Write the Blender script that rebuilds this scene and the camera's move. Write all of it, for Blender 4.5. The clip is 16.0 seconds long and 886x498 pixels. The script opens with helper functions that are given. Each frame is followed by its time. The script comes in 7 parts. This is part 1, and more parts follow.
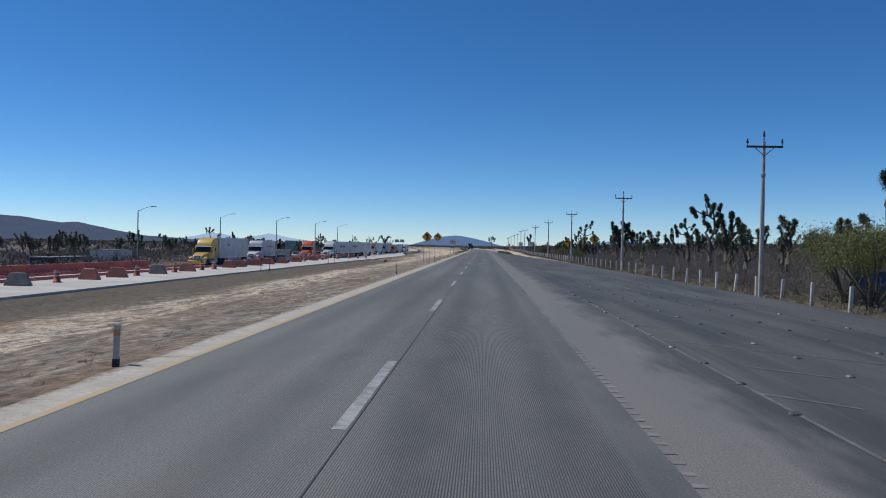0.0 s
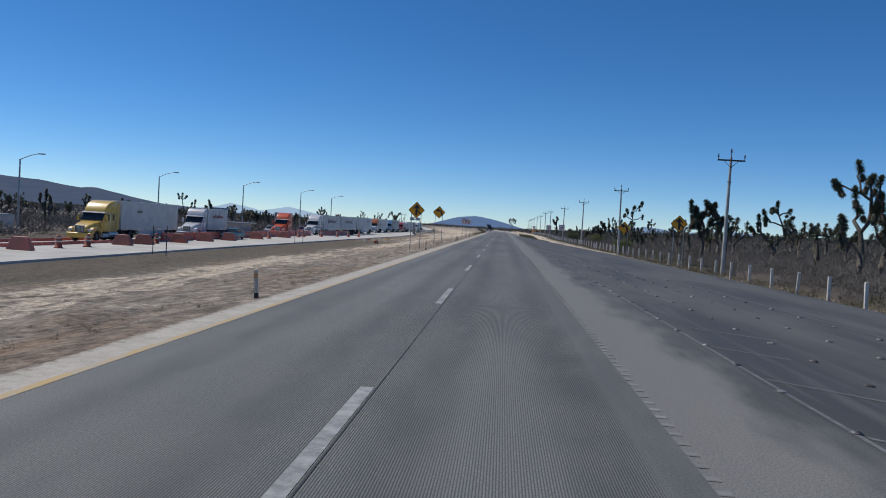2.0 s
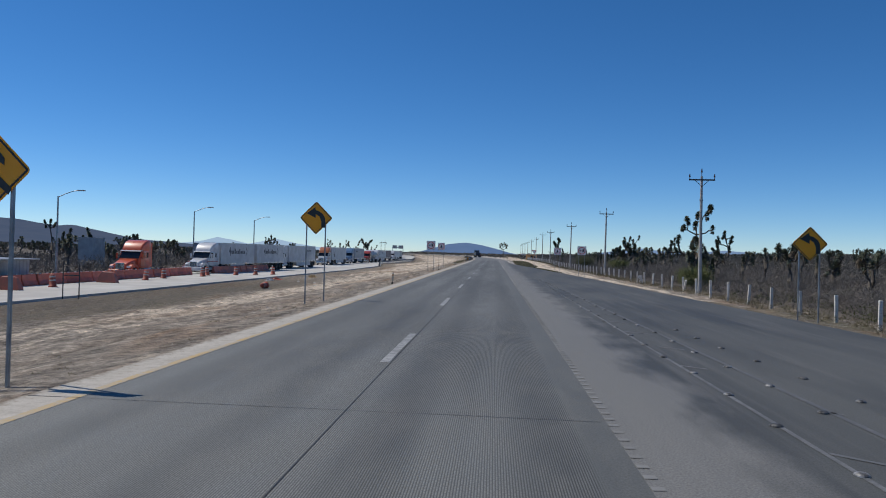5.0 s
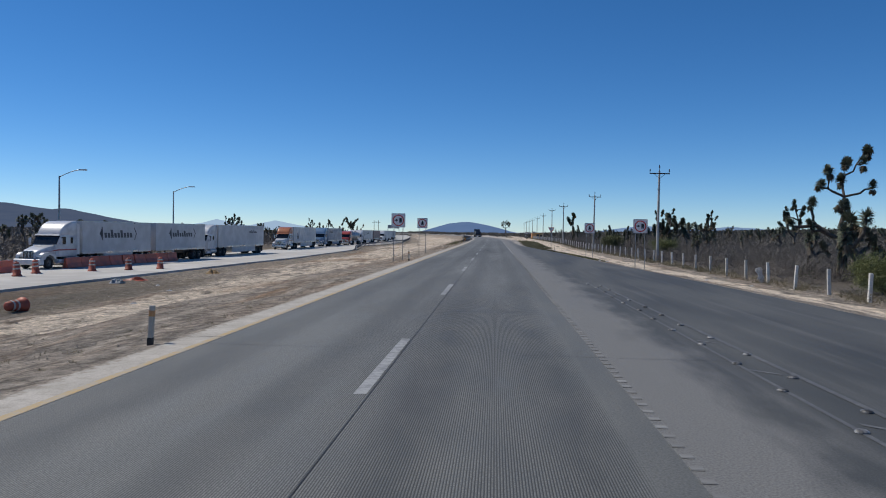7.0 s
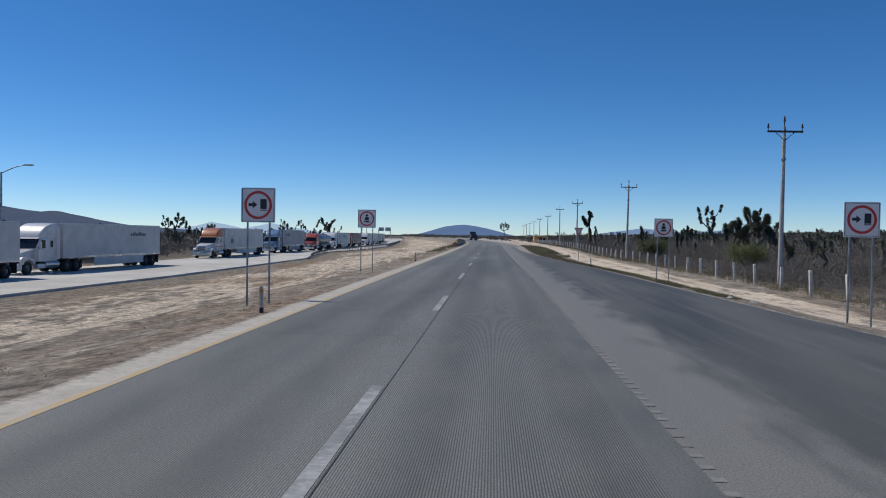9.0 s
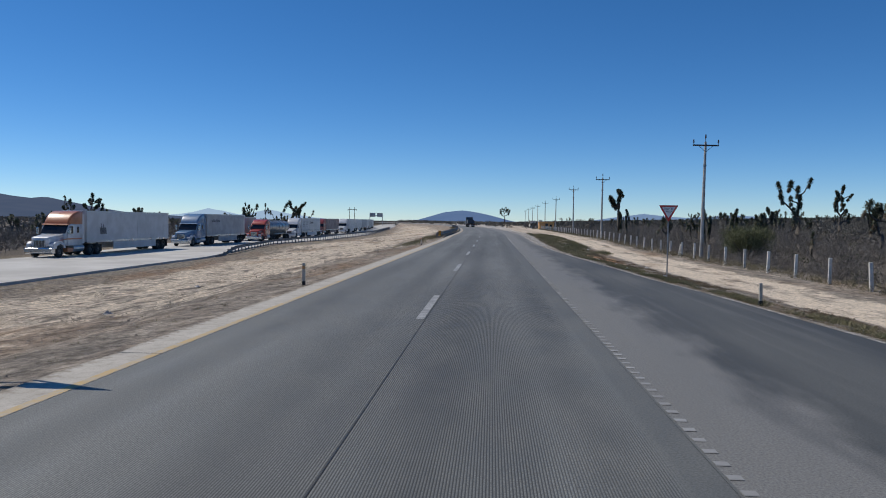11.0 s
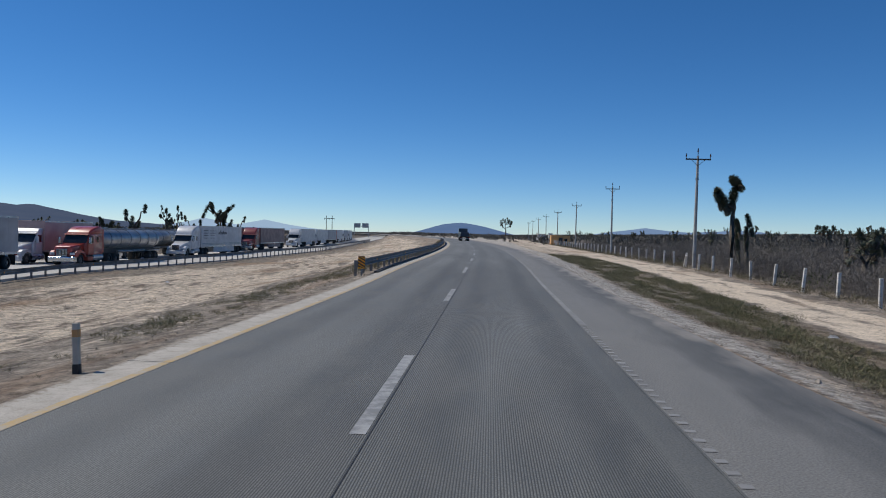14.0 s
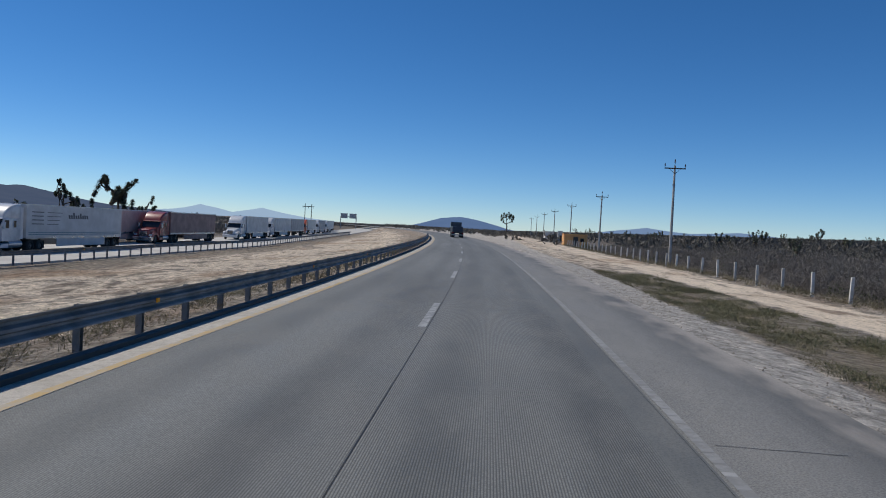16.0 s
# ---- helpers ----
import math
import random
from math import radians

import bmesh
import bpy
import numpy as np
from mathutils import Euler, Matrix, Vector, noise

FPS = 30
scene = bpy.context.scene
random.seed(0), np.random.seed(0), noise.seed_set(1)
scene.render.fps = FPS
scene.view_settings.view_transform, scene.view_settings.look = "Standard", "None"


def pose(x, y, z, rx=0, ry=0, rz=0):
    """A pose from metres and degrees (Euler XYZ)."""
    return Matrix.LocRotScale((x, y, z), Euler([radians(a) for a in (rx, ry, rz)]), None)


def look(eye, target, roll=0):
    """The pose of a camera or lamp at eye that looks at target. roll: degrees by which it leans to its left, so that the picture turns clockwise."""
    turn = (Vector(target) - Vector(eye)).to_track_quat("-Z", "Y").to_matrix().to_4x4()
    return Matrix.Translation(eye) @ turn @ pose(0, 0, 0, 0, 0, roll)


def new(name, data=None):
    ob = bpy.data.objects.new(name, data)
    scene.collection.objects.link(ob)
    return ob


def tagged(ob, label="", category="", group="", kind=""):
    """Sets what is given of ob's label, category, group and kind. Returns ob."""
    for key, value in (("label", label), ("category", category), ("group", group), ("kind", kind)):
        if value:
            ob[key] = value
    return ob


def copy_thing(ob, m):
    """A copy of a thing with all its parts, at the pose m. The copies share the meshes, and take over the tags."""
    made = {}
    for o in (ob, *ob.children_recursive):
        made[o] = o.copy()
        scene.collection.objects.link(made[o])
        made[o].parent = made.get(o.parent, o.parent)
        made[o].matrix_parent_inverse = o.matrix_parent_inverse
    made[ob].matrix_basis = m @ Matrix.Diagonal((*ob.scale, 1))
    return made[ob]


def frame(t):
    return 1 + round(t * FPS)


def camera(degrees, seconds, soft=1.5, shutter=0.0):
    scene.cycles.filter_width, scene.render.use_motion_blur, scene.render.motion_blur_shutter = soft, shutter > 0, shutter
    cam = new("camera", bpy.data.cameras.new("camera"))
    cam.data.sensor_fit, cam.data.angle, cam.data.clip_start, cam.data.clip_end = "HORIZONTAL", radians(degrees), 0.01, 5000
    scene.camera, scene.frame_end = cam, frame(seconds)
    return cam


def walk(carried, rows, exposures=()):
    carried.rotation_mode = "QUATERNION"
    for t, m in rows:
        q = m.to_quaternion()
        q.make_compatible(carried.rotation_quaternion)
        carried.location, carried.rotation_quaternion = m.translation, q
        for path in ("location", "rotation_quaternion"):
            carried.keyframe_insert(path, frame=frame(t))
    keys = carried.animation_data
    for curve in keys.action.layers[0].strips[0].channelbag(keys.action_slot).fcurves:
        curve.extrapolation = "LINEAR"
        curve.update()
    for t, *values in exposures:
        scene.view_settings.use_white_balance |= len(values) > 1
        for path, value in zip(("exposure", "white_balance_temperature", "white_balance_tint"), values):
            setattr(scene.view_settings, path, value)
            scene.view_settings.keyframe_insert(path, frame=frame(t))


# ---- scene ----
cam = camera(61.81, 16.0, soft=1.0)
EYE = 2.061
# t, x, y, yaw, pitch, roll
PATH = [
    (0, -0.000, 0.000, 3.085, -0.284, -1.047),
    (0.5, -0.004, 8.606, 3.237, 0.110, -1.260),
    (1, -0.015, 17.178, 3.569, -1.392, -1.136),
    (1.5, -0.022, 25.575, 4.321, -1.299, -2.797),
    (2, -0.011, 34.015, 4.612, -1.903, -3.306),
    (2.5, 0.024, 42.562, 4.801, -0.948, -3.995),
    (3, 0.095, 51.140, 3.569, -0.710, -2.308),
    (3.5, 0.223, 59.510, 3.525, -0.759, -2.278),
    (4, 0.371, 67.749, 3.526, -0.612, -2.785),
    (4.2, 0.430, 71.038, 3.507, -0.228, -2.509),
    (6.3, 0.246, 106.931, 4.218, 0.424, -0.923),
    (6.5, 0.208, 110.353, 4.148, 0.104, -0.862),
    (7, 0.109, 118.915, 4.004, -1.323, -0.863),
    (7.5, 0.053, 127.391, 3.848, -2.072, -0.778),
    (8, 0.016, 135.845, 3.772, -1.039, -0.832),
    (8.5, -0.009, 144.400, 3.776, -0.622, -0.801),
    (9, -0.042, 153.076, 3.813, -1.096, -0.873),
    (9.2, -0.058, 156.552, 3.756, -1.048, -0.876),
    (11.3, -0.100, 192.959, 3.751, -2.242, -0.727),
    (11.5, -0.114, 196.478, 3.726, -1.352, -0.702),
    (12, -0.156, 205.290, 3.639, -0.686, -0.704),
    (12.5, -0.205, 214.092, 3.632, -0.707, -0.769),
    (13, -0.218, 222.880, 3.639, -0.792, -0.735),
    (13.5, -0.230, 231.759, 3.621, -1.600, -0.876),
    (14, -0.261, 240.709, 3.659, -1.230, -1.401),
    (14.5, -0.265, 249.845, 3.695, -0.929, -1.788),
    (15, -0.255, 259.209, 3.734, -1.345, -1.920),
    (15.5, -0.267, 268.612, 3.634, -1.380, -2.666),
    (16, -0.300, 278.109, 3.582, -1.706, -3.097),
]
# the road rises a little where the bend begins
walk(cam, [(t, pose(x, y, EYE + 0.15 * max(0.0, min(1.0, (t - 14.5) / 1.2)), 90 + pitch, roll, yaw)) for t, x, y, yaw, pitch, roll in PATH],
     exposures=[(0.0, 0.0), (9.0, 0.0), (13.0, -0.05), (16.0, -0.08)])

# ---- light ----
SUN_AZ = math.atan2(-0.71, 0.25)
SUN_EL = radians(53)
sun_dir = Vector((math.sin(SUN_AZ) * math.cos(SUN_EL), math.cos(SUN_AZ) * math.cos(SUN_EL), math.sin(SUN_EL)))
world = bpy.data.worlds.new("sky")
scene.world = world
world.use_nodes = True
wn = world.node_tree.nodes
sky = wn.new("ShaderNodeTexSky")
sky.sky_type = "NISHITA"
sky.sun_disc = False
sky.sun_elevation = SUN_EL
sky.sun_rotation = SUN_AZ
sky.altitude = 3600
sky.air_density = 1.0
sky.dust_density = 0.3
sky.ozone_density = 6.0
tone = wn.new("ShaderNodeHueSaturation")
tone.inputs["Saturation"].default_value = 1.2
world.node_tree.links.new(sky.outputs["Color"], tone.inputs["Color"])
tint = wn.new("ShaderNodeMix")
tint.data_type = "RGBA"
tint.blend_type = "MULTIPLY"
tint.inputs[0].default_value = 1.0
tint.inputs[7].default_value = (0.985, 1.0, 1.01, 1)
world.node_tree.links.new(tone.outputs["Color"], tint.inputs[6])
world.node_tree.links.new(tint.outputs[2], wn["Background"].inputs["Color"])
wn["Background"].inputs["Strength"].default_value = 0.103
sun = new("sun", bpy.data.lights.new("sun", "SUN"))
sun.data.energy = 3.4
sun.data.angle = radians(0.53)
sun.data.color = (1.0, 0.94, 0.84)
sun.matrix_world = look(sun_dir * 50, (0, 0, 0))


# ---- materials ----
def tree_of(name):
    m = bpy.data.materials.new(name)
    m.use_nodes = True
    return m, m.node_tree.nodes, m.node_tree.links, m.node_tree.nodes["Principled BSDF"]


def noise_node(n, l, scale, detail=4.0, coord="Object", stretch=(1, 1, 1), rough=0.55):
    tc = n.new("ShaderNodeTexCoord")
    mp = n.new("ShaderNodeMapping")
    mp.inputs["Scale"].default_value = stretch
    l.new(tc.outputs[coord], mp.inputs["Vector"])
    t = n.new("ShaderNodeTexNoise")
    t.inputs["Scale"].default_value = scale
    t.inputs["Detail"].default_value = detail
    t.inputs["Roughness"].default_value = rough
    l.new(mp.outputs["Vector"], t.inputs["Vector"])
    return t.outputs["Fac"]


def ramp(n, l, fac, lo, hi, a, b):
    r = n.new("ShaderNodeMapRange")
    r.inputs["From Min"].default_value = lo
    r.inputs["From Max"].default_value = hi
    r.inputs["To Min"].default_value = a
    r.inputs["To Max"].default_value = b
    l.new(fac, r.inputs["Value"])
    return r.outputs["Result"]


def mix(n, l, fac, a, b):
    m = n.new("ShaderNodeMix")
    m.data_type = "RGBA"
    for sock, v in ((m.inputs[0], fac), (m.inputs[6], a), (m.inputs[7], b)):
        if isinstance(v, (int, float)):
            sock.default_value = v
        elif isinstance(v, tuple):
            sock.default_value = (*v, 1)
        else:
            l.new(v, sock)
    return m.outputs[2]


def math_node(n, l, op, a, b=0.0):
    m = n.new("ShaderNodeMath")
    m.operation = op
    for sock, v in ((m.inputs[0], a), (m.inputs[1], b)):
        if isinstance(v, (int, float)):
            sock.default_value = v
        else:
            l.new(v, sock)
    return m.outputs[0]


def bump(n, l, p, height, strength, dist):
    b = n.new("ShaderNodeBump")
    b.inputs["Strength"].default_value = strength
    b.inputs["Distance"].default_value = dist
    l.new(height, b.inputs["Height"])
    l.new(b.outputs["Normal"], p.inputs["Normal"])


def worn(name, base, dark, rough=0.6, metal=0.0, scale=3.0, grain=40.0, lo=0.4, hi=0.65, coat=0.0, rnd=0.0, bumpy=0.15, spec=0.5):
    """Paint, concrete, plastic or metal with stains at one scale and grain at another."""
    m, n, l, p = tree_of(name)
    a = noise_node(n, l, scale, 5.0)
    g = noise_node(n, l, grain, 3.0)
    c = mix(n, l, ramp(n, l, a, lo, hi, 0.0, 1.0), dark, base)
    c = mix(n, l, ramp(n, l, g, 0.3, 0.7, 0.0, 0.25), c, dark)
    if rnd:
        oi = n.new("ShaderNodeObjectInfo")
        hv = n.new("ShaderNodeHueSaturation")
        l.new(c, hv.inputs["Color"])
        l.new(ramp(n, l, oi.outputs["Random"], 0, 1, 1 - rnd, 1 + rnd), hv.inputs["Value"])
        c = hv.outputs["Color"]
    l.new(c, p.inputs["Base Color"])
    l.new(ramp(n, l, a, 0.3, 0.7, min(1, rough + 0.12), max(0.03, rough - 0.1)), p.inputs["Roughness"])
    p.inputs["Metallic"].default_value = metal
    p.inputs["Coat Weight"].default_value = coat
    p.inputs["Specular IOR Level"].default_value = spec
    if bumpy:
        bump(n, l, p, g, bumpy, 0.01)
    return m


def uv_xy(n, l):
    tc = n.new("ShaderNodeTexCoord")
    s = n.new("ShaderNodeSeparateXYZ")
    l.new(tc.outputs["UV"], s.inputs[0])
    return s.outputs[0], s.outputs[1]


def lane_material():
    """Tined concrete: fine grooves along the lane, tyre-dark tracks, joints of colour between pours."""
    m, n, l, p = tree_of("tined_concrete")
    u, v = uv_xy(n, l)
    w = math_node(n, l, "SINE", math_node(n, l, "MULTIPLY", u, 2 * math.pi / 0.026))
    big = noise_node(n, l, 0.35, 4.0, stretch=(1, 0.12, 1))
    fine = noise_node(n, l, 38.0, 4.0, rough=0.7)
    mid = noise_node(n, l, 1.6, 7.0, stretch=(1, 0.35, 1), rough=0.65)
    c = mix(n, l, ramp(n, l, big, 0.35, 0.65, 0, 1), (0.145, 0.150, 0.140), (0.232, 0.240, 0.226))
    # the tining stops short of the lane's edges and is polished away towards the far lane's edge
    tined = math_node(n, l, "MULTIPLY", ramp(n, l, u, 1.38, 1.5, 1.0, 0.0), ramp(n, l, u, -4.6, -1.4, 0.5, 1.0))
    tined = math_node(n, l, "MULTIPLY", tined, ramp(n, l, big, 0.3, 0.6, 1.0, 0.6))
    # tyre tracks, two a lane
    tr = math_node(n, l, "COSINE", math_node(n, l, "MULTIPLY", math_node(n, l, "ADD", u, 0.72), 2 * math.pi / 1.73))
    c = mix(n, l, ramp(n, l, tr, -0.2, 1.0, 0.0, 0.5), c, (0.078, 0.082, 0.077))
    c = mix(n, l, ramp(n, l, mid, 0.42, 0.68, 0.0, 0.6), c, (0.225, 0.227, 0.213))
    # groove darkness put into the colour, on top of the bump's own shading
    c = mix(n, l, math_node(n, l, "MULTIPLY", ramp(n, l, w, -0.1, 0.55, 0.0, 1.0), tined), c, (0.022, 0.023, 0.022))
    # rubber and bitumen dull the smooth margin beside the shoulder
    c = mix(n, l, math_node(n, l, "MULTIPLY", ramp(n, l, u, 1.36, 1.52, 0.0, 1.0), ramp(n, l, mid, 0.3, 0.7, 0.72, 0.4)), c, (0.082, 0.087, 0.084))
    c = mix(n, l, ramp(n, l, fine, 0.4, 0.66, 0.0, 0.6), c, (0.045, 0.045, 0.046))
    # paler in patches farther along the lane
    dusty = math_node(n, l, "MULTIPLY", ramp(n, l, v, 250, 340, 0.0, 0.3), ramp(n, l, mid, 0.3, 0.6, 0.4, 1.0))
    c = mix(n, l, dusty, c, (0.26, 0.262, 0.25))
    l.new(c, p.inputs["Base Color"])
    l.new(ramp(n, l, mid, 0.3, 0.7, 0.66, 0.82), p.inputs["Roughness"])
    p.inputs["Specular IOR Level"].default_value = 0.5
    h = math_node(n, l, "ADD", math_node(n, l, "MULTIPLY", math_node(n, l, "MULTIPLY", w, tined), -0.5), fine)
    bump(n, l, p, h, 0.35, 0.004)
    return m


def asphalt_material():
    """Dark shoulder asphalt with a dusty strip beside the lane and pale scuffs drawn out along the road."""
    m, n, l, p = tree_of("shoulder_asphalt")
    u, v = uv_xy(n, l)
    big = noise_node(n, l, 0.5, 5.0, stretch=(1, 0.15, 1))
    fine = noise_node(n, l, 42.0, 4.0, rough=0.7)
    mid = noise_node(n, l, 1.4, 6.0, stretch=(1, 0.3, 1))
    streak = noise_node(n, l, 3.0, 4.0, stretch=(1, 0.035, 1))
    c = mix(n, l, ramp(n, l, big, 0.38, 0.62, 0, 1), (0.056, 0.059, 0.057), (0.108, 0.112, 0.107))
    c = mix(n, l, ramp(n, l, streak, 0.52, 0.72, 0.0, 0.55), c, (0.155, 0.154, 0.146))
    edge = math_node(n, l, "ADD", math_node(n, l, "MULTIPLY", math_node(n, l, "SUBTRACT", mid, 0.5), 2.4), u)
    dust = ramp(n, l, edge, 2.9, 3.7, 0.75, 0.0)
    c = mix(n, l, dust, c, (0.25, 0.246, 0.23))
    # the shoulder also gets paler in patches farther along
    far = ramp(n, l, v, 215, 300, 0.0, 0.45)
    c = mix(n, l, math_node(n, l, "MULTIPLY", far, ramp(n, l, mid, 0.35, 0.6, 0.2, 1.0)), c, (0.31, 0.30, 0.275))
    c = mix(n, l, ramp(n, l, fine, 0.4, 0.66, 0.0, 0.6), c, (0.03, 0.03, 0.03))
    # gravel from the verge drifts over the ragged edge of the asphalt
    drift = math_node(n, l, "MULTIPLY", ramp(n, l, math_node(n, l, "ADD", edge, ramp(n, l, v, 262, 310, 0.0, 0.35)), 3.75, 4.45, 0.0, 0.9), ramp(n, l, v, 236, 262, 0.0, 1.0))
    c = mix(n, l, drift, c, mix(n, l, ramp(n, l, fine, 0.35, 0.65, 0.0, 1.0), (0.22, 0.20, 0.18), (0.38, 0.35, 0.31)))
    l.new(c, p.inputs["Base Color"])
    l.new(ramp(n, l, big, 0.3, 0.7, 0.66, 0.82), p.inputs["Roughness"])
    p.inputs["Specular IOR Level"].default_value = 0.5
    bump(n, l, p, math_node(n, l, "ADD", fine, mid), 0.4, 0.006)
    return m


def strip_material():
    """Weathered edge concrete, with soil drifted over its outer side."""
    m, n, l, p = tree_of("pale_shoulder_concrete")
    u, v = uv_xy(n, l)
    blot = noise_node(n, l, 1.3, 6.0, rough=0.65)
    mid = noise_node(n, l, 6.0, 6.0, rough=0.7)
    grit = noise_node(n, l, 34.0, 4.0, rough=0.7)
    c = mix(n, l, ramp(n, l, blot, 0.36, 0.64, 0, 1), (0.43, 0.40, 0.35), (0.54, 0.505, 0.45))
    c = mix(n, l, ramp(n, l, mid, 0.48, 0.68, 0.0, 0.55), c, (0.29, 0.26, 0.215))
    c = mix(n, l, ramp(n, l, grit, 0.45, 0.7, 0.0, 0.4), c, (0.20, 0.18, 0.155))
    edge = math_node(n, l, "ADD", u, math_node(n, l, "MULTIPLY", math_node(n, l, "SUBTRACT", mid, 0.5), -0.7))
    c = mix(n, l, ramp(n, l, edge, -5.78, -5.62, 0.85, 0.0), c, mix(n, l, grit, (0.15, 0.128, 0.10), (0.33, 0.285, 0.23)))
    l.new(c, p.inputs["Base Color"])
    p.inputs["Roughness"].default_value = 0.93
    p.inputs["Specular IOR Level"].default_value = 0.15
    bump(n, l, p, math_node(n, l, "ADD", mid, grit), 0.5, 0.012)
    return m


def ground_material():
    """Desert soil: pale tracks (attribute sand), thin grass (attribute grass), iron-stained patches, stones."""
    m, n, l, p = tree_of("desert_soil")
    sa = n.new("ShaderNodeAttribute")
    sa.attribute_name = "sand"
    ga = n.new("ShaderNodeAttribute")
    ga.attribute_name = "grass"
    va = n.new("ShaderNodeAttribute")
    va.attribute_name = "gravel"
    ia = n.new("ShaderNodeAttribute")
    ia.attribute_name = "iron"
    la = n.new("ShaderNodeAttribute")
    la.attribute_name = "litter"
    ta = n.new("ShaderNodeAttribute")
    ta.attribute_name = "track"
    wide = noise_node(n, l, 0.16, 5.0, stretch=(1.6, 0.35, 1))
    mid = noise_node(n, l, 0.9, 8.0, stretch=(1.3, 0.55, 1), rough=0.65)
    fine = noise_node(n, l, 9.0, 5.0)
    grit = noise_node(n, l, 45.0, 3.0)
    c = mix(n, l, ramp(n, l, mid, 0.36, 0.62, 0, 1), (0.185, 0.162, 0.134), (0.42, 0.36, 0.292))
    c = mix(n, l, ramp(n, l, wide, 0.5, 0.68, 0.0, 0.45), c, (0.27, 0.175, 0.105))
    clod = noise_node(n, l, 2.6, 8.0, stretch=(1.3, 0.7, 1), rough=0.72)
    speck = noise_node(n, l, 6.5, 6.0, rough=0.7)
    s = math_node(n, l, "ADD", sa.outputs["Fac"], math_node(n, l, "MULTIPLY", math_node(n, l, "SUBTRACT", mid, 0.5), 2.4))
    s = math_node(n, l, "ADD", s, math_node(n, l, "MULTIPLY", math_node(n, l, "SUBTRACT", clod, 0.5), 0.9))
    # soil graded and washed into streaks along the road
    streak = noise_node(n, l, 1.1, 7.0, stretch=(1.0, 0.16, 1), rough=0.68)
    s = math_node(n, l, "ADD", s, math_node(n, l, "MULTIPLY", math_node(n, l, "SUBTRACT", streak, 0.5), 2.6))
    c = mix(n, l, ramp(n, l, clod, 0.50, 0.64, 0.0, 0.4), c, (0.115, 0.10, 0.085))
    ochre = noise_node(n, l, 0.55, 5.0, stretch=(1.0, 0.14, 1), rough=0.6)
    c = mix(n, l, ramp(n, l, ochre, 0.54, 0.66, 0.0, 0.42), c, (0.31, 0.205, 0.135))
    c = mix(n, l, ramp(n, l, s, 0.45, 0.85, 0.0, 0.95), c, (0.64, 0.54, 0.42))
    g = math_node(n, l, "ADD", ga.outputs["Fac"], math_node(n, l, "MULTIPLY", math_node(n, l, "SUBTRACT", mid, 0.5), 1.8))
    g = math_node(n, l, "ADD", g, math_node(n, l, "MULTIPLY", math_node(n, l, "SUBTRACT", clod, 0.5), 1.2))
    thatch = mix(n, l, ramp(n, l, wide, 0.42, 0.6, 0, 1), (0.088, 0.092, 0.050), (0.19, 0.145, 0.09))
    c = mix(n, l, ramp(n, l, g, 0.4, 0.9, 0.0, 0.85), c, mix(n, l, ramp(n, l, fine, 0.4, 0.6, 0, 1), thatch, (0.17, 0.14, 0.095)))
    rust = noise_node(n, l, 0.11, 3.0, stretch=(1.5, 0.5, 1))
    c = mix(n, l, math_node(n, l, "MULTIPLY", ramp(n, l, rust, 0.56, 0.68, 0.0, 0.7), ramp(n, l, mid, 0.35, 0.55, 0.3, 1.0)), c, (0.25, 0.145, 0.075))
    c = mix(n, l, ramp(n, l, fine, 0.5, 0.75, 0.0, 0.55), c, (0.13, 0.108, 0.085))
    c = mix(n, l, ramp(n, l, speck, 0.53, 0.62, 0.0, 0.6), c, (0.12, 0.105, 0.09))
    c = mix(n, l, ramp(n, l, grit, 0.55, 0.75, 0.0, 0.5), c, (0.46, 0.41, 0.35))
    v = math_node(n, l, "ADD", math_node(n, l, "MULTIPLY", va.outputs["Fac"], 1.35), math_node(n, l, "MULTIPLY", math_node(n, l, "SUBTRACT", fine, 0.5), 1.0))
    c = mix(n, l, ramp(n, l, v, 0.3, 0.7, 0.0, 0.9), c, mix(n, l, ramp(n, l, speck, 0.35, 0.65, 0, 1), (0.52, 0.49, 0.445), (0.31, 0.29, 0.26)))
    ir = math_node(n, l, "ADD", ia.outputs["Fac"], math_node(n, l, "MULTIPLY", math_node(n, l, "SUBTRACT", mid, 0.5), 1.6))
    c = mix(n, l, math_node(n, l, "MULTIPLY", ramp(n, l, ir, 0.4, 0.8, 0.0, 0.85), ramp(n, l, ia.outputs["Fac"], 0.02, 0.2, 0.0, 1.0)), c, (0.42, 0.235, 0.12))
    # broken, trampled surface: relief shading in the colour, light crests and dark hollows at hand's-width size
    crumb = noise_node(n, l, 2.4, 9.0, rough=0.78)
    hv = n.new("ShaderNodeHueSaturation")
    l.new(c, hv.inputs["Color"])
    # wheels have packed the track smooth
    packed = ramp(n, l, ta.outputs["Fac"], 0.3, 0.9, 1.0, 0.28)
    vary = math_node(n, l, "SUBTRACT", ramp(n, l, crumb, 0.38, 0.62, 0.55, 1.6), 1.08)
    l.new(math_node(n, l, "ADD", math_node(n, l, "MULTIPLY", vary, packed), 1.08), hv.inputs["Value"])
    c = hv.outputs["Color"]
    # twig shade put into the soil colour between bushes, with fallen twigs, dead leaves
    twig_shade = mix(n, l, ramp(n, l, speck, 0.35, 0.65, 0.0, 1.0), (0.09, 0.078, 0.066), (0.19, 0.165, 0.138))
    li = math_node(n, l, "ADD", la.outputs["Fac"], math_node(n, l, "MULTIPLY", math_node(n, l, "SUBTRACT", clod, 0.5), 0.8))
    c = mix(n, l, ramp(n, l, li, 0.25, 0.75, 0.0, 0.92), c, twig_shade)
    l.new(c, p.inputs["Base Color"])
    p.inputs["Roughness"].default_value = 0.95
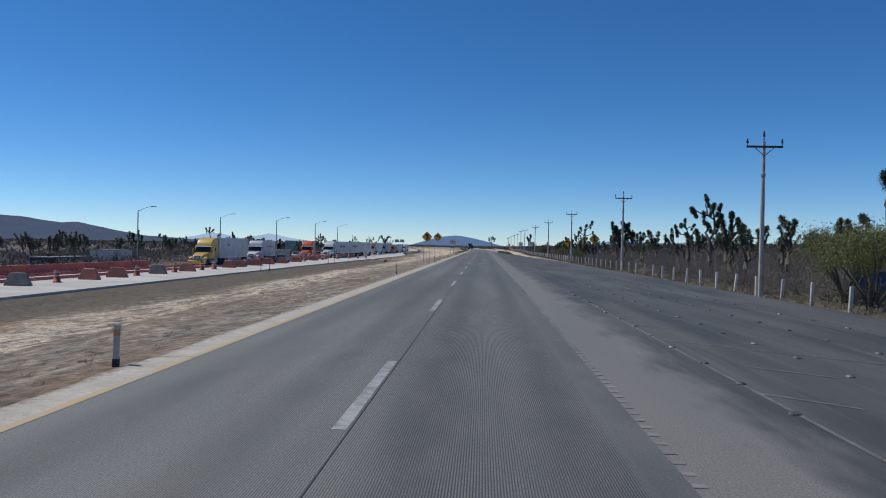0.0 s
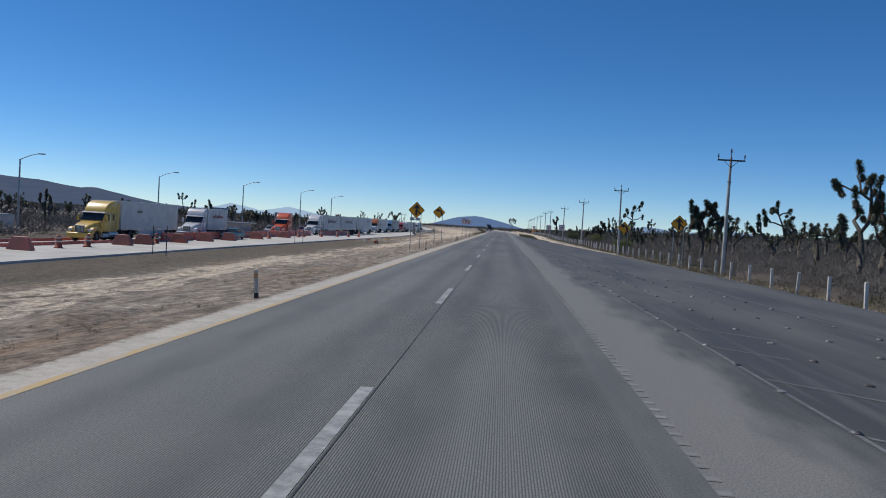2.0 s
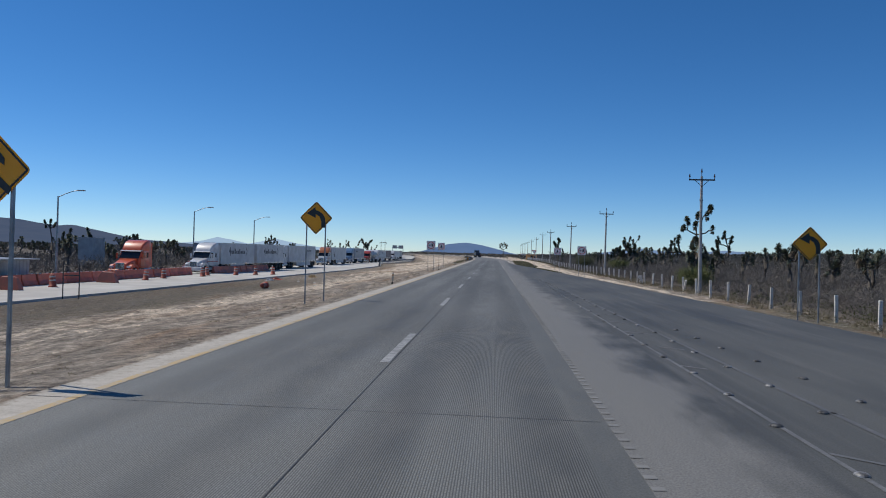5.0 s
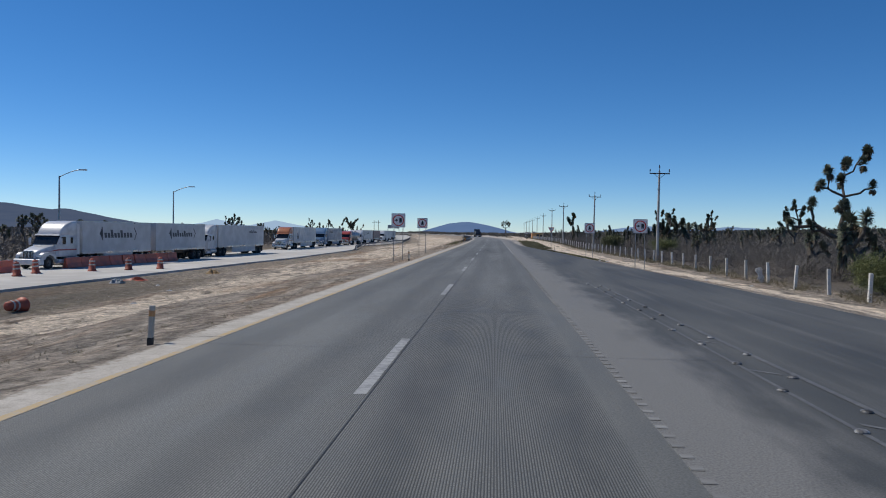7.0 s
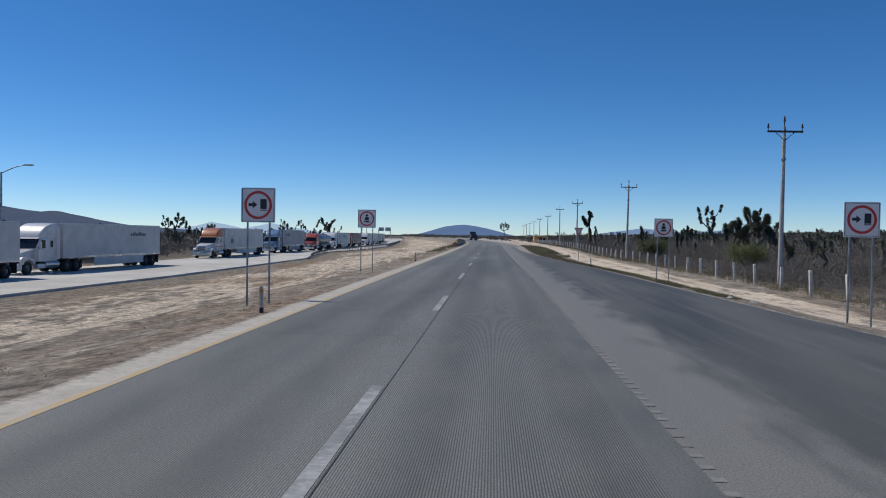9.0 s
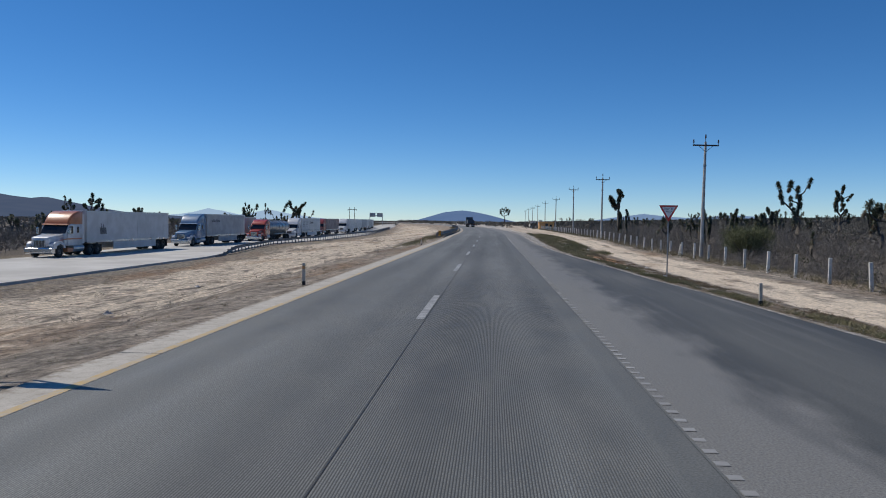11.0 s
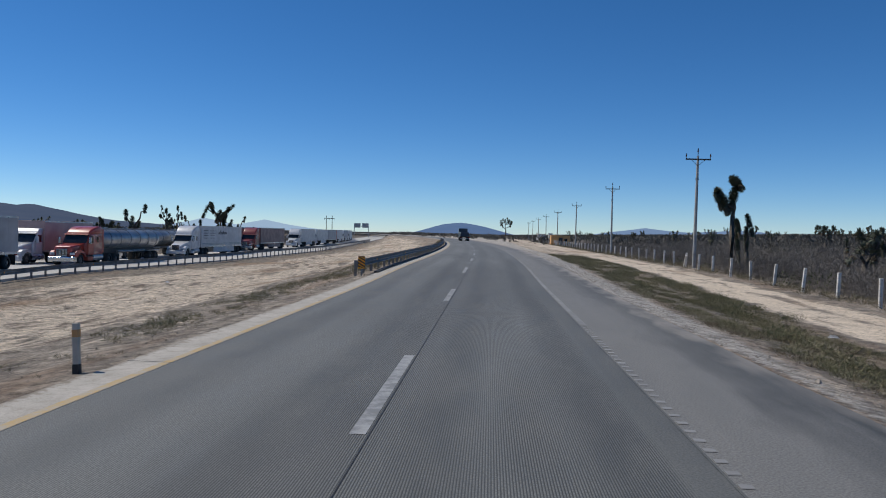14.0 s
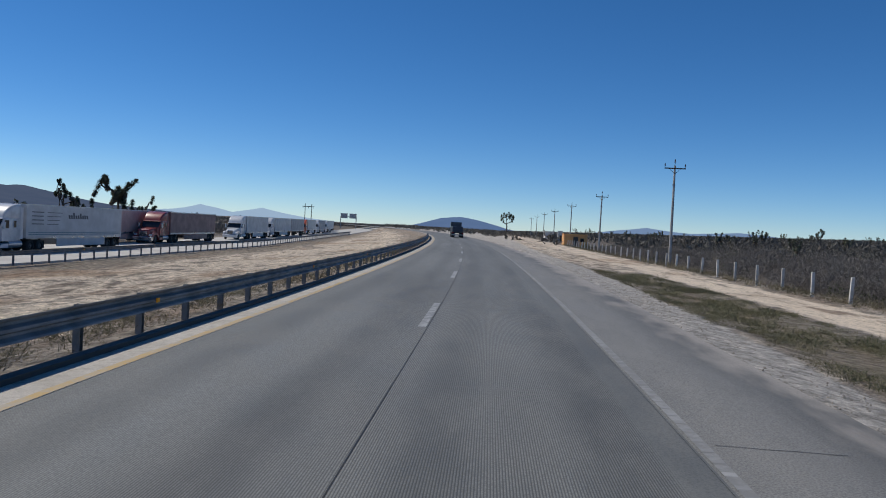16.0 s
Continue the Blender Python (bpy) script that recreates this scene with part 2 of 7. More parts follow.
    p.inputs["Specular IOR Level"].default_value = 0.15
    h = math_node(n, l, "MULTIPLY", packed, math_node(n, l, "ADD", math_node(n, l, "MULTIPLY", fine, 2.5), math_node(n, l, "ADD", grit, math_node(n, l, "MULTIPLY", crumb, 5.0))))
    bump(n, l, p, h, 0.7, 0.06)
    return m


def leaf_material(name, a, b, trans=0.0):
    m, n, l, p = tree_of(name)
    gi = n.new("ShaderNodeNewGeometry")
    c = mix(n, l, gi.outputs["Random Per Island"], a, b)
    big = noise_node(n, l, 0.15, 2.0)
    c = mix(n, l, ramp(n, l, big, 0.4, 0.65, 0.0, 0.45), c, tuple(0.6 * x for x in a))
    l.new(c, p.inputs["Base Color"])
    p.inputs["Roughness"].default_value = 0.75
    p.inputs["Specular IOR Level"].default_value = 0.2
    return m


def hill_material(name, low, high, scale, haze_glow=None):
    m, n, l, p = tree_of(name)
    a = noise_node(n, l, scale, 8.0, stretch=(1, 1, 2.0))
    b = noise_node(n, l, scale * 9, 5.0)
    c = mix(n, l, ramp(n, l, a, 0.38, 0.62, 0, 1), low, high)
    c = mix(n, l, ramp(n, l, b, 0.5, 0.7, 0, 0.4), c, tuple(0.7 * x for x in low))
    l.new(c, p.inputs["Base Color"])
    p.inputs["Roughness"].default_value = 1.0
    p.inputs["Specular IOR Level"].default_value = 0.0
    # emission stands in for the haze in front of distant hills
    if haze_glow:
        p.inputs["Emission Color"].default_value = (*haze_glow, 1)
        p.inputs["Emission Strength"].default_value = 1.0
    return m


def worn_line(name, paint, under, keep):
    """Road paint worn through in patches."""
    m, n, l, p = tree_of(name)
    a = noise_node(n, l, 5.0, 7.0, rough=0.7)
    b = noise_node(n, l, 0.8, 4.0)
    k = math_node(n, l, "ADD", a, math_node(n, l, "MULTIPLY", b, 0.5))
    c = mix(n, l, ramp(n, l, k, keep - 0.1, keep + 0.12, 0, 1), paint, under)
    l.new(c, p.inputs["Base Color"])
    p.inputs["Roughness"].default_value = 0.7
    bump(n, l, p, a, 0.2, 0.004)
    return m


M_lane = lane_material()
M_asphalt = asphalt_material()
M_ground = ground_material()
M_strip = strip_material()
M_oppo = worn("opposite_road_concrete", (0.57, 0.555, 0.52), (0.45, 0.435, 0.405), 0.93, scale=0.25, grain=12, spec=0.12)
M_yellow_line = worn_line("yellow_road_paint", (0.48, 0.335, 0.14), (0.40, 0.35, 0.27), 0.74)
M_white_line = worn_line("white_road_paint", (0.36, 0.365, 0.36), (0.20, 0.205, 0.205), 0.74)
M_faint_line = worn_line("faded_white_road_paint", (0.19, 0.194, 0.195), (0.115, 0.119, 0.121), 0.67)
M_wedge_line = worn_line("scuffed_white_road_paint", (0.150, 0.154, 0.155), (0.098, 0.102, 0.105), 0.64)
M_rumble_line = worn_line("thin_white_road_paint", (0.29, 0.29, 0.28), (0.20, 0.20, 0.192), 0.70)
M_ridge_faint = worn("scuffed_ridge_paint", (0.29, 0.288, 0.275), (0.18, 0.18, 0.172), 0.7, scale=0.5, rnd=0.25)
M_ridge = worn("ridge_paint", (0.335, 0.335, 0.327), (0.235, 0.235, 0.23), 0.7, scale=0.5, rnd=0.22)
M_seam = worn("bitumen_seam", (0.018, 0.018, 0.019), (0.03, 0.03, 0.03), 0.6, scale=6)
M_kerb = worn("bitumen_kerb", (0.035, 0.036, 0.038), (0.06, 0.058, 0.055), 0.75, scale=3)
M_stud = worn("cast_metal_stud", (0.30, 0.295, 0.285), (0.07, 0.07, 0.07), 0.55, metal=0.3, scale=11, rnd=0.5)
M_pole = worn("pole_concrete", (0.50, 0.48, 0.45), (0.34, 0.325, 0.30), 0.85, scale=1.2, grain=25)
M_post = worn("post_concrete", (0.78, 0.74, 0.67), (0.56, 0.53, 0.48), 0.85, scale=2.5, grain=25, rnd=0.18)
M_marker = worn("stained_marker_concrete", (0.60, 0.54, 0.45), (0.46, 0.41, 0.34), 0.9, scale=3)
M_galv = worn("galvanised_steel", (0.42, 0.43, 0.44), (0.24, 0.245, 0.25), 0.45, metal=0.75, scale=2.0)
M_rail = worn("guardrail_steel", (0.275, 0.28, 0.283), (0.165, 0.167, 0.168), 0.65, metal=0.1, scale=1.5)
M_dark_steel = worn("dark_steel", (0.05, 0.05, 0.055), (0.09, 0.08, 0.07), 0.55, metal=0.5)
M_wire = worn("rusty_wire", (0.16, 0.13, 0.11), (0.09, 0.07, 0.055), 0.7, metal=0.5, bumpy=0)
M_insul = worn("brown_porcelain", (0.10, 0.05, 0.03), (0.06, 0.035, 0.03), 0.25)
M_sign_yellow = worn("sign_yellow", (1.0, 0.41, 0.004), (1.0, 0.38, 0.004), 0.4, scale=2.0, bumpy=0)
M_sign_white = worn("sign_white", (0.92, 0.87, 0.84), (0.84, 0.77, 0.74), 0.4, scale=1.6, bumpy=0)
M_sign_black = worn("sign_black", (0.012, 0.012, 0.014), (0.03, 0.03, 0.03), 0.4, bumpy=0)
M_sign_red = worn("sign_red", (0.70, 0.05, 0.04), (0.58, 0.05, 0.04), 0.4, bumpy=0)
M_orange = worn("barrier_orange_plastic", (0.68, 0.135, 0.065), (0.48, 0.12, 0.075), 0.5, scale=1.2, rnd=0.2)
M_drum = worn("weathered_drum_plastic", (0.50, 0.105, 0.055), (0.32, 0.08, 0.05), 0.6, scale=3.0, rnd=0.25)
M_band = worn("dirty_reflective_band", (0.55, 0.52, 0.48), (0.36, 0.33, 0.30), 0.6, scale=4.0)
M_barrier_red = worn("barrier_red_plastic", (0.46, 0.135, 0.09), (0.31, 0.125, 0.09), 0.55, scale=1.2, rnd=0.25)
M_barrier_grey = worn("barrier_concrete", (0.27, 0.23, 0.20), (0.19, 0.165, 0.145), 0.8, scale=2)
M_band_orange = worn("faded_orange_band", (0.62, 0.30, 0.10), (0.48, 0.27, 0.13), 0.7, scale=6)
M_reflect = worn("white_reflective_band", (0.78, 0.76, 0.74), (0.55, 0.53, 0.5), 0.4, bumpy=0)
M_black = worn("black_rubber", (0.018, 0.018, 0.019), (0.04, 0.038, 0.035), 0.8, scale=4)
M_chrome = worn("chrome", (0.75, 0.76, 0.78), (0.5, 0.5, 0.5), 0.2, metal=1.0, bumpy=0)
M_alu = worn("brushed_aluminium", (0.62, 0.63, 0.65), (0.42, 0.43, 0.45), 0.32, metal=0.9, scale=1.0, bumpy=0.05)
M_tank = worn("dull_tank_aluminium", (0.46, 0.46, 0.46), (0.34, 0.34, 0.34), 0.42, metal=0.75, scale=0.8, bumpy=0.08)
M_rim = worn("dusty_steel_rim", (0.22, 0.215, 0.21), (0.10, 0.098, 0.095), 0.6, metal=0.5, scale=6)
M_glass = worn("dark_cab_glass", (0.012, 0.015, 0.02), (0.02, 0.022, 0.026), 0.08, bumpy=0)
M_lamp_glass = worn("headlamp_glass", (0.75, 0.77, 0.8), (0.5, 0.5, 0.52), 0.12, bumpy=0)
M_tail = worn("tail_lamp_red", (0.45, 0.02, 0.02), (0.3, 0.02, 0.02), 0.2, bumpy=0)
M_trunk = worn("yucca_bark", (0.135, 0.115, 0.095), (0.075, 0.064, 0.053), 0.95, scale=5, grain=30, bumpy=0.6)
M_yleaf = leaf_material("yucca_leaf", (0.105, 0.122, 0.085), (0.205, 0.215, 0.155))
M_ydead = leaf_material("yucca_dead_leaf", (0.13, 0.10, 0.07), (0.20, 0.16, 0.11))
M_scrub = leaf_material("dry_scrub", (0.13, 0.117, 0.103), (0.245, 0.218, 0.19))
M_scrub_far = leaf_material("far_scrub", (0.092, 0.088, 0.077), (0.185, 0.17, 0.145))
M_scrub_green = leaf_material("green_scrub", (0.05, 0.065, 0.025), (0.12, 0.125, 0.05))
M_olive = leaf_material("olive_shrub_leaf", (0.095, 0.105, 0.05), (0.19, 0.19, 0.10))
M_palo = leaf_material("palo_verde_leaf", (0.115, 0.132, 0.05), (0.23, 0.238, 0.10))
M_grass = leaf_material("verge_grass", (0.11, 0.125, 0.06), (0.31, 0.26, 0.155))
M_turf = leaf_material("verge_turf", (0.15, 0.148, 0.09), (0.35, 0.295, 0.20))
M_weeds = leaf_material("dry_weeds", (0.125, 0.122, 0.07), (0.33, 0.265, 0.17))
M_straw = leaf_material("brown_straw", (0.11, 0.085, 0.058), (0.27, 0.205, 0.135))
M_clod = leaf_material("dry_clod", (0.22, 0.19, 0.155), (0.38, 0.325, 0.265))
M_tarp = worn("blue_tarpaulin", (0.05, 0.19, 0.42), (0.035, 0.13, 0.30), 0.45, scale=1.5, grain=18)
M_stone = leaf_material("pale_stone", (0.30, 0.26, 0.22), (0.50, 0.45, 0.38))
# the hills' blue is haze added as emission over near-black ground colours
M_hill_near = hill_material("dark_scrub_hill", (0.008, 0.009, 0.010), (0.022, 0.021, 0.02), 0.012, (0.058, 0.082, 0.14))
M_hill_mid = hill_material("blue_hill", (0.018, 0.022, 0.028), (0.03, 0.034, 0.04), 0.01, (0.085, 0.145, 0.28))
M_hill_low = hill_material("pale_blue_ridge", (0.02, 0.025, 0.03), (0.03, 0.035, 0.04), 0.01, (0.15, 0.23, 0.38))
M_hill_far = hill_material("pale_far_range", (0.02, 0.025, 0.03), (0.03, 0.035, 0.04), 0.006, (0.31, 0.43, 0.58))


def paint(name, col, rough=0.35, coat=0.4):
    return worn(name, col, tuple(0.72 * x for x in col), rough, scale=1.3, grain=25, lo=0.3, hi=0.55, coat=coat, bumpy=0.04)


P_white = paint("white_truck_paint", (0.62, 0.625, 0.64))
P_trailer = worn("white_trailer_skin", (0.54, 0.545, 0.56), (0.45, 0.455, 0.46), 0.45, scale=0.9, grain=20, bumpy=0.08)
P_trailer_grey = worn("grey_trailer_skin", (0.38, 0.38, 0.40), (0.31, 0.31, 0.32), 0.5, scale=0.9, bumpy=0.08)
P_trailer_pink = worn("sun_faded_red_trailer_skin", (0.52, 0.36, 0.33), (0.44, 0.30, 0.28), 0.5, scale=0.9, bumpy=0.08)
P_trailer_dark = worn("dark_maroon_trailer_skin", (0.22, 0.13, 0.13), (0.16, 0.10, 0.10), 0.5, scale=0.9, bumpy=0.08)
P_yellow = paint("yellow_truck_paint", (0.66, 0.43, 0.08))
P_red = paint("red_truck_paint", (0.40, 0.05, 0.035))
P_orange = paint("orange_truck_paint", (0.62, 0.10, 0.035))
P_rust = paint("faded_orange_truck_paint", (0.46, 0.15, 0.055))
P_maroon = paint("maroon_truck_paint", (0.26, 0.04, 0.04))
P_blue = paint("dark_blue_truck_paint", (0.12, 0.22, 0.36))
P_teal = paint("teal_car_paint", (0.03, 0.17, 0.22))
P_silver = paint("silver_car_paint", (0.45, 0.45, 0.46))
P_wine = paint("wine_car_paint", (0.22, 0.03, 0.035))
P_dark = paint("dark_navy_truck_paint", (0.03, 0.04, 0.07))
M_wall_orange = worn("ochre_wall_plaster", (0.78, 0.42, 0.16), (0.64, 0.34, 0.14), 0.9, scale=0.8)
M_wall_white = worn("white_wall_plaster", (0.74, 0.71, 0.66), (0.58, 0.55, 0.5), 0.9, scale=0.8)
M_booth = worn("grey_cabin_panel", (0.40, 0.42, 0.43), (0.30, 0.31, 0.32), 0.6, scale=0.9)
M_bag = worn("white_plastic_sack", (0.72, 0.72, 0.72), (0.5, 0.5, 0.5), 0.5, scale=4)
M_logo = worn("dark_lettering_paint", (0.05, 0.055, 0.07), (0.09, 0.09, 0.1), 0.5, bumpy=0)
M_logo_red = worn("red_lettering_paint", (0.36, 0.07, 0.08), (0.3, 0.08, 0.08), 0.5, bumpy=0)
M_cardboard = worn("tan_cardboard", (0.48, 0.33, 0.16), (0.38, 0.27, 0.15), 0.8)


# ---- mesh helpers ----
def link(name, bm, material, parent=None, label="", smooth=False):
    me = bpy.data.meshes.new(name)
    bmesh.ops.recalc_face_normals(bm, faces=bm.faces)
    bm.to_mesh(me)
    bm.free()
    for m in material if isinstance(material, (list, tuple)) else [material]:
        me.materials.append(m)
    if smooth:
        for f in me.polygons:
            f.use_smooth = True
    ob = new(name, me)
    if parent is not None:
        ob.parent = parent
    if label:
        ob["label"] = label
    return ob


def part(name, bm, material, parent, label="", smooth=False):
    return link(name, bm, material, parent, label, smooth)


def piece(name, mesh, parent, m):
    ob = new(name, mesh)
    ob.parent = parent
    ob.matrix_basis = m
    return ob


def empty(name, m=None):
    ob = new(name)
    ob.empty_display_size = 0.2
    if m is not None:
        ob.matrix_basis = m
    return ob


def from_arrays(name, verts, faces, materials, index=None):
    me = bpy.data.meshes.new(name)
    me.from_pydata(verts.tolist() if hasattr(verts, "tolist") else verts, [], faces.tolist() if hasattr(faces, "tolist") else faces)
    for m in materials:
        me.materials.append(m)
    if index is not None:
        me.polygons.foreach_set("material_index", index)
    me.update()
    return me


def box(bm, x0, x1, y0, y1, z0, z1, bevel=0.0):
    r = bmesh.ops.create_cube(bm, size=1.0, matrix=Matrix.Translation(((x0 + x1) / 2, (y0 + y1) / 2, (z0 + z1) / 2)) @ Matrix.Diagonal((x1 - x0, y1 - y0, z1 - z0, 1)))
    if bevel:
        es = list({e for v in r["verts"] for e in v.link_edges})
        bmesh.ops.bevel(bm, geom=es, offset=bevel, segments=2, affect="EDGES", profile=0.6)
    return bm


def box_bm(*a, **k):
    return box(bmesh.new(), *a, **k)


def tube(bm, a, b, r0, r1=None, n=10, caps=True):
    a, b = Vector(a), Vector(b)
    d = b - a
    m = Matrix.Translation((a + b) / 2) @ d.to_track_quat("Z", "Y").to_matrix().to_4x4()
    bmesh.ops.create_cone(bm, cap_ends=caps, segments=n, radius1=r0, radius2=r0 if r1 is None else r1, depth=d.length, matrix=m)
    return bm


def tube_bm(*a, **k):
    return tube(bmesh.new(), *a, **k)


def prism(bm, prof, x0, x1, taper=0.0, bevel=0.0):
    """A side outline of (y, z) drawn across from x0 to x1."""
    lo = [bm.verts.new((x0, y, z)) for y, z in prof]
    hi = [bm.verts.new((x1, y, z)) for y, z in prof]
    n = len(prof)
    fs = [bm.faces.new(lo), bm.faces.new(hi[::-1])]
    for i in range(n):
        fs.append(bm.faces.new((lo[i], hi[i], hi[(i + 1) % n], lo[(i + 1) % n])))
    bmesh.ops.recalc_face_normals(bm, faces=fs)
    if bevel:
        es = list({e for f in fs for e in f.edges})
        bmesh.ops.bevel(bm, geom=es, offset=bevel, segments=2, affect="EDGES", profile=0.6)
    return bm


def prism_bm(*a, **k):
    return prism(bmesh.new(), *a, **k)


def plate(bm, pts, y, thick):
    """An outline of (x, z) as a flat plate, facing -y at y, thick behind."""
    f = [bm.verts.new((x, y, z)) for x, z in pts]
    b = [bm.verts.new((x, y + thick, z)) for x, z in pts]
    n = len(pts)
    bm.faces.new(f)
    bm.faces.new(b[::-1])
    for i in range(n):
        bm.faces.new((f[i], b[i], b[(i + 1) % n], f[(i + 1) % n]))
    return bm


def rounded(pts, r, seg=4):
    out = []
    n = len(pts)
    for i in range(n):
        p, a, b = Vector(pts[i]), Vector(pts[i - 1]), Vector(pts[(i + 1) % n])
        u, v = (a - p).normalized(), (b - p).normalized()
        for k in range(seg + 1):
            t = k / seg
            q = p + u * r * (1 - t) ** 2 + v * r * t ** 2
            out.append((q.x, q.y))
    return out


# ---- the lie of the land ----
def bend(y):
    """How far the carriageway has swung to the west by y."""
    d = max(0.0, min(y, 760.0) - 288.0)
    off = -d * d / (2 * 1500.0)
    if y > 760:
        off -= (y - 760) * (760 - 288) / 1500.0
    return off


def asphalt_edge(y):
    return float(np.interp(y, [-100, 40, 60, 82, 110, 138, 160, 178, 200, 209, 216, 224, 233, 241, 248, 262, 290, 310, 5000], [12.7, 12.6, 12.5, 12.1, 11.2, 10.0, 9.0, 7.9, 6.95, 6.45, 5.8, 5.38, 4.85, 4.5, 4.25, 4.2, 4.25, 4.4, 4.5])) + bend(y)


def oppo_edge(y):
    return float(np.interp(y, [-300, 0, 110, 175, 212, 255, 270, 292, 380, 430, 520, 700, 1200], [-28.6, -28.6, -28.0, -26.7, -25.5, -26.1, -28.6, -31.6, -32.4, -37, -46, -66, -130]))


def rise(y):
    """The carriageway climbs a hand's width where the bend begins."""
    return 0.15 * soft(266, 288, y)


def oppo_z(y):
    """The opposite carriageway dips a little past the first bend."""
    return -1.5 - 0.3 * soft(285, 335, y)


def soft(a, b, v):
    t = min(1.0, max(0.0, (v - a) / (b - a)))
    return t * t * (3 - 2 * t)


def land(x, y):
    """Height of the bare ground."""
    e = asphalt_edge(y)
    w = -5.8 + bend(y)
    o = oppo_edge(y)
    up = 0.42 * soft(258, 310, y)
    d = oppo_z(y) + 1.5
    r = rise(y)
    xs = [-5000, o - 60, o - 16, o - 13.8, o - 13.4, o + 0.2 - 0.6, o + 0.3, o + 3, o + 0.62 * (w - o), w - 1.2, w - 0.02, w + 0.25, e - 0.5, e - 0.02, e + 0.6, e + 4.5 if e < 11.5 else e + 3.5, 24, 900, 5000]
    zs = [-1.2, -1.75 + d, -1.6 + d, -1.52 + d, -1.75 + d, -1.75 + d, -1.62 + d, -1.7 + d, -1.25 + 0.5 * d, -0.16 + r, -0.03 + r, -0.16 + r, -0.16 + r, -0.03 + r, -0.10 + r, -0.7 + up, -0.85 + up, 23.6, 23.6]
    return float(np.interp(x, np.maximum.accumulate(xs), zs))


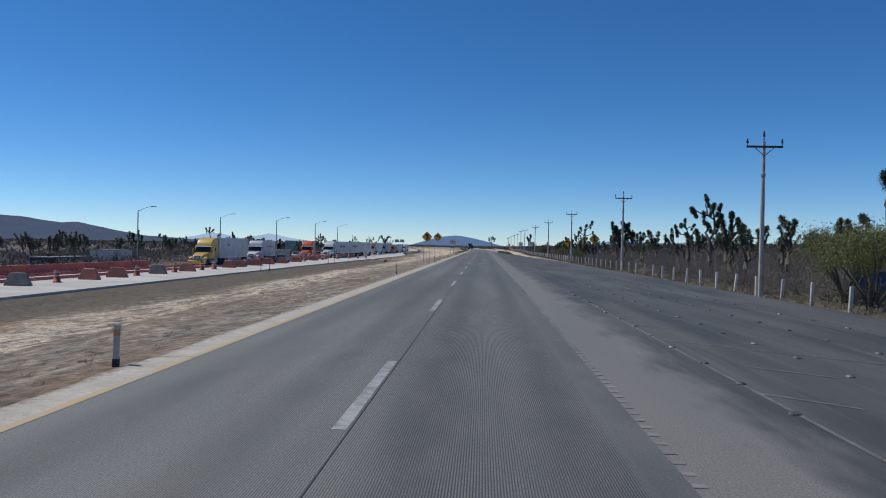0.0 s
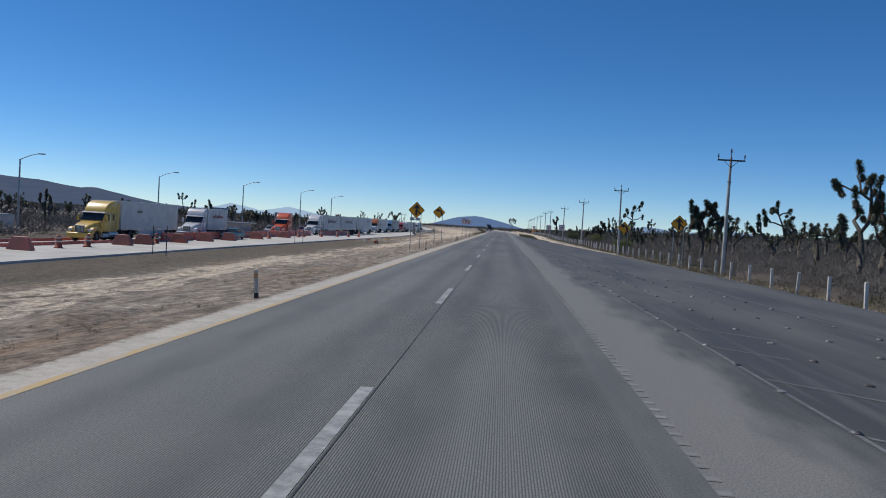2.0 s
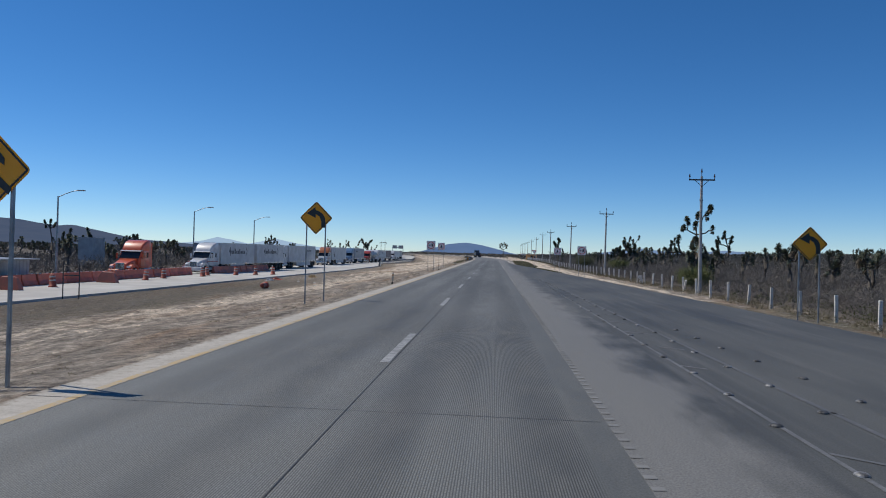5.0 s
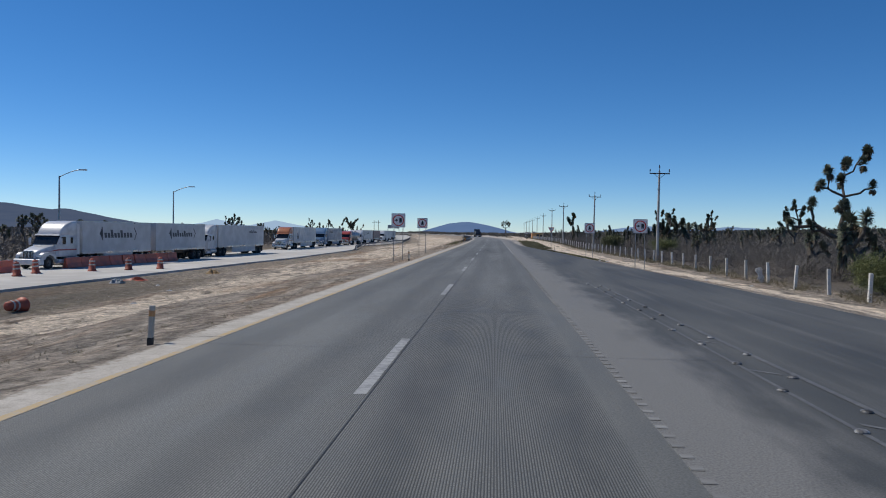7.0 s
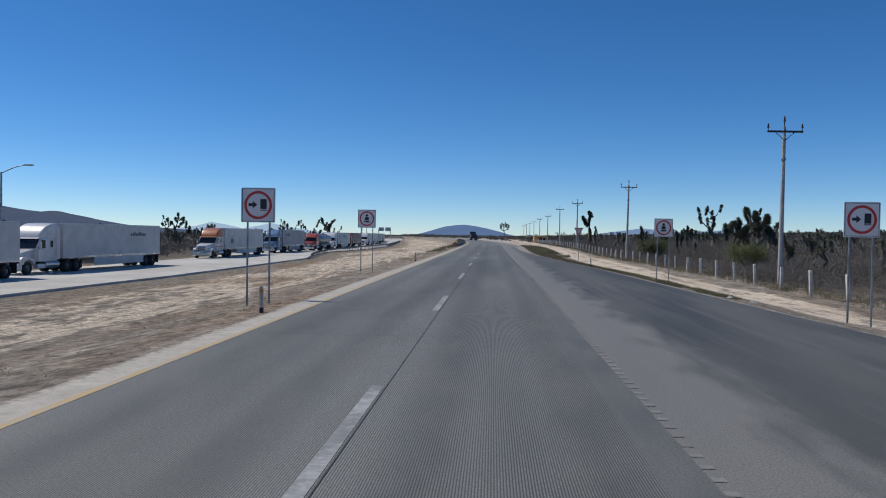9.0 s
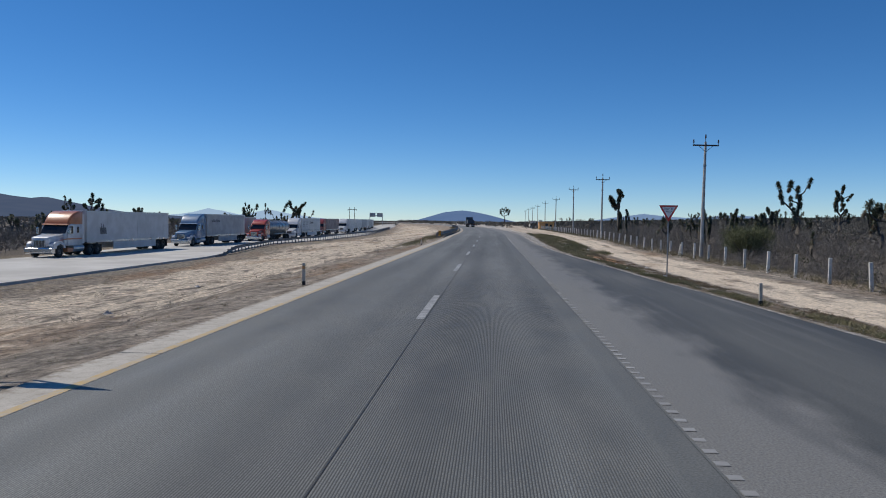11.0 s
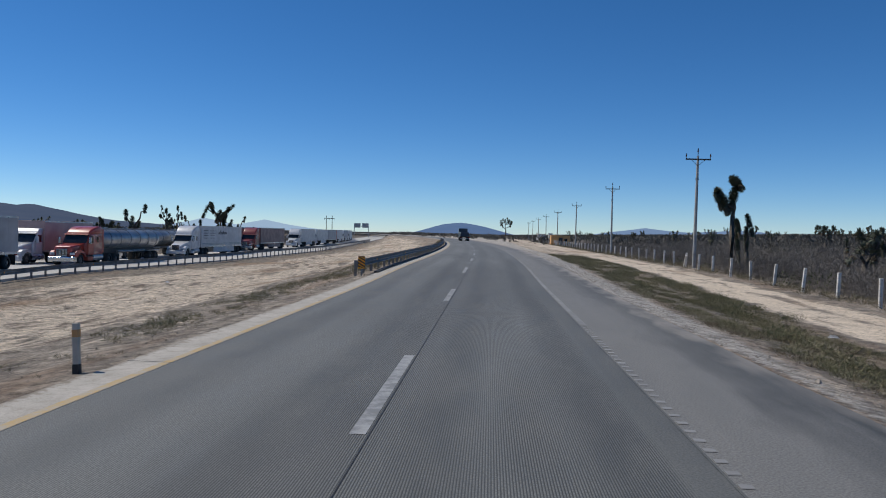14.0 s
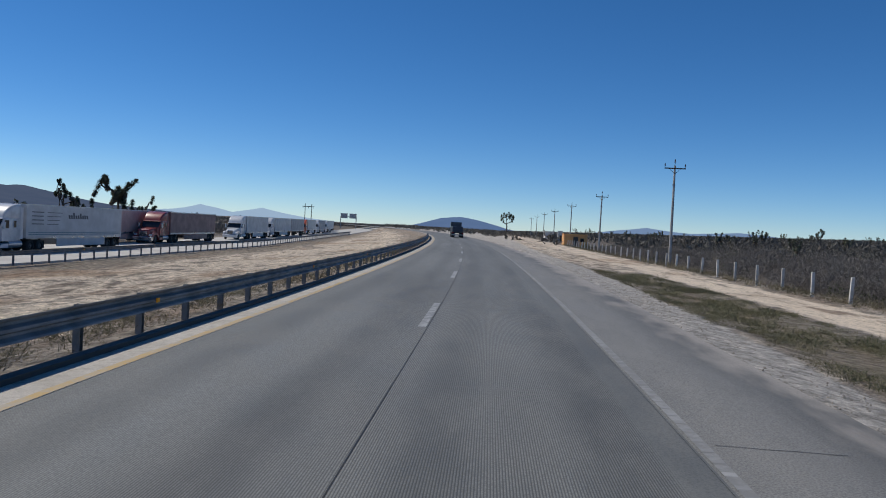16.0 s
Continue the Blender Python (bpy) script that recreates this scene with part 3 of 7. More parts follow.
def build_ground():
    xs = np.unique(np.concatenate([np.linspace(-4500, -600, 14), np.linspace(-600, -120, 14), np.linspace(-120, -46, 20), np.arange(-46, -5.5, 0.55), [-6.6, -6.2, -5.95, -5.82, -5.6], np.arange(-5, 2.5, 1.2), np.arange(2.5, 20, 0.42), np.arange(20, 60, 2.5), np.linspace(60, 300, 18), np.linspace(300, 4500, 18)]))
    ys = np.unique(np.concatenate([np.linspace(-4000, -150, 10), np.linspace(-150, -10, 16), np.arange(-10, 330, 0.8), np.arange(330, 520, 3.0), np.linspace(520, 1200, 40), np.linspace(1200, 4700, 22)]))
    verts, sand, grass, gravel, litter, iron, track = [], [], [], [], [], [], []
    for y in ys:
        e, w, o = asphalt_edge(y), -5.8 + bend(y), oppo_edge(y)
        for x in xs:
            z = land(x, y)
            rough = 0.0
            if o + 0.5 < x < w - 0.4 and 0 < y < 500:
                k = soft(0.4, 2.5, min(x - o, w - x))
                rough = k * (0.17 * noise.noise((x * 0.35, y * 0.12, 0)) + 0.12 * noise.noise((x * 0.9, y * 0.45, 5)))
            elif x > e + 0.5 and y < 520 and x < 60:
                k = soft(0.4, 2.5, x - e)
                rough = k * (0.09 * noise.noise((x * 0.6, y * 0.2, 9)) + 0.04 * noise.noise((x * 1.7, y * 0.8, 2)))
            elif x < o - 15:
                pass
            if x > 60 or x < o - 16:
                rough = 0.25 * noise.noise((x * 0.03, y * 0.03, 4))
            verts.append((x, y, z + rough))
            s = g = r = t = packed = 0.0
            if o < x < w:
                q = (x - o) / (w - o)
                mid = 0.45 + 0.10 * noise.noise((y * 0.02, 3.3, 0)) if y < 175 else 0.42 + 0.05 * noise.noise((y * 0.02, 3.3, 0))
                wid = 0.2 + 0.2 * soft(160, 195, y)
                s = (0.98 + 0.19 * soft(150, 200, y)) * (1 - soft(0.45 * wid, 1.1 * wid, abs(q - mid - 0.08)))
                s *= 0.75 + 0.5 * noise.noise((x * 0.15, y * 0.03, 1))
                if q < 0.32:
                    g = 0.55 * (1 - soft(0.1, 0.32, q))
                # grey clay and dead weeds beside the concrete strip
                v = soft(0.66, 0.9, q + 0.1 * noise.noise((x * 0.3, y * 0.07, 6)))
                t = 0.2 * v * (1 - 0.7 * soft(170, 210, y))
                s *= 1 - (0.85 - 0.35 * soft(170, 210, y)) * v
                if y < 200:
                    # the bank below the opposite road is dark with dead weeds
                    g = max(g, 0.9 * (1 - soft(0.3, 0.6, q + 0.12 * noise.noise((x * 0.1, y * 0.05, 8)))) * (1 - soft(150, 200, y)))
                    t = max(t, 0.58 * (1 - soft(0.28, 0.55, q)) * (1 - soft(150, 200, y)))
                    s *= 1 - 0.8 * soft(0.3, 0.7, g)
            elif x < o - 14.5:
                g = 0.8
                # soil colour darkened for the scrub's shade, with its litter
                t = 0.9 * soft(14.5, 18.0, o - x)
            elif x > e:
                # pale track that follows the fence
                left = np.interp(y, [0, 100, 135, 170, 200, 238, 258, 275, 312, 330], [15.4, 15.0, 12.5, 11.0, 10.5, 9.8, 10.2, 11.0, 11.3, 10.8])
                right = np.interp(y, [0, 100, 135, 200, 240, 300, 500], [15.6, 15.6, 15.0, 13.9, 14.2, 15.0, 15.6])
                k = soft(left - 0.6, left + 0.5, x) * (1 - soft(right - 0.8, right + 0.7, x))
                s = 1.0 * k * soft(70, 130, y)
                s = max(s, 0.45 * (1 - soft(0.2, 1.0, x - e)) * soft(60, 130, y) * (1 - 0.5 * soft(190, 210, y)))
                packed = k * soft(90, 150, y)
                if y > 285:
                    s = max(s, 0.75 * soft(318, 345, y) * (1 - soft(13, 20, x)))
                inner = float(np.interp(y, [180, 236, 256, 280, 292, 308, 330], [e + 0.7, 5.4, 5.5, 5.6, 6.0, 6.5, 6.6]))
                if y > 238:
                    s = max(s, 0.42 * soft(238, 256, y) * (1 - soft(inner - 0.5, inner + 0.4, x)))
                if 150 < y < 345:
                    g = 0.74 * soft(inner - 0.4, inner + 0.8, x) * (1 - soft(left - 0.6, left + 0.3, x)) * soft(165, 200, y) * (1 - soft(318, 338, y))
                    g *= 1 - 0.45 * soft(1.3, 2.3, x - e) * soft(196, 208, y) * (1 - soft(244, 256, y))
                    s *= 1 - 0.9 * soft(0.3, 0.8, g)
                r = soft(0.0, 0.15, x - e) * (1 - soft(inner - e - 0.9, inner - e + 0.4, x - e)) * soft(243, 263, y) * (1 - 0.5 * soft(330, 350, y))
                r = max(r, 0.7 * (1 - soft(0.2, 0.7, x - e)) * soft(40, 90, y))
                s -= 0.4 * k * math.exp(-((x - 0.5 * (left + right) - 0.4) / 0.35) ** 2)
                if y < 130 and x < 17:
                    g = 0.85
                if x > 17.2:
                    g = max(g, 0.8 * soft(17.2, 18.4, x))
                    # darker soil colour: shade under the scrub, painted in with the litter
                    t = 0.95 * soft(17.0, 19.0, x)
            sand.append(s)
            grass.append(g)
            gravel.append(r)
            litter.append(t)
            track.append(packed)
            iron.append(1.1 * math.exp(-((x - 8.2) / 1.4) ** 2 - ((y - 242) / 7) ** 2) if 0 < x < 20 else 0.0)
    nx, ny = len(xs), len(ys)
    i = np.arange(nx * ny).reshape(ny, nx)
    faces = np.stack([i[:-1, :-1], i[:-1, 1:], i[1:, 1:], i[1:, :-1]], -1).reshape(-1, 4)
    me = from_arrays("ground", verts, faces, [M_ground])
    for nm, vals in (("sand", sand), ("grass", grass), ("gravel", gravel), ("litter", litter), ("iron", iron), ("track", track)):
        me.attributes.new(nm, "FLOAT", "POINT").data.foreach_set("value", vals)
    for f in me.polygons:
        f.use_smooth = True
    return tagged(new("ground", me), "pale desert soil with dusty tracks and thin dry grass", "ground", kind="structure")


def ribbon(name, lo, hi, y0, y1, step, cols, z, material, parent=None, thick=0.0):
    """A strip of paving between two lateral lines lo(y) and hi(y), with lateral and along as UV."""
    ys = np.arange(y0, y1 + 1e-6, step)
    verts, faces, uvs = [], [], []
    height = z if callable(z) else (lambda y, level=z: level + rise(y))
    for y in ys:
        a, b, c, z = lo(y), hi(y), bend(y), height(y)
        for k in range(cols + 1):
            x = a + (b - a) * k / cols
            verts.append((x, y, z))
            uvs.append((x - c, y))
        if thick:
            verts += [(a, y, z - thick), (b, y, z - thick)]
            uvs += [(a - c, y), (b - c, y)]
    w = cols + 1 + (2 if thick else 0)
    for j in range(len(ys) - 1):
        for k in range(cols):
            faces.append((j * w + k, j * w + k + 1, (j + 1) * w + k + 1, (j + 1) * w + k))
        if thick:
            faces.append((j * w, (j + 1) * w, (j + 1) * w + cols + 1, j * w + cols + 1))
            faces.append((j * w + cols, j * w + cols + 2, (j + 1) * w + cols + 2, (j + 1) * w + cols))
    if thick:
        for j in (0, len(ys) - 1):
            faces.append(tuple(j * w + k for k in range(cols + 1)) + (j * w + cols + 2, j * w + cols + 1))
    me = from_arrays(name, verts, faces, [material])
    uv = me.uv_layers.new(name="UVMap")
    idx = np.empty(len(me.loops), dtype=np.int32)
    me.loops.foreach_get("vertex_index", idx)
    uv.data.foreach_set("uv", np.array(uvs)[idx].ravel())
    ob = new(name, me)
    if parent is not None:
        ob.parent = parent
    return ob


ground = build_ground()
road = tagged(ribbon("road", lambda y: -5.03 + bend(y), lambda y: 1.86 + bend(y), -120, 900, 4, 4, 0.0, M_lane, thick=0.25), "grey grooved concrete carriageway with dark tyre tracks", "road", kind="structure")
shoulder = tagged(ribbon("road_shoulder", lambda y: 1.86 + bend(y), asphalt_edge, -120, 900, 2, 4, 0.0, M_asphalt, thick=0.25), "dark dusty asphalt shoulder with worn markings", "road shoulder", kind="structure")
strip = tagged(ribbon("pavement", lambda y: -5.76 + 0.09 * noise.noise((0, y * 0.4, 0)) + 0.05 * noise.noise((3, y * 1.7, 0)) + bend(y), lambda y: -5.03 + bend(y), -120, 900, 0.7, 1, 0.002, M_strip, thick=0.2), "pale broken concrete strip beside the yellow line", "road edge", kind="structure")
tagged(ribbon("opposite_road", lambda y: oppo_edge(y) - 13.5, oppo_edge, -250, 1150, 4, 2, oppo_z, M_oppo, thick=0.18), "pale concrete carriageway of the opposite direction", "road", kind="structure")

# painted lines, lying on the paving
ribbon("yellow_edge_line", lambda y: -5.17 + bend(y), lambda y: -5.034 + bend(y), -60, 700, 2, 1, 0.005, M_yellow_line, road)
for k in range(-4, 30):
    y1 = 13.0 + 15 * k
    ribbon("lane_dash", lambda y: -1.64 + bend(y), lambda y: -1.47 + bend(y), y1 - 4.9, y1, 0.7, 1, 0.005, M_white_line, road)
ribbon("lane_seam", lambda y: -1.44 + bend(y), lambda y: -1.427 + bend(y), -60, 600, 3, 1, 0.004, M_seam, road)
ribbon("shoulder_seam", lambda y: 1.822 + bend(y), lambda y: 1.827 + bend(y), 180, 420, 2, 1, 0.004, M_seam, road)
for y, a, b in ((16.2, -1.4, 1.8), (57.5, -4.9, -1.6), (94.0, -5.0, 1.8), (131.8, -5.0, -2.2), (131.4, 0.6, 4.3), (168.0, -4.8, 1.8), (205.6, -5.0, 1.8), (243.2, -5.0, 1.8), (257.4, 2.0, 4.0), (285.7, 2.1, 3.4), (281.0, -5.0, 1.8)):
    bm = bmesh.new()
    n = 10
    vs = []
    for k in range(n + 1):
        x = a + (b - a) * k / n
        dy = 0.03 * noise.noise((x * 2, y, 0)) - 0.02 * (x - a)
        vs.append((bm.verts.new((x, y + dy, 0.0045 + rise(y))), bm.verts.new((x, y + dy + 0.012, 0.0045 + rise(y)))))
    for k in range(n):
        bm.faces.new((vs[k][0], vs[k + 1][0], vs[k + 1][1], vs[k][1]))
    link("joint_seam", bm, M_seam, road)
for y in [m + 0.8 for m in (11.97, 52.1, 93.2, 131.8, 172.1, 211.0, 250.8)] + [24.0, 38.5, 66.0, 79.5, 105.0, 119.0, 146.0, 158.0, 186.0, 198.5, 224.0, 237.0, 262.0]:
    bm = bmesh.new()
    dy = 0.25 * noise.noise((y, 1.0, 0))
    wd = 0.03 + 0.03 * abs(noise.noise((y, 5.0, 0)))
    q = [(-5.74, y), (-5.4, y + 0.3 * dy), (-5.03, y + dy), (-5.03, y + dy + wd), (-5.4, y + 0.3 * dy + 0.6 * wd), (-5.74, y + wd)]
    bm.faces.new([bm.verts.new((a + bend(y), b, 0.0055 + rise(y))) for a, b in q])
    link("slab_joint", bm, M_seam, strip)
ribbon("shoulder_line", lambda y: 3.99, lambda y: 4.06, -60, 116, 2, 1, 0.005, M_faint_line, shoulder)
ribbon("shoulder_line", lambda y: 3.99, lambda y: 4.06, 116, 150, 2, 1, 0.005, M_wedge_line, shoulder)
ribbon("rumble_line", lambda y: 1.895 + bend(y), lambda y: 2.03 + bend(y), 258, 420, 2, 1, 0.005, M_rumble_line, shoulder)


def fan(k, y):
    """Lateral place of the k-th row of studs in the painted wedge."""
    return 4.02 + k * max(0.3, 2.05 - 0.0135 * (y - 15))


# worn chevrons in the wedge
SL = 0.9
for j in range(46):
    y = -8 + 3.15 * j
    kk = (0.9, 2.05, 0.6, 1.0, 0.8, 1.3, 0.5)[j % 7] if y < 105 else 0.9
    if y > 138:
        break
    x1 = fan(kk, y + 3)
    bm = bmesh.new()
    x0 = fan((0.05, 1.1, 0.0, 0.3)[j % 4], y) if j % 4 != 1 or kk > 1.2 else 4.1
    q = [(x0, y - SL * (x0 - 4.0)), (x1, y - SL * (x1 - 4.0)), (x1, y + 0.11 - SL * (x1 - 4.0)), (x0, y + 0.11 - SL * (x0 - 4.0))]
    bm.faces.new([bm.verts.new((a, b, 0.006)) for a, b in q])
    link("chevron_stripe", bm, M_faint_line, shoulder)
ribbon("wedge_line", lambda y: fan(3.2, y), lambda y: fan(3.2, y) + 0.1, -40, 75, 2, 1, 0.006, M_wedge_line, shoulder)
ribbon("wedge_line", lambda y: fan(1.0, y) + 0.05, lambda y: fan(1.0, y) + 0.15, 75, 150, 2, 1, 0.006, M_wedge_line, shoulder)


# ---- poles, fence, lamps ----
def utility_pole(x, y, top, lean, label):
    base = land(x, y)
    h = top - base
    t = tagged(empty("utility_pole", pose(x, y, base - 0.05, 0, lean, 0)), label, "utility pole", "power line poles")
    part("shaft", tube_bm((0, 0, -0.4), (0, 0, h + 0.3), 0.17, 0.095, 8), M_pole, t)
    bm = box_bm(-1.05, 1.05, -0.17, -0.09, h - 0.06, h + 0.06, bevel=0.01)
    part("crossarm", bm, M_dark_steel, t, "dark steel crossarm")
    for s in (-1.0, 1.0):
        bm = tube_bm((s, -0.13, h + 0.05), (s, -0.13, h + 0.30), 0.025, n=6)
        tube(bm, (s, -0.13, h + 0.22), (s, -0.13, h + 0.36), 0.075, 0.05, 8)
        tube(bm, (s, -0.13, h + 0.36), (s, -0.13, h + 0.48), 0.055, 0.03, 8)
        part("insulator", bm, M_insul, t)
    bm = tube_bm((0, 0, h + 0.3), (0, 0, h + 0.75), 0.03, n=6)
    tube(bm, (0, 0, h + 0.62), (0, 0, h + 0.78), 0.08, 0.055, 8)
    tube(bm, (0, 0, h + 0.78), (0, 0, h + 0.95), 0.06, 0.03, 8)
    part("insulator", bm, M_insul, t)
    for s in (-1, 1):
        part("brace", tube_bm((s * 0.55, -0.1, h - 0.05), (0, -0.1, h - 0.55), 0.02, n=6), M_dark_steel, t)
    part("clamp", tube_bm((0, 0, h - 1.72), (0, 0, h - 1.58), 0.15, n=8), M_galv, t)
    return t


POLE_LABEL = "tapered grey concrete power pole with a dark steel crossarm"
for k, (y, top, lean) in enumerate(((44.6, 8.25, 0.2), (93.8, 8.4, 0.5), (146.8, 8.65, -0.3), (199.2, 8.65, 0.4), (250.7, 8.65, 0.8), (304.6, 8.85, 0.4), (354.2, 9.4, -0.3), (407.3, 8.9, 0.4), (459.5, 9.0, 0.2), (512, 9.0, -0.4), (566, 9.2, 0.3), (620, 9.2, 0), (676, 9.2, 0.3))):
    utility_pole(16.4 if k == 0 else (16.95 if k == 5 else 17.4) + 0.012 * max(0, y - 300), y, top, lean, POLE_LABEL)


def fence():
    t = tagged(empty("fence"), "barbed wire fence on square whitewashed concrete posts", "fence")
    bm = box_bm(-0.075, 0.075, -0.065, 0.065, -0.35, 1.27, bevel=0.018)
    me = link("post", bm, M_post)
    mesh = me.data
    bpy.data.objects.remove(me)
    rnd = random.Random(5)
    tops = []
    for k in range(-3, 102):
        y = float(np.interp(k, [-3, 0, 5, 17, 37, 56, 64, 102], [22.3, 33.7, 52.7, 100.5, 180.4, 257.6, 289.4, 441.0]))
        x = float(np.interp(y, [40, 70], [16.3, 16.5])) + rnd.uniform(-0.03, 0.03)
        z = land(x, y)
        piece("post", mesh, t, pose(x, y, z, rnd.gauss(0, 1.6), rnd.gauss(0, 2.0), rnd.uniform(-6, 6)))
        tops.append((x, y, z))
    for yb in (253.6, 147.5, 305.0):
        x = 16.5
        piece("post", mesh, t, pose(x, yb + 0.8, land(x, yb) - 0.05, 32, 0, 0))
    for h in (0.25, 0.5, 0.75, 1.0, 1.2):
        bm = bmesh.new()
        for a, b in zip(tops[:-1], tops[1:]):
            mid = ((a[0] + b[0]) / 2, (a[1] + b[1]) / 2, (a[2] + b[2]) / 2 + h - rnd.uniform(0.01, 0.05))
            p = (a[0] - 0.08, a[1], a[2] + h)
            q = (b[0] - 0.08, b[1], b[2] + h)
            tube(bm, p, (mid[0] - 0.08, mid[1], mid[2]), 0.0035, n=3, caps=False)
            tube(bm, (mid[0] - 0.08, mid[1], mid[2]), q, 0.0035, n=3, caps=False)
        part("wire", bm, M_wire, t)
    return t


fence()


def street_lamp(x, y, top):
    base = land(x, y)
    h = top - base
    t = tagged(empty("street_lamp", pose(x, y, base)), "tall grey steel street lamp with one slender arm", "street lamp", "street lamps along the opposite road")
    part("base_plate", box_bm(-0.2, 0.2, -0.2, 0.2, 0, 0.06, bevel=0.01), M_galv, t)
    part("shaft", tube_bm((0, 0, 0.04), (0, 0, h), 0.13, 0.075, 8), M_galv, t)
    pts = [Vector((0, 0, h - 0.1))]
    for k in range(1, 7):
        u = k / 6
        pts.append(Vector((2.3 * u, 0, h - 0.1 + 0.75 * math.sin(u * 1.45))))
    bm = bmesh.new()
    for a, b in zip(pts[:-1], pts[1:]):
        tube(bm, a, b, 0.045, 0.04, 6)
    part("arm", bm, M_galv, t)
    part("lamp_head", box_bm(2.1, 2.85, -0.14, 0.14, h + 0.57, h + 0.69, bevel=0.03), M_pole, t)
    return t


for x, y, top in ((-53.3, 111.7, 6.6), (-49.2, 136.3, 6.6), (-44.7, 158.2, 6.8), (-43.6, 190.5, 7.1), (-42.5, 214.5, 6.9)):
    street_lamp(x, y, top)


# ---- road signs ----
def sign_posts(t, xs, top, bottom):
    for x in xs:
        z0 = bottom
        part("post", box_bm(x - 0.025, x + 0.025, 0.02, 0.07, z0 - 0.3, top, bevel=0.004), M_galv, t)


def arrow_merge(bm, y):
    plate(bm, [(-0.085, -0.40), (0.075, -0.40), (0.075, 0.16), (0.25, 0.06), (0.25, 0.15), (-0.005, 0.44), (-0.26, 0.15), (-0.26, 0.06), (-0.085, 0.16)], y, 0.006)
    plate(bm, [(0.075, 0.02), (0.075, -0.13), (0.32, -0.33), (0.36, -0.25)], y, 0.006)


def arrow_curve(bm, y):
    pts = [(0.20, -0.36), (0.20, -0.12), (0.12, 0.06), (-0.02, 0.14), (-0.02, 0.0), (-0.36, 0.17), (-0.04, 0.40), (-0.03, 0.29), (0.10, 0.25), (0.26, 0.14), (0.34, -0.02), (0.36, -0.36)]
    plate(bm, pts[::-1], y, 0.006)


def diamond_sign(x, y, centre, half, kind, yaw, label):
    base = land(x, y)
    t = tagged(empty("warning_sign", pose(x, y, base, 0, 0, yaw)), label, "road sign", "yellow warning signs")
    c = centre - base
    r = half
    board = part("board", plate(bmesh.new(), [(a, b + c) for a, b in rounded([(0, -r), (r, 0), (0, r), (-r, 0)], 0.09)], 0.0, 0.018), M_sign_yellow, t)
    bm = bmesh.new()
    o, i = r - 0.035, r - 0.075
    q = [((0, -o), (0, -i)), ((o, 0), (i, 0)), ((0, o), (0, i)), ((-o, 0), (-i, 0))]
    for k in range(4):
        (a, b), (d, e) = q[k], q[(k + 1) % 4]
        plate(bm, [(p[0], p[1] + c) for p in (a, d, e, b)], -0.006, 0.005)
    part("border", bm, M_sign_black, board)
    bm = bmesh.new()
    (arrow_merge if kind == "merge" else arrow_curve)(bm, -0.007)
    for v in bm.verts:
        v.co.x *= r / 0.62
        v.co.z = v.co.z * r / 0.62 + c
    part("symbol", bm, M_sign_black, board, "black arrow")
    sign_posts(t, (-0.4, 0.4), c + 0.15, 0)
    return t


diamond_sign(-7.2, 95.1, 3.12, 0.70, "merge", 0, "yellow diamond sign with a black merging arrow on two posts")
diamond_sign(-7.05, 115.1, 3.36, 0.70, "curve", 0, "yellow diamond sign with a black curve arrow on posts")
diamond_sign(14.16, 95.1, 3.2, 0.70, "merge", 0, "yellow diamond sign with a black merging arrow on two posts")
diamond_sign(13.04, 115.1, 2.8, 0.70, "curve", 0, "yellow diamond sign with a black curve arrow on posts")


def ring(bm, r0, r1, c, y, n=36):
    for k in range(n):
        a, b = 2 * math.pi * k / n, 2 * math.pi * (k + 1) / n
        plate(bm, [(r1 * math.cos(a), c + r1 * math.sin(a)), (r1 * math.cos(b), c + r1 * math.sin(b)), (r0 * math.cos(b), c + r0 * math.sin(b)), (r0 * math.cos(a), c + r0 * math.sin(a))], y, 0.006)


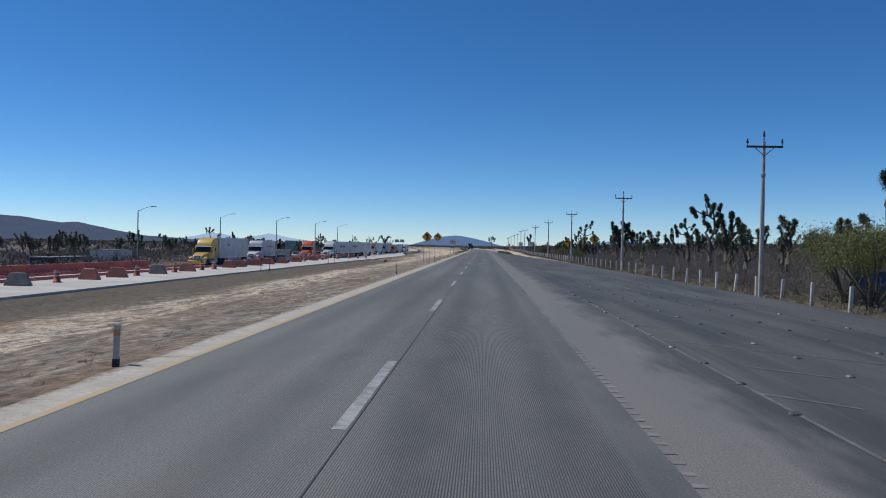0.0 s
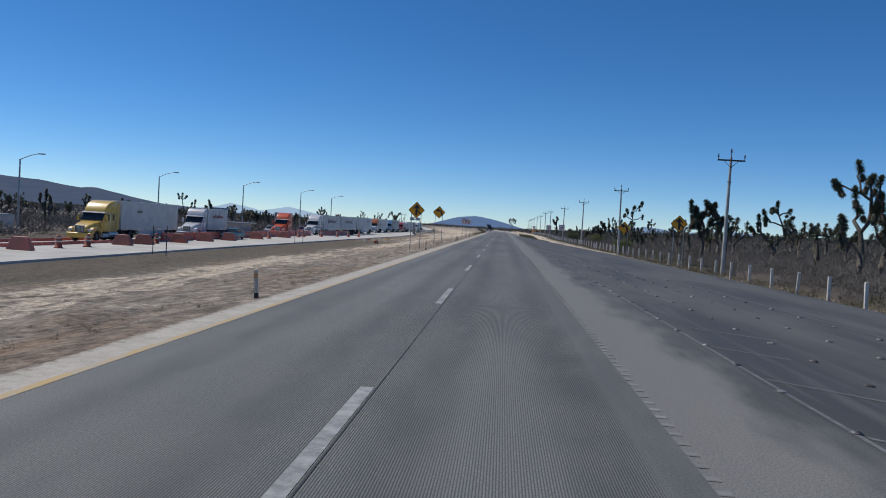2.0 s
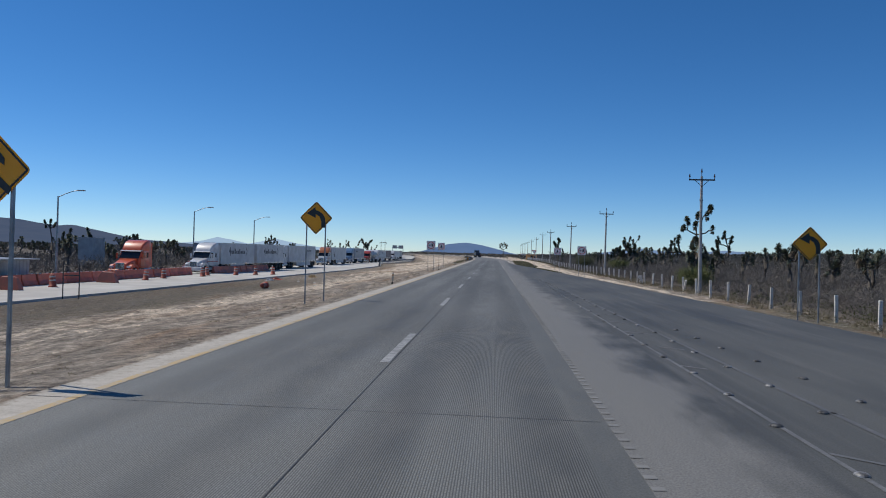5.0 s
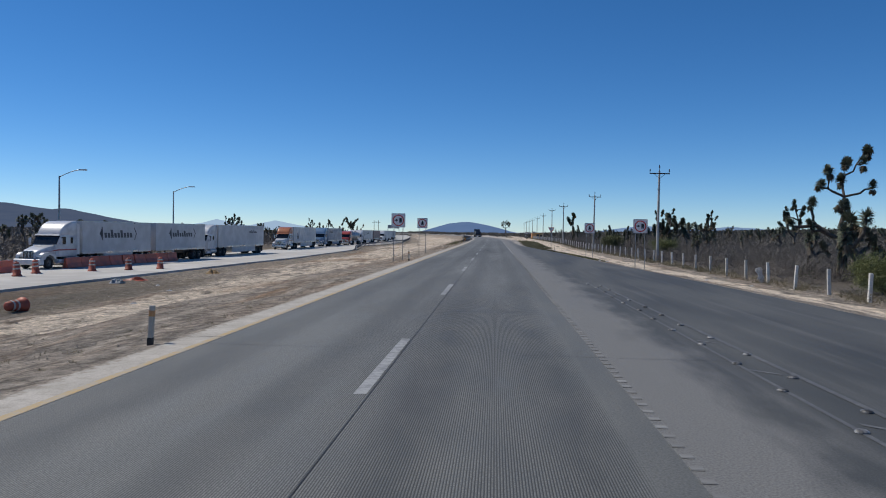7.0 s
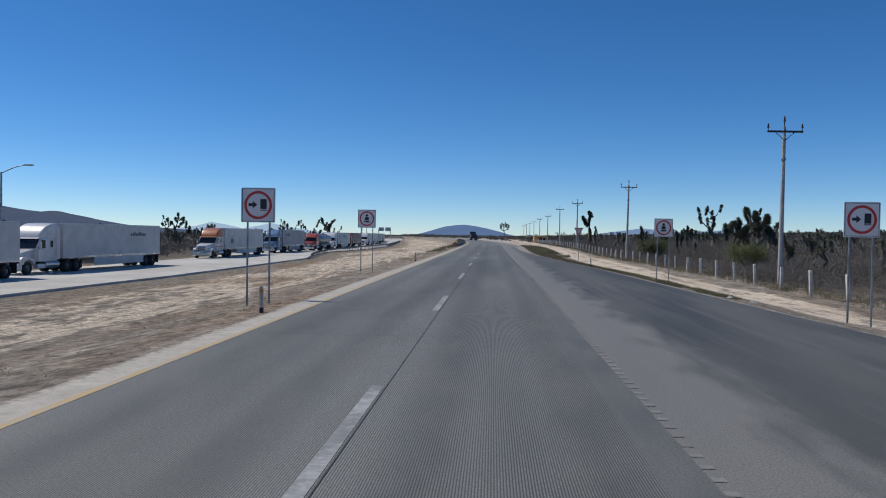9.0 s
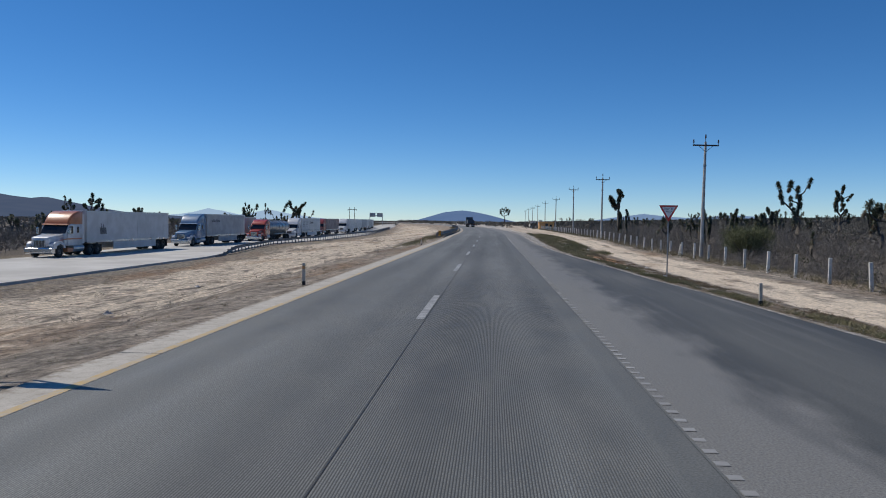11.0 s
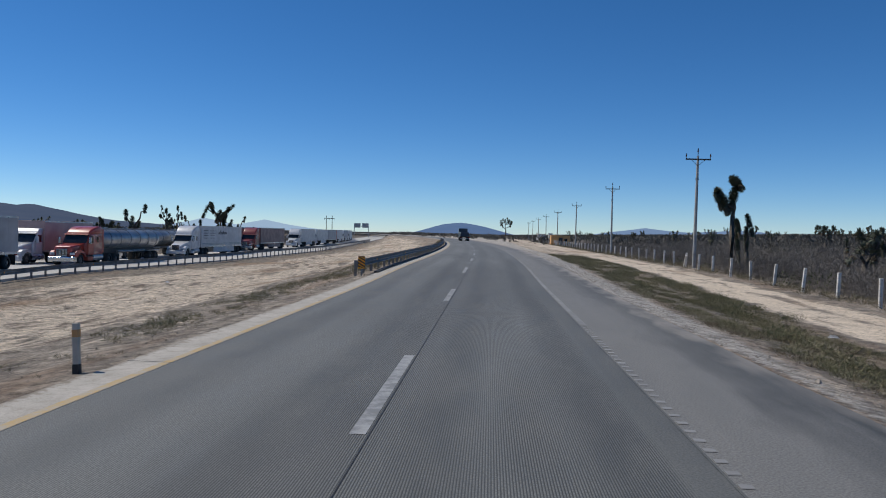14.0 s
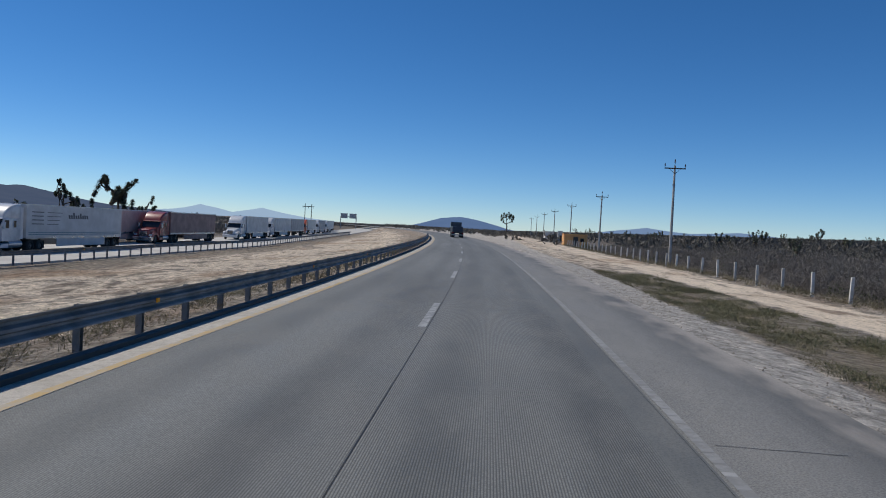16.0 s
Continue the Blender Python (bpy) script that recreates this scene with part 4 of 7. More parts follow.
def square_sign(x, y, centre, kind, label):
    base = land(x, y)
    t = tagged(empty("regulatory_sign", pose(x, y, base)), label, "road sign", "white square signs with red rings")
    c = centre - base
    r = 0.54
    board = part("board", plate(bmesh.new(), [(a, b + c) for a, b in rounded([(-r, -r), (r, -r), (r, r), (-r, r)], 0.05)], 0.0, 0.018), M_sign_white, t)
    bm = bmesh.new()
    for q in ((-r + .03, r - .03, r - .045, r - .03), (-r + .03, r - .03, -r + .03, -r + .045), (-r + .03, -r + .045, -r + .045, r - .045), (r - .045, r - .03, -r + .045, r - .045)):
        plate(bm, [(q[0], q[2] + c), (q[1], q[2] + c), (q[1], q[3] + c), (q[0], q[3] + c)], -0.005, 0.004)
    part("border", bm, M_sign_black, board)
    bm = bmesh.new()
    ring(bm, 0.36, 0.44, c, -0.007)
    part("ring", bm, M_sign_red, board, "red ring")
    bm = bmesh.new()
    if kind == "truck":
        plate(bm, [(0.07, c - 0.12), (0.27, c - 0.12), (0.27, c + 0.19), (0.07, c + 0.19)], -0.008, 0.006)
        plate(bm, [(0.07, c - 0.17), (0.27, c - 0.17), (0.27, c - 0.14), (0.07, c - 0.14)], -0.008, 0.006)
        plate(bm, [(-0.30, c - 0.035), (-0.17, c - 0.035), (-0.17, c - 0.11), (-0.03, c + 0.01), (-0.17, c + 0.13), (-0.17, c + 0.055), (-0.30, c + 0.055)], -0.008, 0.006)
    else:
        plate(bm, [(0.075 * math.cos(k * math.pi / 6), c + 0.19 + 0.075 * math.sin(k * math.pi / 6)) for k in range(12)], -0.008, 0.006)
        plate(bm, [(-0.13, c - 0.10), (0.13, c - 0.10), (0.10, c + 0.10), (-0.10, c + 0.10)], -0.008, 0.006)
        plate(bm, [(-0.16, c - 0.22), (0.16, c - 0.22), (0.16, c - 0.14), (-0.16, c - 0.14)], -0.008, 0.006)
    part("symbol", bm, M_sign_black, board, "black symbol")
    sign_posts(t, (-0.34, 0.36), c + 0.4, 0)
    return t


square_sign(-7.33, 175.7, 2.9, "truck", "white square sign, red ring, black arrow and truck")
square_sign(-7.55, 197.0, 2.96, "belt", "white square sign, red ring, black plain symbol")
square_sign(11.22, 176.5, 2.72, "truck", "white square sign, red ring, black arrow and truck")
square_sign(10.05, 197.6, 2.68, "belt", "white square sign, red ring, black plain symbol")


def words(name, lines, size, z, step, y, material, parent, label):
    """Raised lettering facing -y, centred, one line under the other."""
    cu = bpy.data.curves.new(name, "FONT")
    cu.body = "\n".join(lines)
    cu.size = size
    cu.align_x = "CENTER"
    cu.space_line = step / size
    cu.extrude = 0.0012
    tmp = new(name, cu)
    me = bpy.data.meshes.new_from_object(tmp)
    bpy.data.objects.remove(tmp)
    bpy.data.curves.remove(cu)
    me.materials.clear()
    me.materials.append(material)
    me.transform(pose(0, y, z, 90, 0, 0))
    ob = new(name, me)
    ob.parent = parent
    ob["label"] = label
    return ob


def yield_sign(x, y):
    base = land(x, y)
    t = tagged(empty("yield_sign", pose(x, y, base)), "white triangular yield sign with a red border on one post", "road sign")
    top = 2.9 - base
    bot = 2.15 - base
    board = part("board", plate(bmesh.new(), rounded([(0, bot), (0.43, top), (-0.43, top)], 0.05), 0.0, 0.016), M_sign_red, t)
    part("face", plate(bmesh.new(), [(0, bot + 0.17), (0.305, top - 0.08), (-0.305, top - 0.08)], -0.006, 0.005), M_sign_white, board)
    for k, line in enumerate(("CEDA EL", "PASO")):
        words("lettering", (line,), 0.11, top - 0.20 - 0.125 * k, 0.11, -0.0075, M_sign_black, board, "black words")
    part("post", box_bm(-0.024, 0.024, 0.018, 0.06, -0.3, top - 0.05, bevel=0.005), M_galv, t)


yield_sign(7.87, 221.7)


def marker_post(x, y, h, tip):
    t = tagged(empty("marker_post", pose(x, y, land(x, y), random.Random(y).uniform(-3, 3), random.Random(y + 1).uniform(-4, 4), 0)), "short pale concrete marker post with a dark foot", "marker post", "roadside marker posts")
    part("shaft", box_bm(-0.042, 0.042, -0.042, 0.042, 0.12, h, bevel=0.015), M_marker, t)
    part("foot", box_bm(-0.046, 0.046, -0.046, 0.046, -0.2, 0.14, bevel=0.01), M_seam, t)
    if tip:
        part("reflector", box_bm(-0.044, 0.044, -0.044, 0.044, h - 0.2, h - 0.09, bevel=0.006), M_band_orange, t, "faded orange band")


for y in (11.97, 52.1, 93.2, 131.8, 172.1, 211.0, 250.8):
    marker_post(-6.05, y, 0.72, True)
marker_post(12.75, 91.7, 0.62, False)
marker_post(7.25, 208.3, 0.62, False)


# ---- guardrails ----
def guardrail(name, path, post_gap, label, side):
    """A W-profile beam along a list of (x, y, ground z), on steel posts."""
    t = tagged(empty(name), label, "guardrail")
    prof = [(0.0, 0.42), (-0.01, 0.45), (-0.085, 0.49), (-0.085, 0.53), (-0.02, 0.565), (-0.02, 0.605), (-0.085, 0.64), (-0.085, 0.68), (-0.01, 0.72), (0.0, 0.75)]
    prof = [(side * a, b) for a, b in prof]
    back = [(a + side * 0.008, b) for a, b in prof]
    verts, faces = [], []
    ring_ = prof + back[::-1]
    n = len(ring_)
    for i, (x, y, z) in enumerate(path):
        a, b = path[max(0, i - 1)], path[min(len(path) - 1, i + 1)]
        d = Vector((b[0] - a[0], b[1] - a[1], 0)).normalized()
        r = Vector((d.y, -d.x, 0))
        for u, h in ring_:
            q = r * (-u) + Vector((x, y, z + h))
            verts.append(tuple(q))
    for i in range(len(path) - 1):
        for k in range(n):
            faces.append((i * n + k, i * n + (k + 1) % n, (i + 1) * n + (k + 1) % n, (i + 1) * n + k))
    beam = new("beam", from_arrays("beam", verts, faces, [M_rail]))
    beam.parent = t
    bm = bmesh.new()
    box(bm, -0.055, 0.055, -0.05, -0.042, -0.7, 0.70)
    box(bm, -0.055, 0.055, 0.042, 0.05, -0.7, 0.70)
    box(bm, -0.006, 0.006, -0.042, 0.042, -0.7, 0.70)
    o = link("post", bm, M_rail)
    mesh = o.data
    bpy.data.objects.remove(o)
    bm = box_bm(-0.06, 0.06, -0.07, 0.07, 0.44, 0.70, bevel=0.01)
    o = link("spacer", bm, M_rail)
    mesh2 = o.data
    bpy.data.objects.remove(o)
    o = link("reflector", box_bm(-0.012, 0.012, -0.05, 0.05, 0.55, 0.63), M_sign_yellow)
    mesh3 = o.data
    bpy.data.objects.remove(o)
    acc = 0.0
    count = 0
    for a, b in zip(path[:-1], path[1:]):
        d = math.dist(a[:2], b[:2])
        while acc < d:
            f = acc / d
            x, y, z = (a[k] + (b[k] - a[k]) * f for k in range(3))
            yaw = math.degrees(math.atan2(-(b[0] - a[0]), b[1] - a[1]))
            m = pose(x, y, z, 0, 0, yaw)
            piece("post", mesh, t, m @ pose(side * 0.27, 0, 0))
            piece("spacer", mesh2, t, m @ pose(side * 0.152, 0, 0))
            count += 1
            if count % 6 == 3:
                piece("reflector", mesh3, t, m @ pose(side * -0.04, 0, 0))
            acc += post_gap
        acc -= d
    return t


near_path = [(-6.0 + bend(y) - 0.25 * (1 - soft(274.6, 284, y)), y, land(-6.3 + bend(y), y) + 0.02) for y in np.arange(275.0, 430, 1.9)]
guardrail("guardrail", near_path, 1.95, "grey steel guardrail on steel posts beside the bend", -1)
far_path = [(oppo_edge(y) + 0.5, y, -1.62 - 0.62 * (1 - soft(256, 266, y))) for y in np.arange(256.0, 520, 3.0)]
guardrail("guardrail", far_path, 2.05, "grey steel guardrail along the opposite carriageway", -1)
kerb = tagged(ribbon("kerb", lambda y: -5.84 + bend(y), lambda y: -5.66 + bend(y), 276.2, 430, 1.5, 2, 0.075, M_kerb, thick=0.3), "low black bitumen kerb below the guardrail", "kerb", kind="structure")


def object_marker(x, y):
    base = land(x, y)
    t = tagged(empty("object_marker", pose(x, y, base)), "yellow board with black diagonal stripes at a guardrail end", "road sign")
    c = 0.62 - base
    board = part("board", plate(bmesh.new(), [(-0.16, c - 0.29), (0.16, c - 0.29), (0.16, c + 0.29), (-0.16, c + 0.29)], 0, 0.012), M_sign_yellow, t)
    for k in range(5):
        z = c - 0.33 + 0.145 * k
        poly = [(-0.16, z + 0.13), (0.16, z - 0.05), (0.16, z + 0.025), (-0.16, z + 0.205)]
        poly = [(a, min(max(b, c - 0.288), c + 0.288)) for a, b in poly]
        part("stripe", plate(bmesh.new(), poly, -0.004, 0.003), M_sign_black, board, "black stripe")
    part("post", box_bm(-0.025, 0.025, 0.012, 0.05, -0.3, c + 0.2), M_galv, t)


object_marker(-6.15, 274.5)


# ---- vehicles ----
def wheel_meshes(r, w):
    prof = [(r * 0.56, -w / 2), (r * 0.86, -w / 2), (r * 0.97, -w * 0.42), (r, -w * 0.3), (r, w * 0.3), (r * 0.97, w * 0.42), (r * 0.86, w / 2), (r * 0.56, w / 2)]
    n = 20
    bm = bmesh.new()
    rings = [[bm.verts.new((u, a * math.cos(2 * math.pi * k / n), a * math.sin(2 * math.pi * k / n))) for k in range(n)] for a, u in prof]
    for p, q in zip(rings[:-1], rings[1:]):
        for k in range(n):
            bm.faces.new((p[k], p[(k + 1) % n], q[(k + 1) % n], q[k]))
    tyre = link("tyre", bm, M_black, smooth=True)
    bm = bmesh.new()
    tube(bm, (-w * 0.3, 0, 0), (w * 0.36, 0, 0), r * 0.57, r * 0.52, 16)
    tube(bm, (w * 0.3, 0, 0), (w * 0.5, 0, 0), r * 0.24, r * 0.2, 10)
    for k in range(8):
        a = 2 * math.pi * k / 8
        tube(bm, (w * 0.34, r * 0.38 * math.cos(a), r * 0.38 * math.sin(a)), (w * 0.40, r * 0.38 * math.cos(a), r * 0.38 * math.sin(a)), r * 0.05, n=6)
    rim = link("rim", bm, M_rim)
    out = tyre.data, rim.data
    bpy.data.objects.remove(tyre)
    bpy.data.objects.remove(rim)
    return out


TYRE, RIM = wheel_meshes(0.51, 0.30)
TYRE_D, RIM_D = wheel_meshes(0.51, 0.58)
TYRE_C, RIM_C = wheel_meshes(0.32, 0.20)


def wheel(t, x, y, r=0.51, kind="s"):
    ty, ri = {"s": (TYRE, RIM), "d": (TYRE_D, RIM_D), "c": (TYRE_C, RIM_C)}[kind]
    m = pose(x, y, r, 0, 0, 0 if x > 0 else 180)
    w = new("wheel", ty)
    w.parent = t
    w.matrix_basis = m
    q = new("rim", ri)
    q.parent = w


def loft(sections, r):
    """A skin over rounded upright sections (y, half width, bottom, top)."""
    bm = bmesh.new()
    rings = []
    for y, w, z0, z1 in sections:
        q = min(r, 0.45 * (z1 - z0), 0.45 * w)
        rings.append([bm.verts.new((x, y, z)) for x, z in rounded([(-w, z0), (w, z0), (w, z1), (-w, z1)], q, 4)])
    n = len(rings[0])
    for a, b in zip(rings[:-1], rings[1:]):
        for k in range(n):
            bm.faces.new((a[k], a[(k + 1) % n], b[(k + 1) % n], b[k]))
    bm.faces.new(rings[0])
    bm.faces.new(rings[-1][::-1])
    return bm


def tractor(m, body, label, sleeper=True, roof=4.0, chassis=8.1, stripe=None, nose="slope", lower=None, cap=None):
    """A long-nosed tractor, its bumper at the origin, its nose to -y."""
    t = tagged(empty("semi_truck", m), label, "truck", "lorries waiting on the opposite road")
    back = 4.7 if sleeper else 3.4
    part("bumper", prism_bm([(0.0, 0.42), (0.0, 0.80), (0.10, 0.86), (0.55, 0.86), (0.55, 0.36), (0.12, 0.34)], -1.2, 1.2, bevel=0.05), M_chrome if nose == "square" else body, t)
    if nose == "square":
        hood = [(0.30, 0.74, 0.86, 1.66), (0.42, 0.80, 0.86, 1.76), (1.2, 0.88, 0.9, 1.86), (2.25, 0.96, 0.95, 1.98)]
    else:
        hood = [(0.22, 0.52, 0.84, 1.22), (0.34, 0.68, 0.84, 1.42), (0.7, 0.78, 0.86, 1.60), (1.4, 0.88, 0.9, 1.79), (2.3, 1.0, 0.95, 2.0)]
    part("hood", loft(hood, 0.16), body, t, smooth=True)
    part("grille", box_bm(-0.48, 0.48, 0.17, 0.30, 0.86, 1.52, bevel=0.03), M_chrome, t, "chrome grille")
    bm = bmesh.new()
    for k in range(7):
        box(bm, -0.42 + 0.13 * k, -0.36 + 0.13 * k, 0.155, 0.172, 0.92, 1.46)
    part("grille_bar", bm, M_dark_steel, t)
    for s in (-1, 1):
        fp = [(0.28, 0.80), (0.32, 1.18), (0.62, 1.36), (1.35, 1.40), (1.95, 1.16), (2.05, 0.80), (1.86, 0.78), (1.68, 1.04), (1.25, 1.15), (0.85, 1.04), (0.68, 0.78)]
        part("fender", prism_bm(fp, *((0.86, 1.22) if s > 0 else (-1.22, -0.86)), bevel=0.03), body, t)
        part("headlight", box_bm(*((0.72, 1.14) if s > 0 else (-1.14, -0.72)), 0.22, 0.36, 0.98, 1.20, bevel=0.04), M_lamp_glass, t)
        x = s * 1.19
        part("door", box_bm(*sorted((s * 1.2, s * 1.225)), 2.35, 3.28, 1.0, 1.98, bevel=0.01), body, t)
        part("side_window", prism_bm([(2.42, 2.02), (3.22, 2.02), (3.22, 2.66), (2.72, 2.66)], *sorted((s * 1.2, s * 1.222))), M_glass, t)
        if sleeper:
            part("sleeper_window", box_bm(*sorted((s * 1.2, s * 1.222)), 3.85, 4.15, 2.08, 2.62, bevel=0.005), M_glass, t)
        part("fuel_tank", tube_bm((s * 0.92, back - 1.4, 0.72), (s * 0.92, back + 0.3, 0.72), 0.31, n=14), M_alu, t)
        part("step", box_bm(*sorted((s * 0.75, s * 1.18)), 2.35, back - 1.4, 0.42, 0.78, bevel=0.04), lower or body, t)
        mir = part("mirror", box_bm(*sorted((s * 1.34, s * 1.56)), 2.22, 2.34, 1.95, 2.55, bevel=0.04), body if nose == "slope" else M_chrome, t)
        part("bracket", tube_bm((s * 1.15, 2.42, 2.1), (s * 1.40, 2.29, 2.1), 0.02, n=6), M_dark_steel, mir)
        if sleeper:
            part("fairing", box_bm(*sorted((s * 1.08, s * 1.16)), back, back + 0.45, 1.1, roof - 0.25, bevel=0.03), body, t)
            part("exhaust_stack", tube_bm((s * 1.02, back + 0.12, 1.0), (s * 1.02, back + 0.12, roof - 0.1), 0.08, n=10), M_chrome, t)
        part("mudflap", box_bm(*sorted((s * 0.6, s * 1.2)), chassis - 0.05, chassis - 0.03, 0.25, 0.95), M_black, t)
    top = 2.86 if roof > 3.3 else roof
    part("cab", loft([(2.16, 1.08, 0.95, 1.96), (2.45, 1.16, 0.95, 2.42), (2.7, 1.2, 0.95, 2.78), (2.95, 1.21, 0.95, top), (back, 1.21, 0.95, top)], 0.1), body, t, smooth=True)
    if roof > 3.3:
        up = roof - 2.8
        span = (max(back, 3.6) - 2.6) / 2.1
        curve = [(2.6 + dy * span, w, 2.74, 2.8 + f * up) for dy, w, f in ((0, 1.02, 0.02), (0.25, 1.1, 0.36), (0.55, 1.15, 0.62), (0.9, 1.19, 0.82), (1.35, 1.215, 0.95), (1.7, 1.22, 1.0), (2.1, 1.22, 1.0))]
        part("roof_fairing", loft(curve, 0.2), cap or body, t, "painted roof fairing" if cap else "", smooth=True)
    part("windshield", prism_bm([(2.14, 2.03), (2.57, 2.75), (2.66, 2.72), (2.24, 2.0)], -1.08, 1.08), M_glass, t, "dark windscreen")
    part("sun_visor", prism_bm([(2.42, 2.76), (2.50, 2.86), (2.85, 2.90), (2.80, 2.80)], -1.15, 1.15), lower or body, t)
    if stripe:
        for s in (-1, 1):
            part("stripe", prism_bm([(0.9, 1.44), (2.3, 1.62), (back - 0.1, 1.62), (back - 0.1, 1.5), (2.3, 1.5)], *sorted((s * 1.226, s * 1.232))), stripe, t)
    for s in (-1, 1):
        part("frame_rail", box_bm(*sorted((s * 0.36, s * 0.46)), 0.6, chassis, 0.72, 0.98), M_dark_steel, t)
    part("fifth_wheel", prism_bm([(chassis - 2.0, 1.0), (chassis - 2.0, 1.16), (chassis - 0.9, 1.16), (chassis - 0.6, 1.0)], -0.45, 0.45), M_dark_steel, t)
    for s in (-1, 1):
        wheel(t, s * 1.02, 1.25)
        for y in ((chassis - 1.95, chassis - 0.62) if chassis > 7 else (chassis - 0.9,)):
            wheel(t, s * 0.92, y, kind="d")
    return t


def logo_bars(t, x, y0, z0, w, h, material, slant=0.2):
    """A wordmark as a row of plain slanted bars between two brackets."""
    bm = bmesh.new()
    n = 9
    for k in range(n):
        a = y0 + w * k / n
        b = a + w / n * 0.72
        hh = h * (0.62, 0.6, 1.0, 0.58, 0.62, 0.95, 0.6, 0.64, 0.6)[k]
        prism(bm, [(a, z0), (b, z0), (b - slant * hh, z0 + hh), (a - slant * hh, z0 + hh)], x, x + 0.006)
    if w > 4:
        for s, q in ((-1, y0 - 0.35), (1, y0 + w + 0.2)):
            prism(bm, [(q, z0 - 0.25), (q + 0.12, z0 - 0.2), (q + s * 0.45, z0 + h * 0.5), (q, z0 + h + 0.25), (q - 0.1, z0 + h + 0.2), (q + s * 0.28, z0 + h * 0.5)], x, x + 0.006)
    part("logo", bm, material, t, "plain bars in place of a wordmark")


def trailer(m, skin, length, label, logo=None, skirt=True, doubles=False, height=4.05, axles=2):
    """A box trailer, its nose at the origin."""
    t = tagged(empty("semi_trailer", m), label, "trailer", "lorries waiting on the opposite road")
    L = length
    part("box", box_bm(-1.29, 1.29, 0, L, 1.18, height, bevel=0.035), skin, t)
    for s in (-1, 1):
        bm = bmesh.new()
        x0, x1 = sorted((s * 1.291, s * 1.305))
        box(bm, x0, x1, 0.02, L - 0.02, 1.14, 1.32)
        part("bottom_rail", bm, M_alu, t)
        part("top_rail", box_bm(x0, x1, 0.02, L - 0.02, height - 0.13, height - 0.02), M_alu, t)
        bm = bmesh.new()
        k = 1.2
        while k < L - 0.5:
            box(bm, *sorted((s * 1.288, s * 1.294)), k, k + 0.03, 1.32, height - 0.13)
            k += 1.22
        part("seam_batten", bm, skin, t)
        if skirt:
            part("side_skirt", box_bm(*sorted((s * 1.22, s * 1.25)), L * 0.28, L - 3.2, 0.42, 1.16), skin, t)
        part("mudflap", box_bm(*sorted((s * 0.6, s * 1.22)), L - 0.25, L - 0.23, 0.3, 1.1), M_black, t)
        part("tail_light", box_bm(*sorted((s * 0.95, s * 1.2)), L, L + 0.02, 1.02, 1.12), M_tail, t)
        part("landing_leg", box_bm(*sorted((s * 0.75, s * 0.9)), 2.5, 2.65, 0.35, 1.2), M_dark_steel, t)
        for k in range(axles):
            wheel(t, s * 0.92, L - 1.2 - 1.28 * k, kind="d")
    part("bogie", box_bm(-0.5, 0.5, L - 3.6, L - 0.4, 0.75, 1.15), M_dark_steel, t)
    for s in (-1, 1):
        part("rear_door", box_bm(*sorted((s * 0.02, s * 1.22)), L, L + 0.03, 1.3, height - 0.12, bevel=0.01), skin, t)
    if "ribbed" in label:
        for r in range(4):
            part("lettering", box_bm(1.306, 1.311, 0.7, 2.4, 2.35 + 0.34 * r, 2.43 + 0.34 * r), M_logo, t, "dark bar of lettering")
            part("lettering", box_bm(1.306, 1.311, 2.9, 4.6 + 0.2 * r, 2.35 + 0.34 * r, 2.40 + 0.34 * r), M_logo, t, "dark bar of lettering")
        for z in (1.45, 1.62):
            part("stripe", box_bm(1.306, 1.311, 0.3, L - 0.3, z, z + 0.05), P_teal, t, "thin teal stripe")
    if logo:
        y0, z0, w, h, mat = logo
        logo_bars(t, 1.306, y0, z0, w, h, mat)
    return t


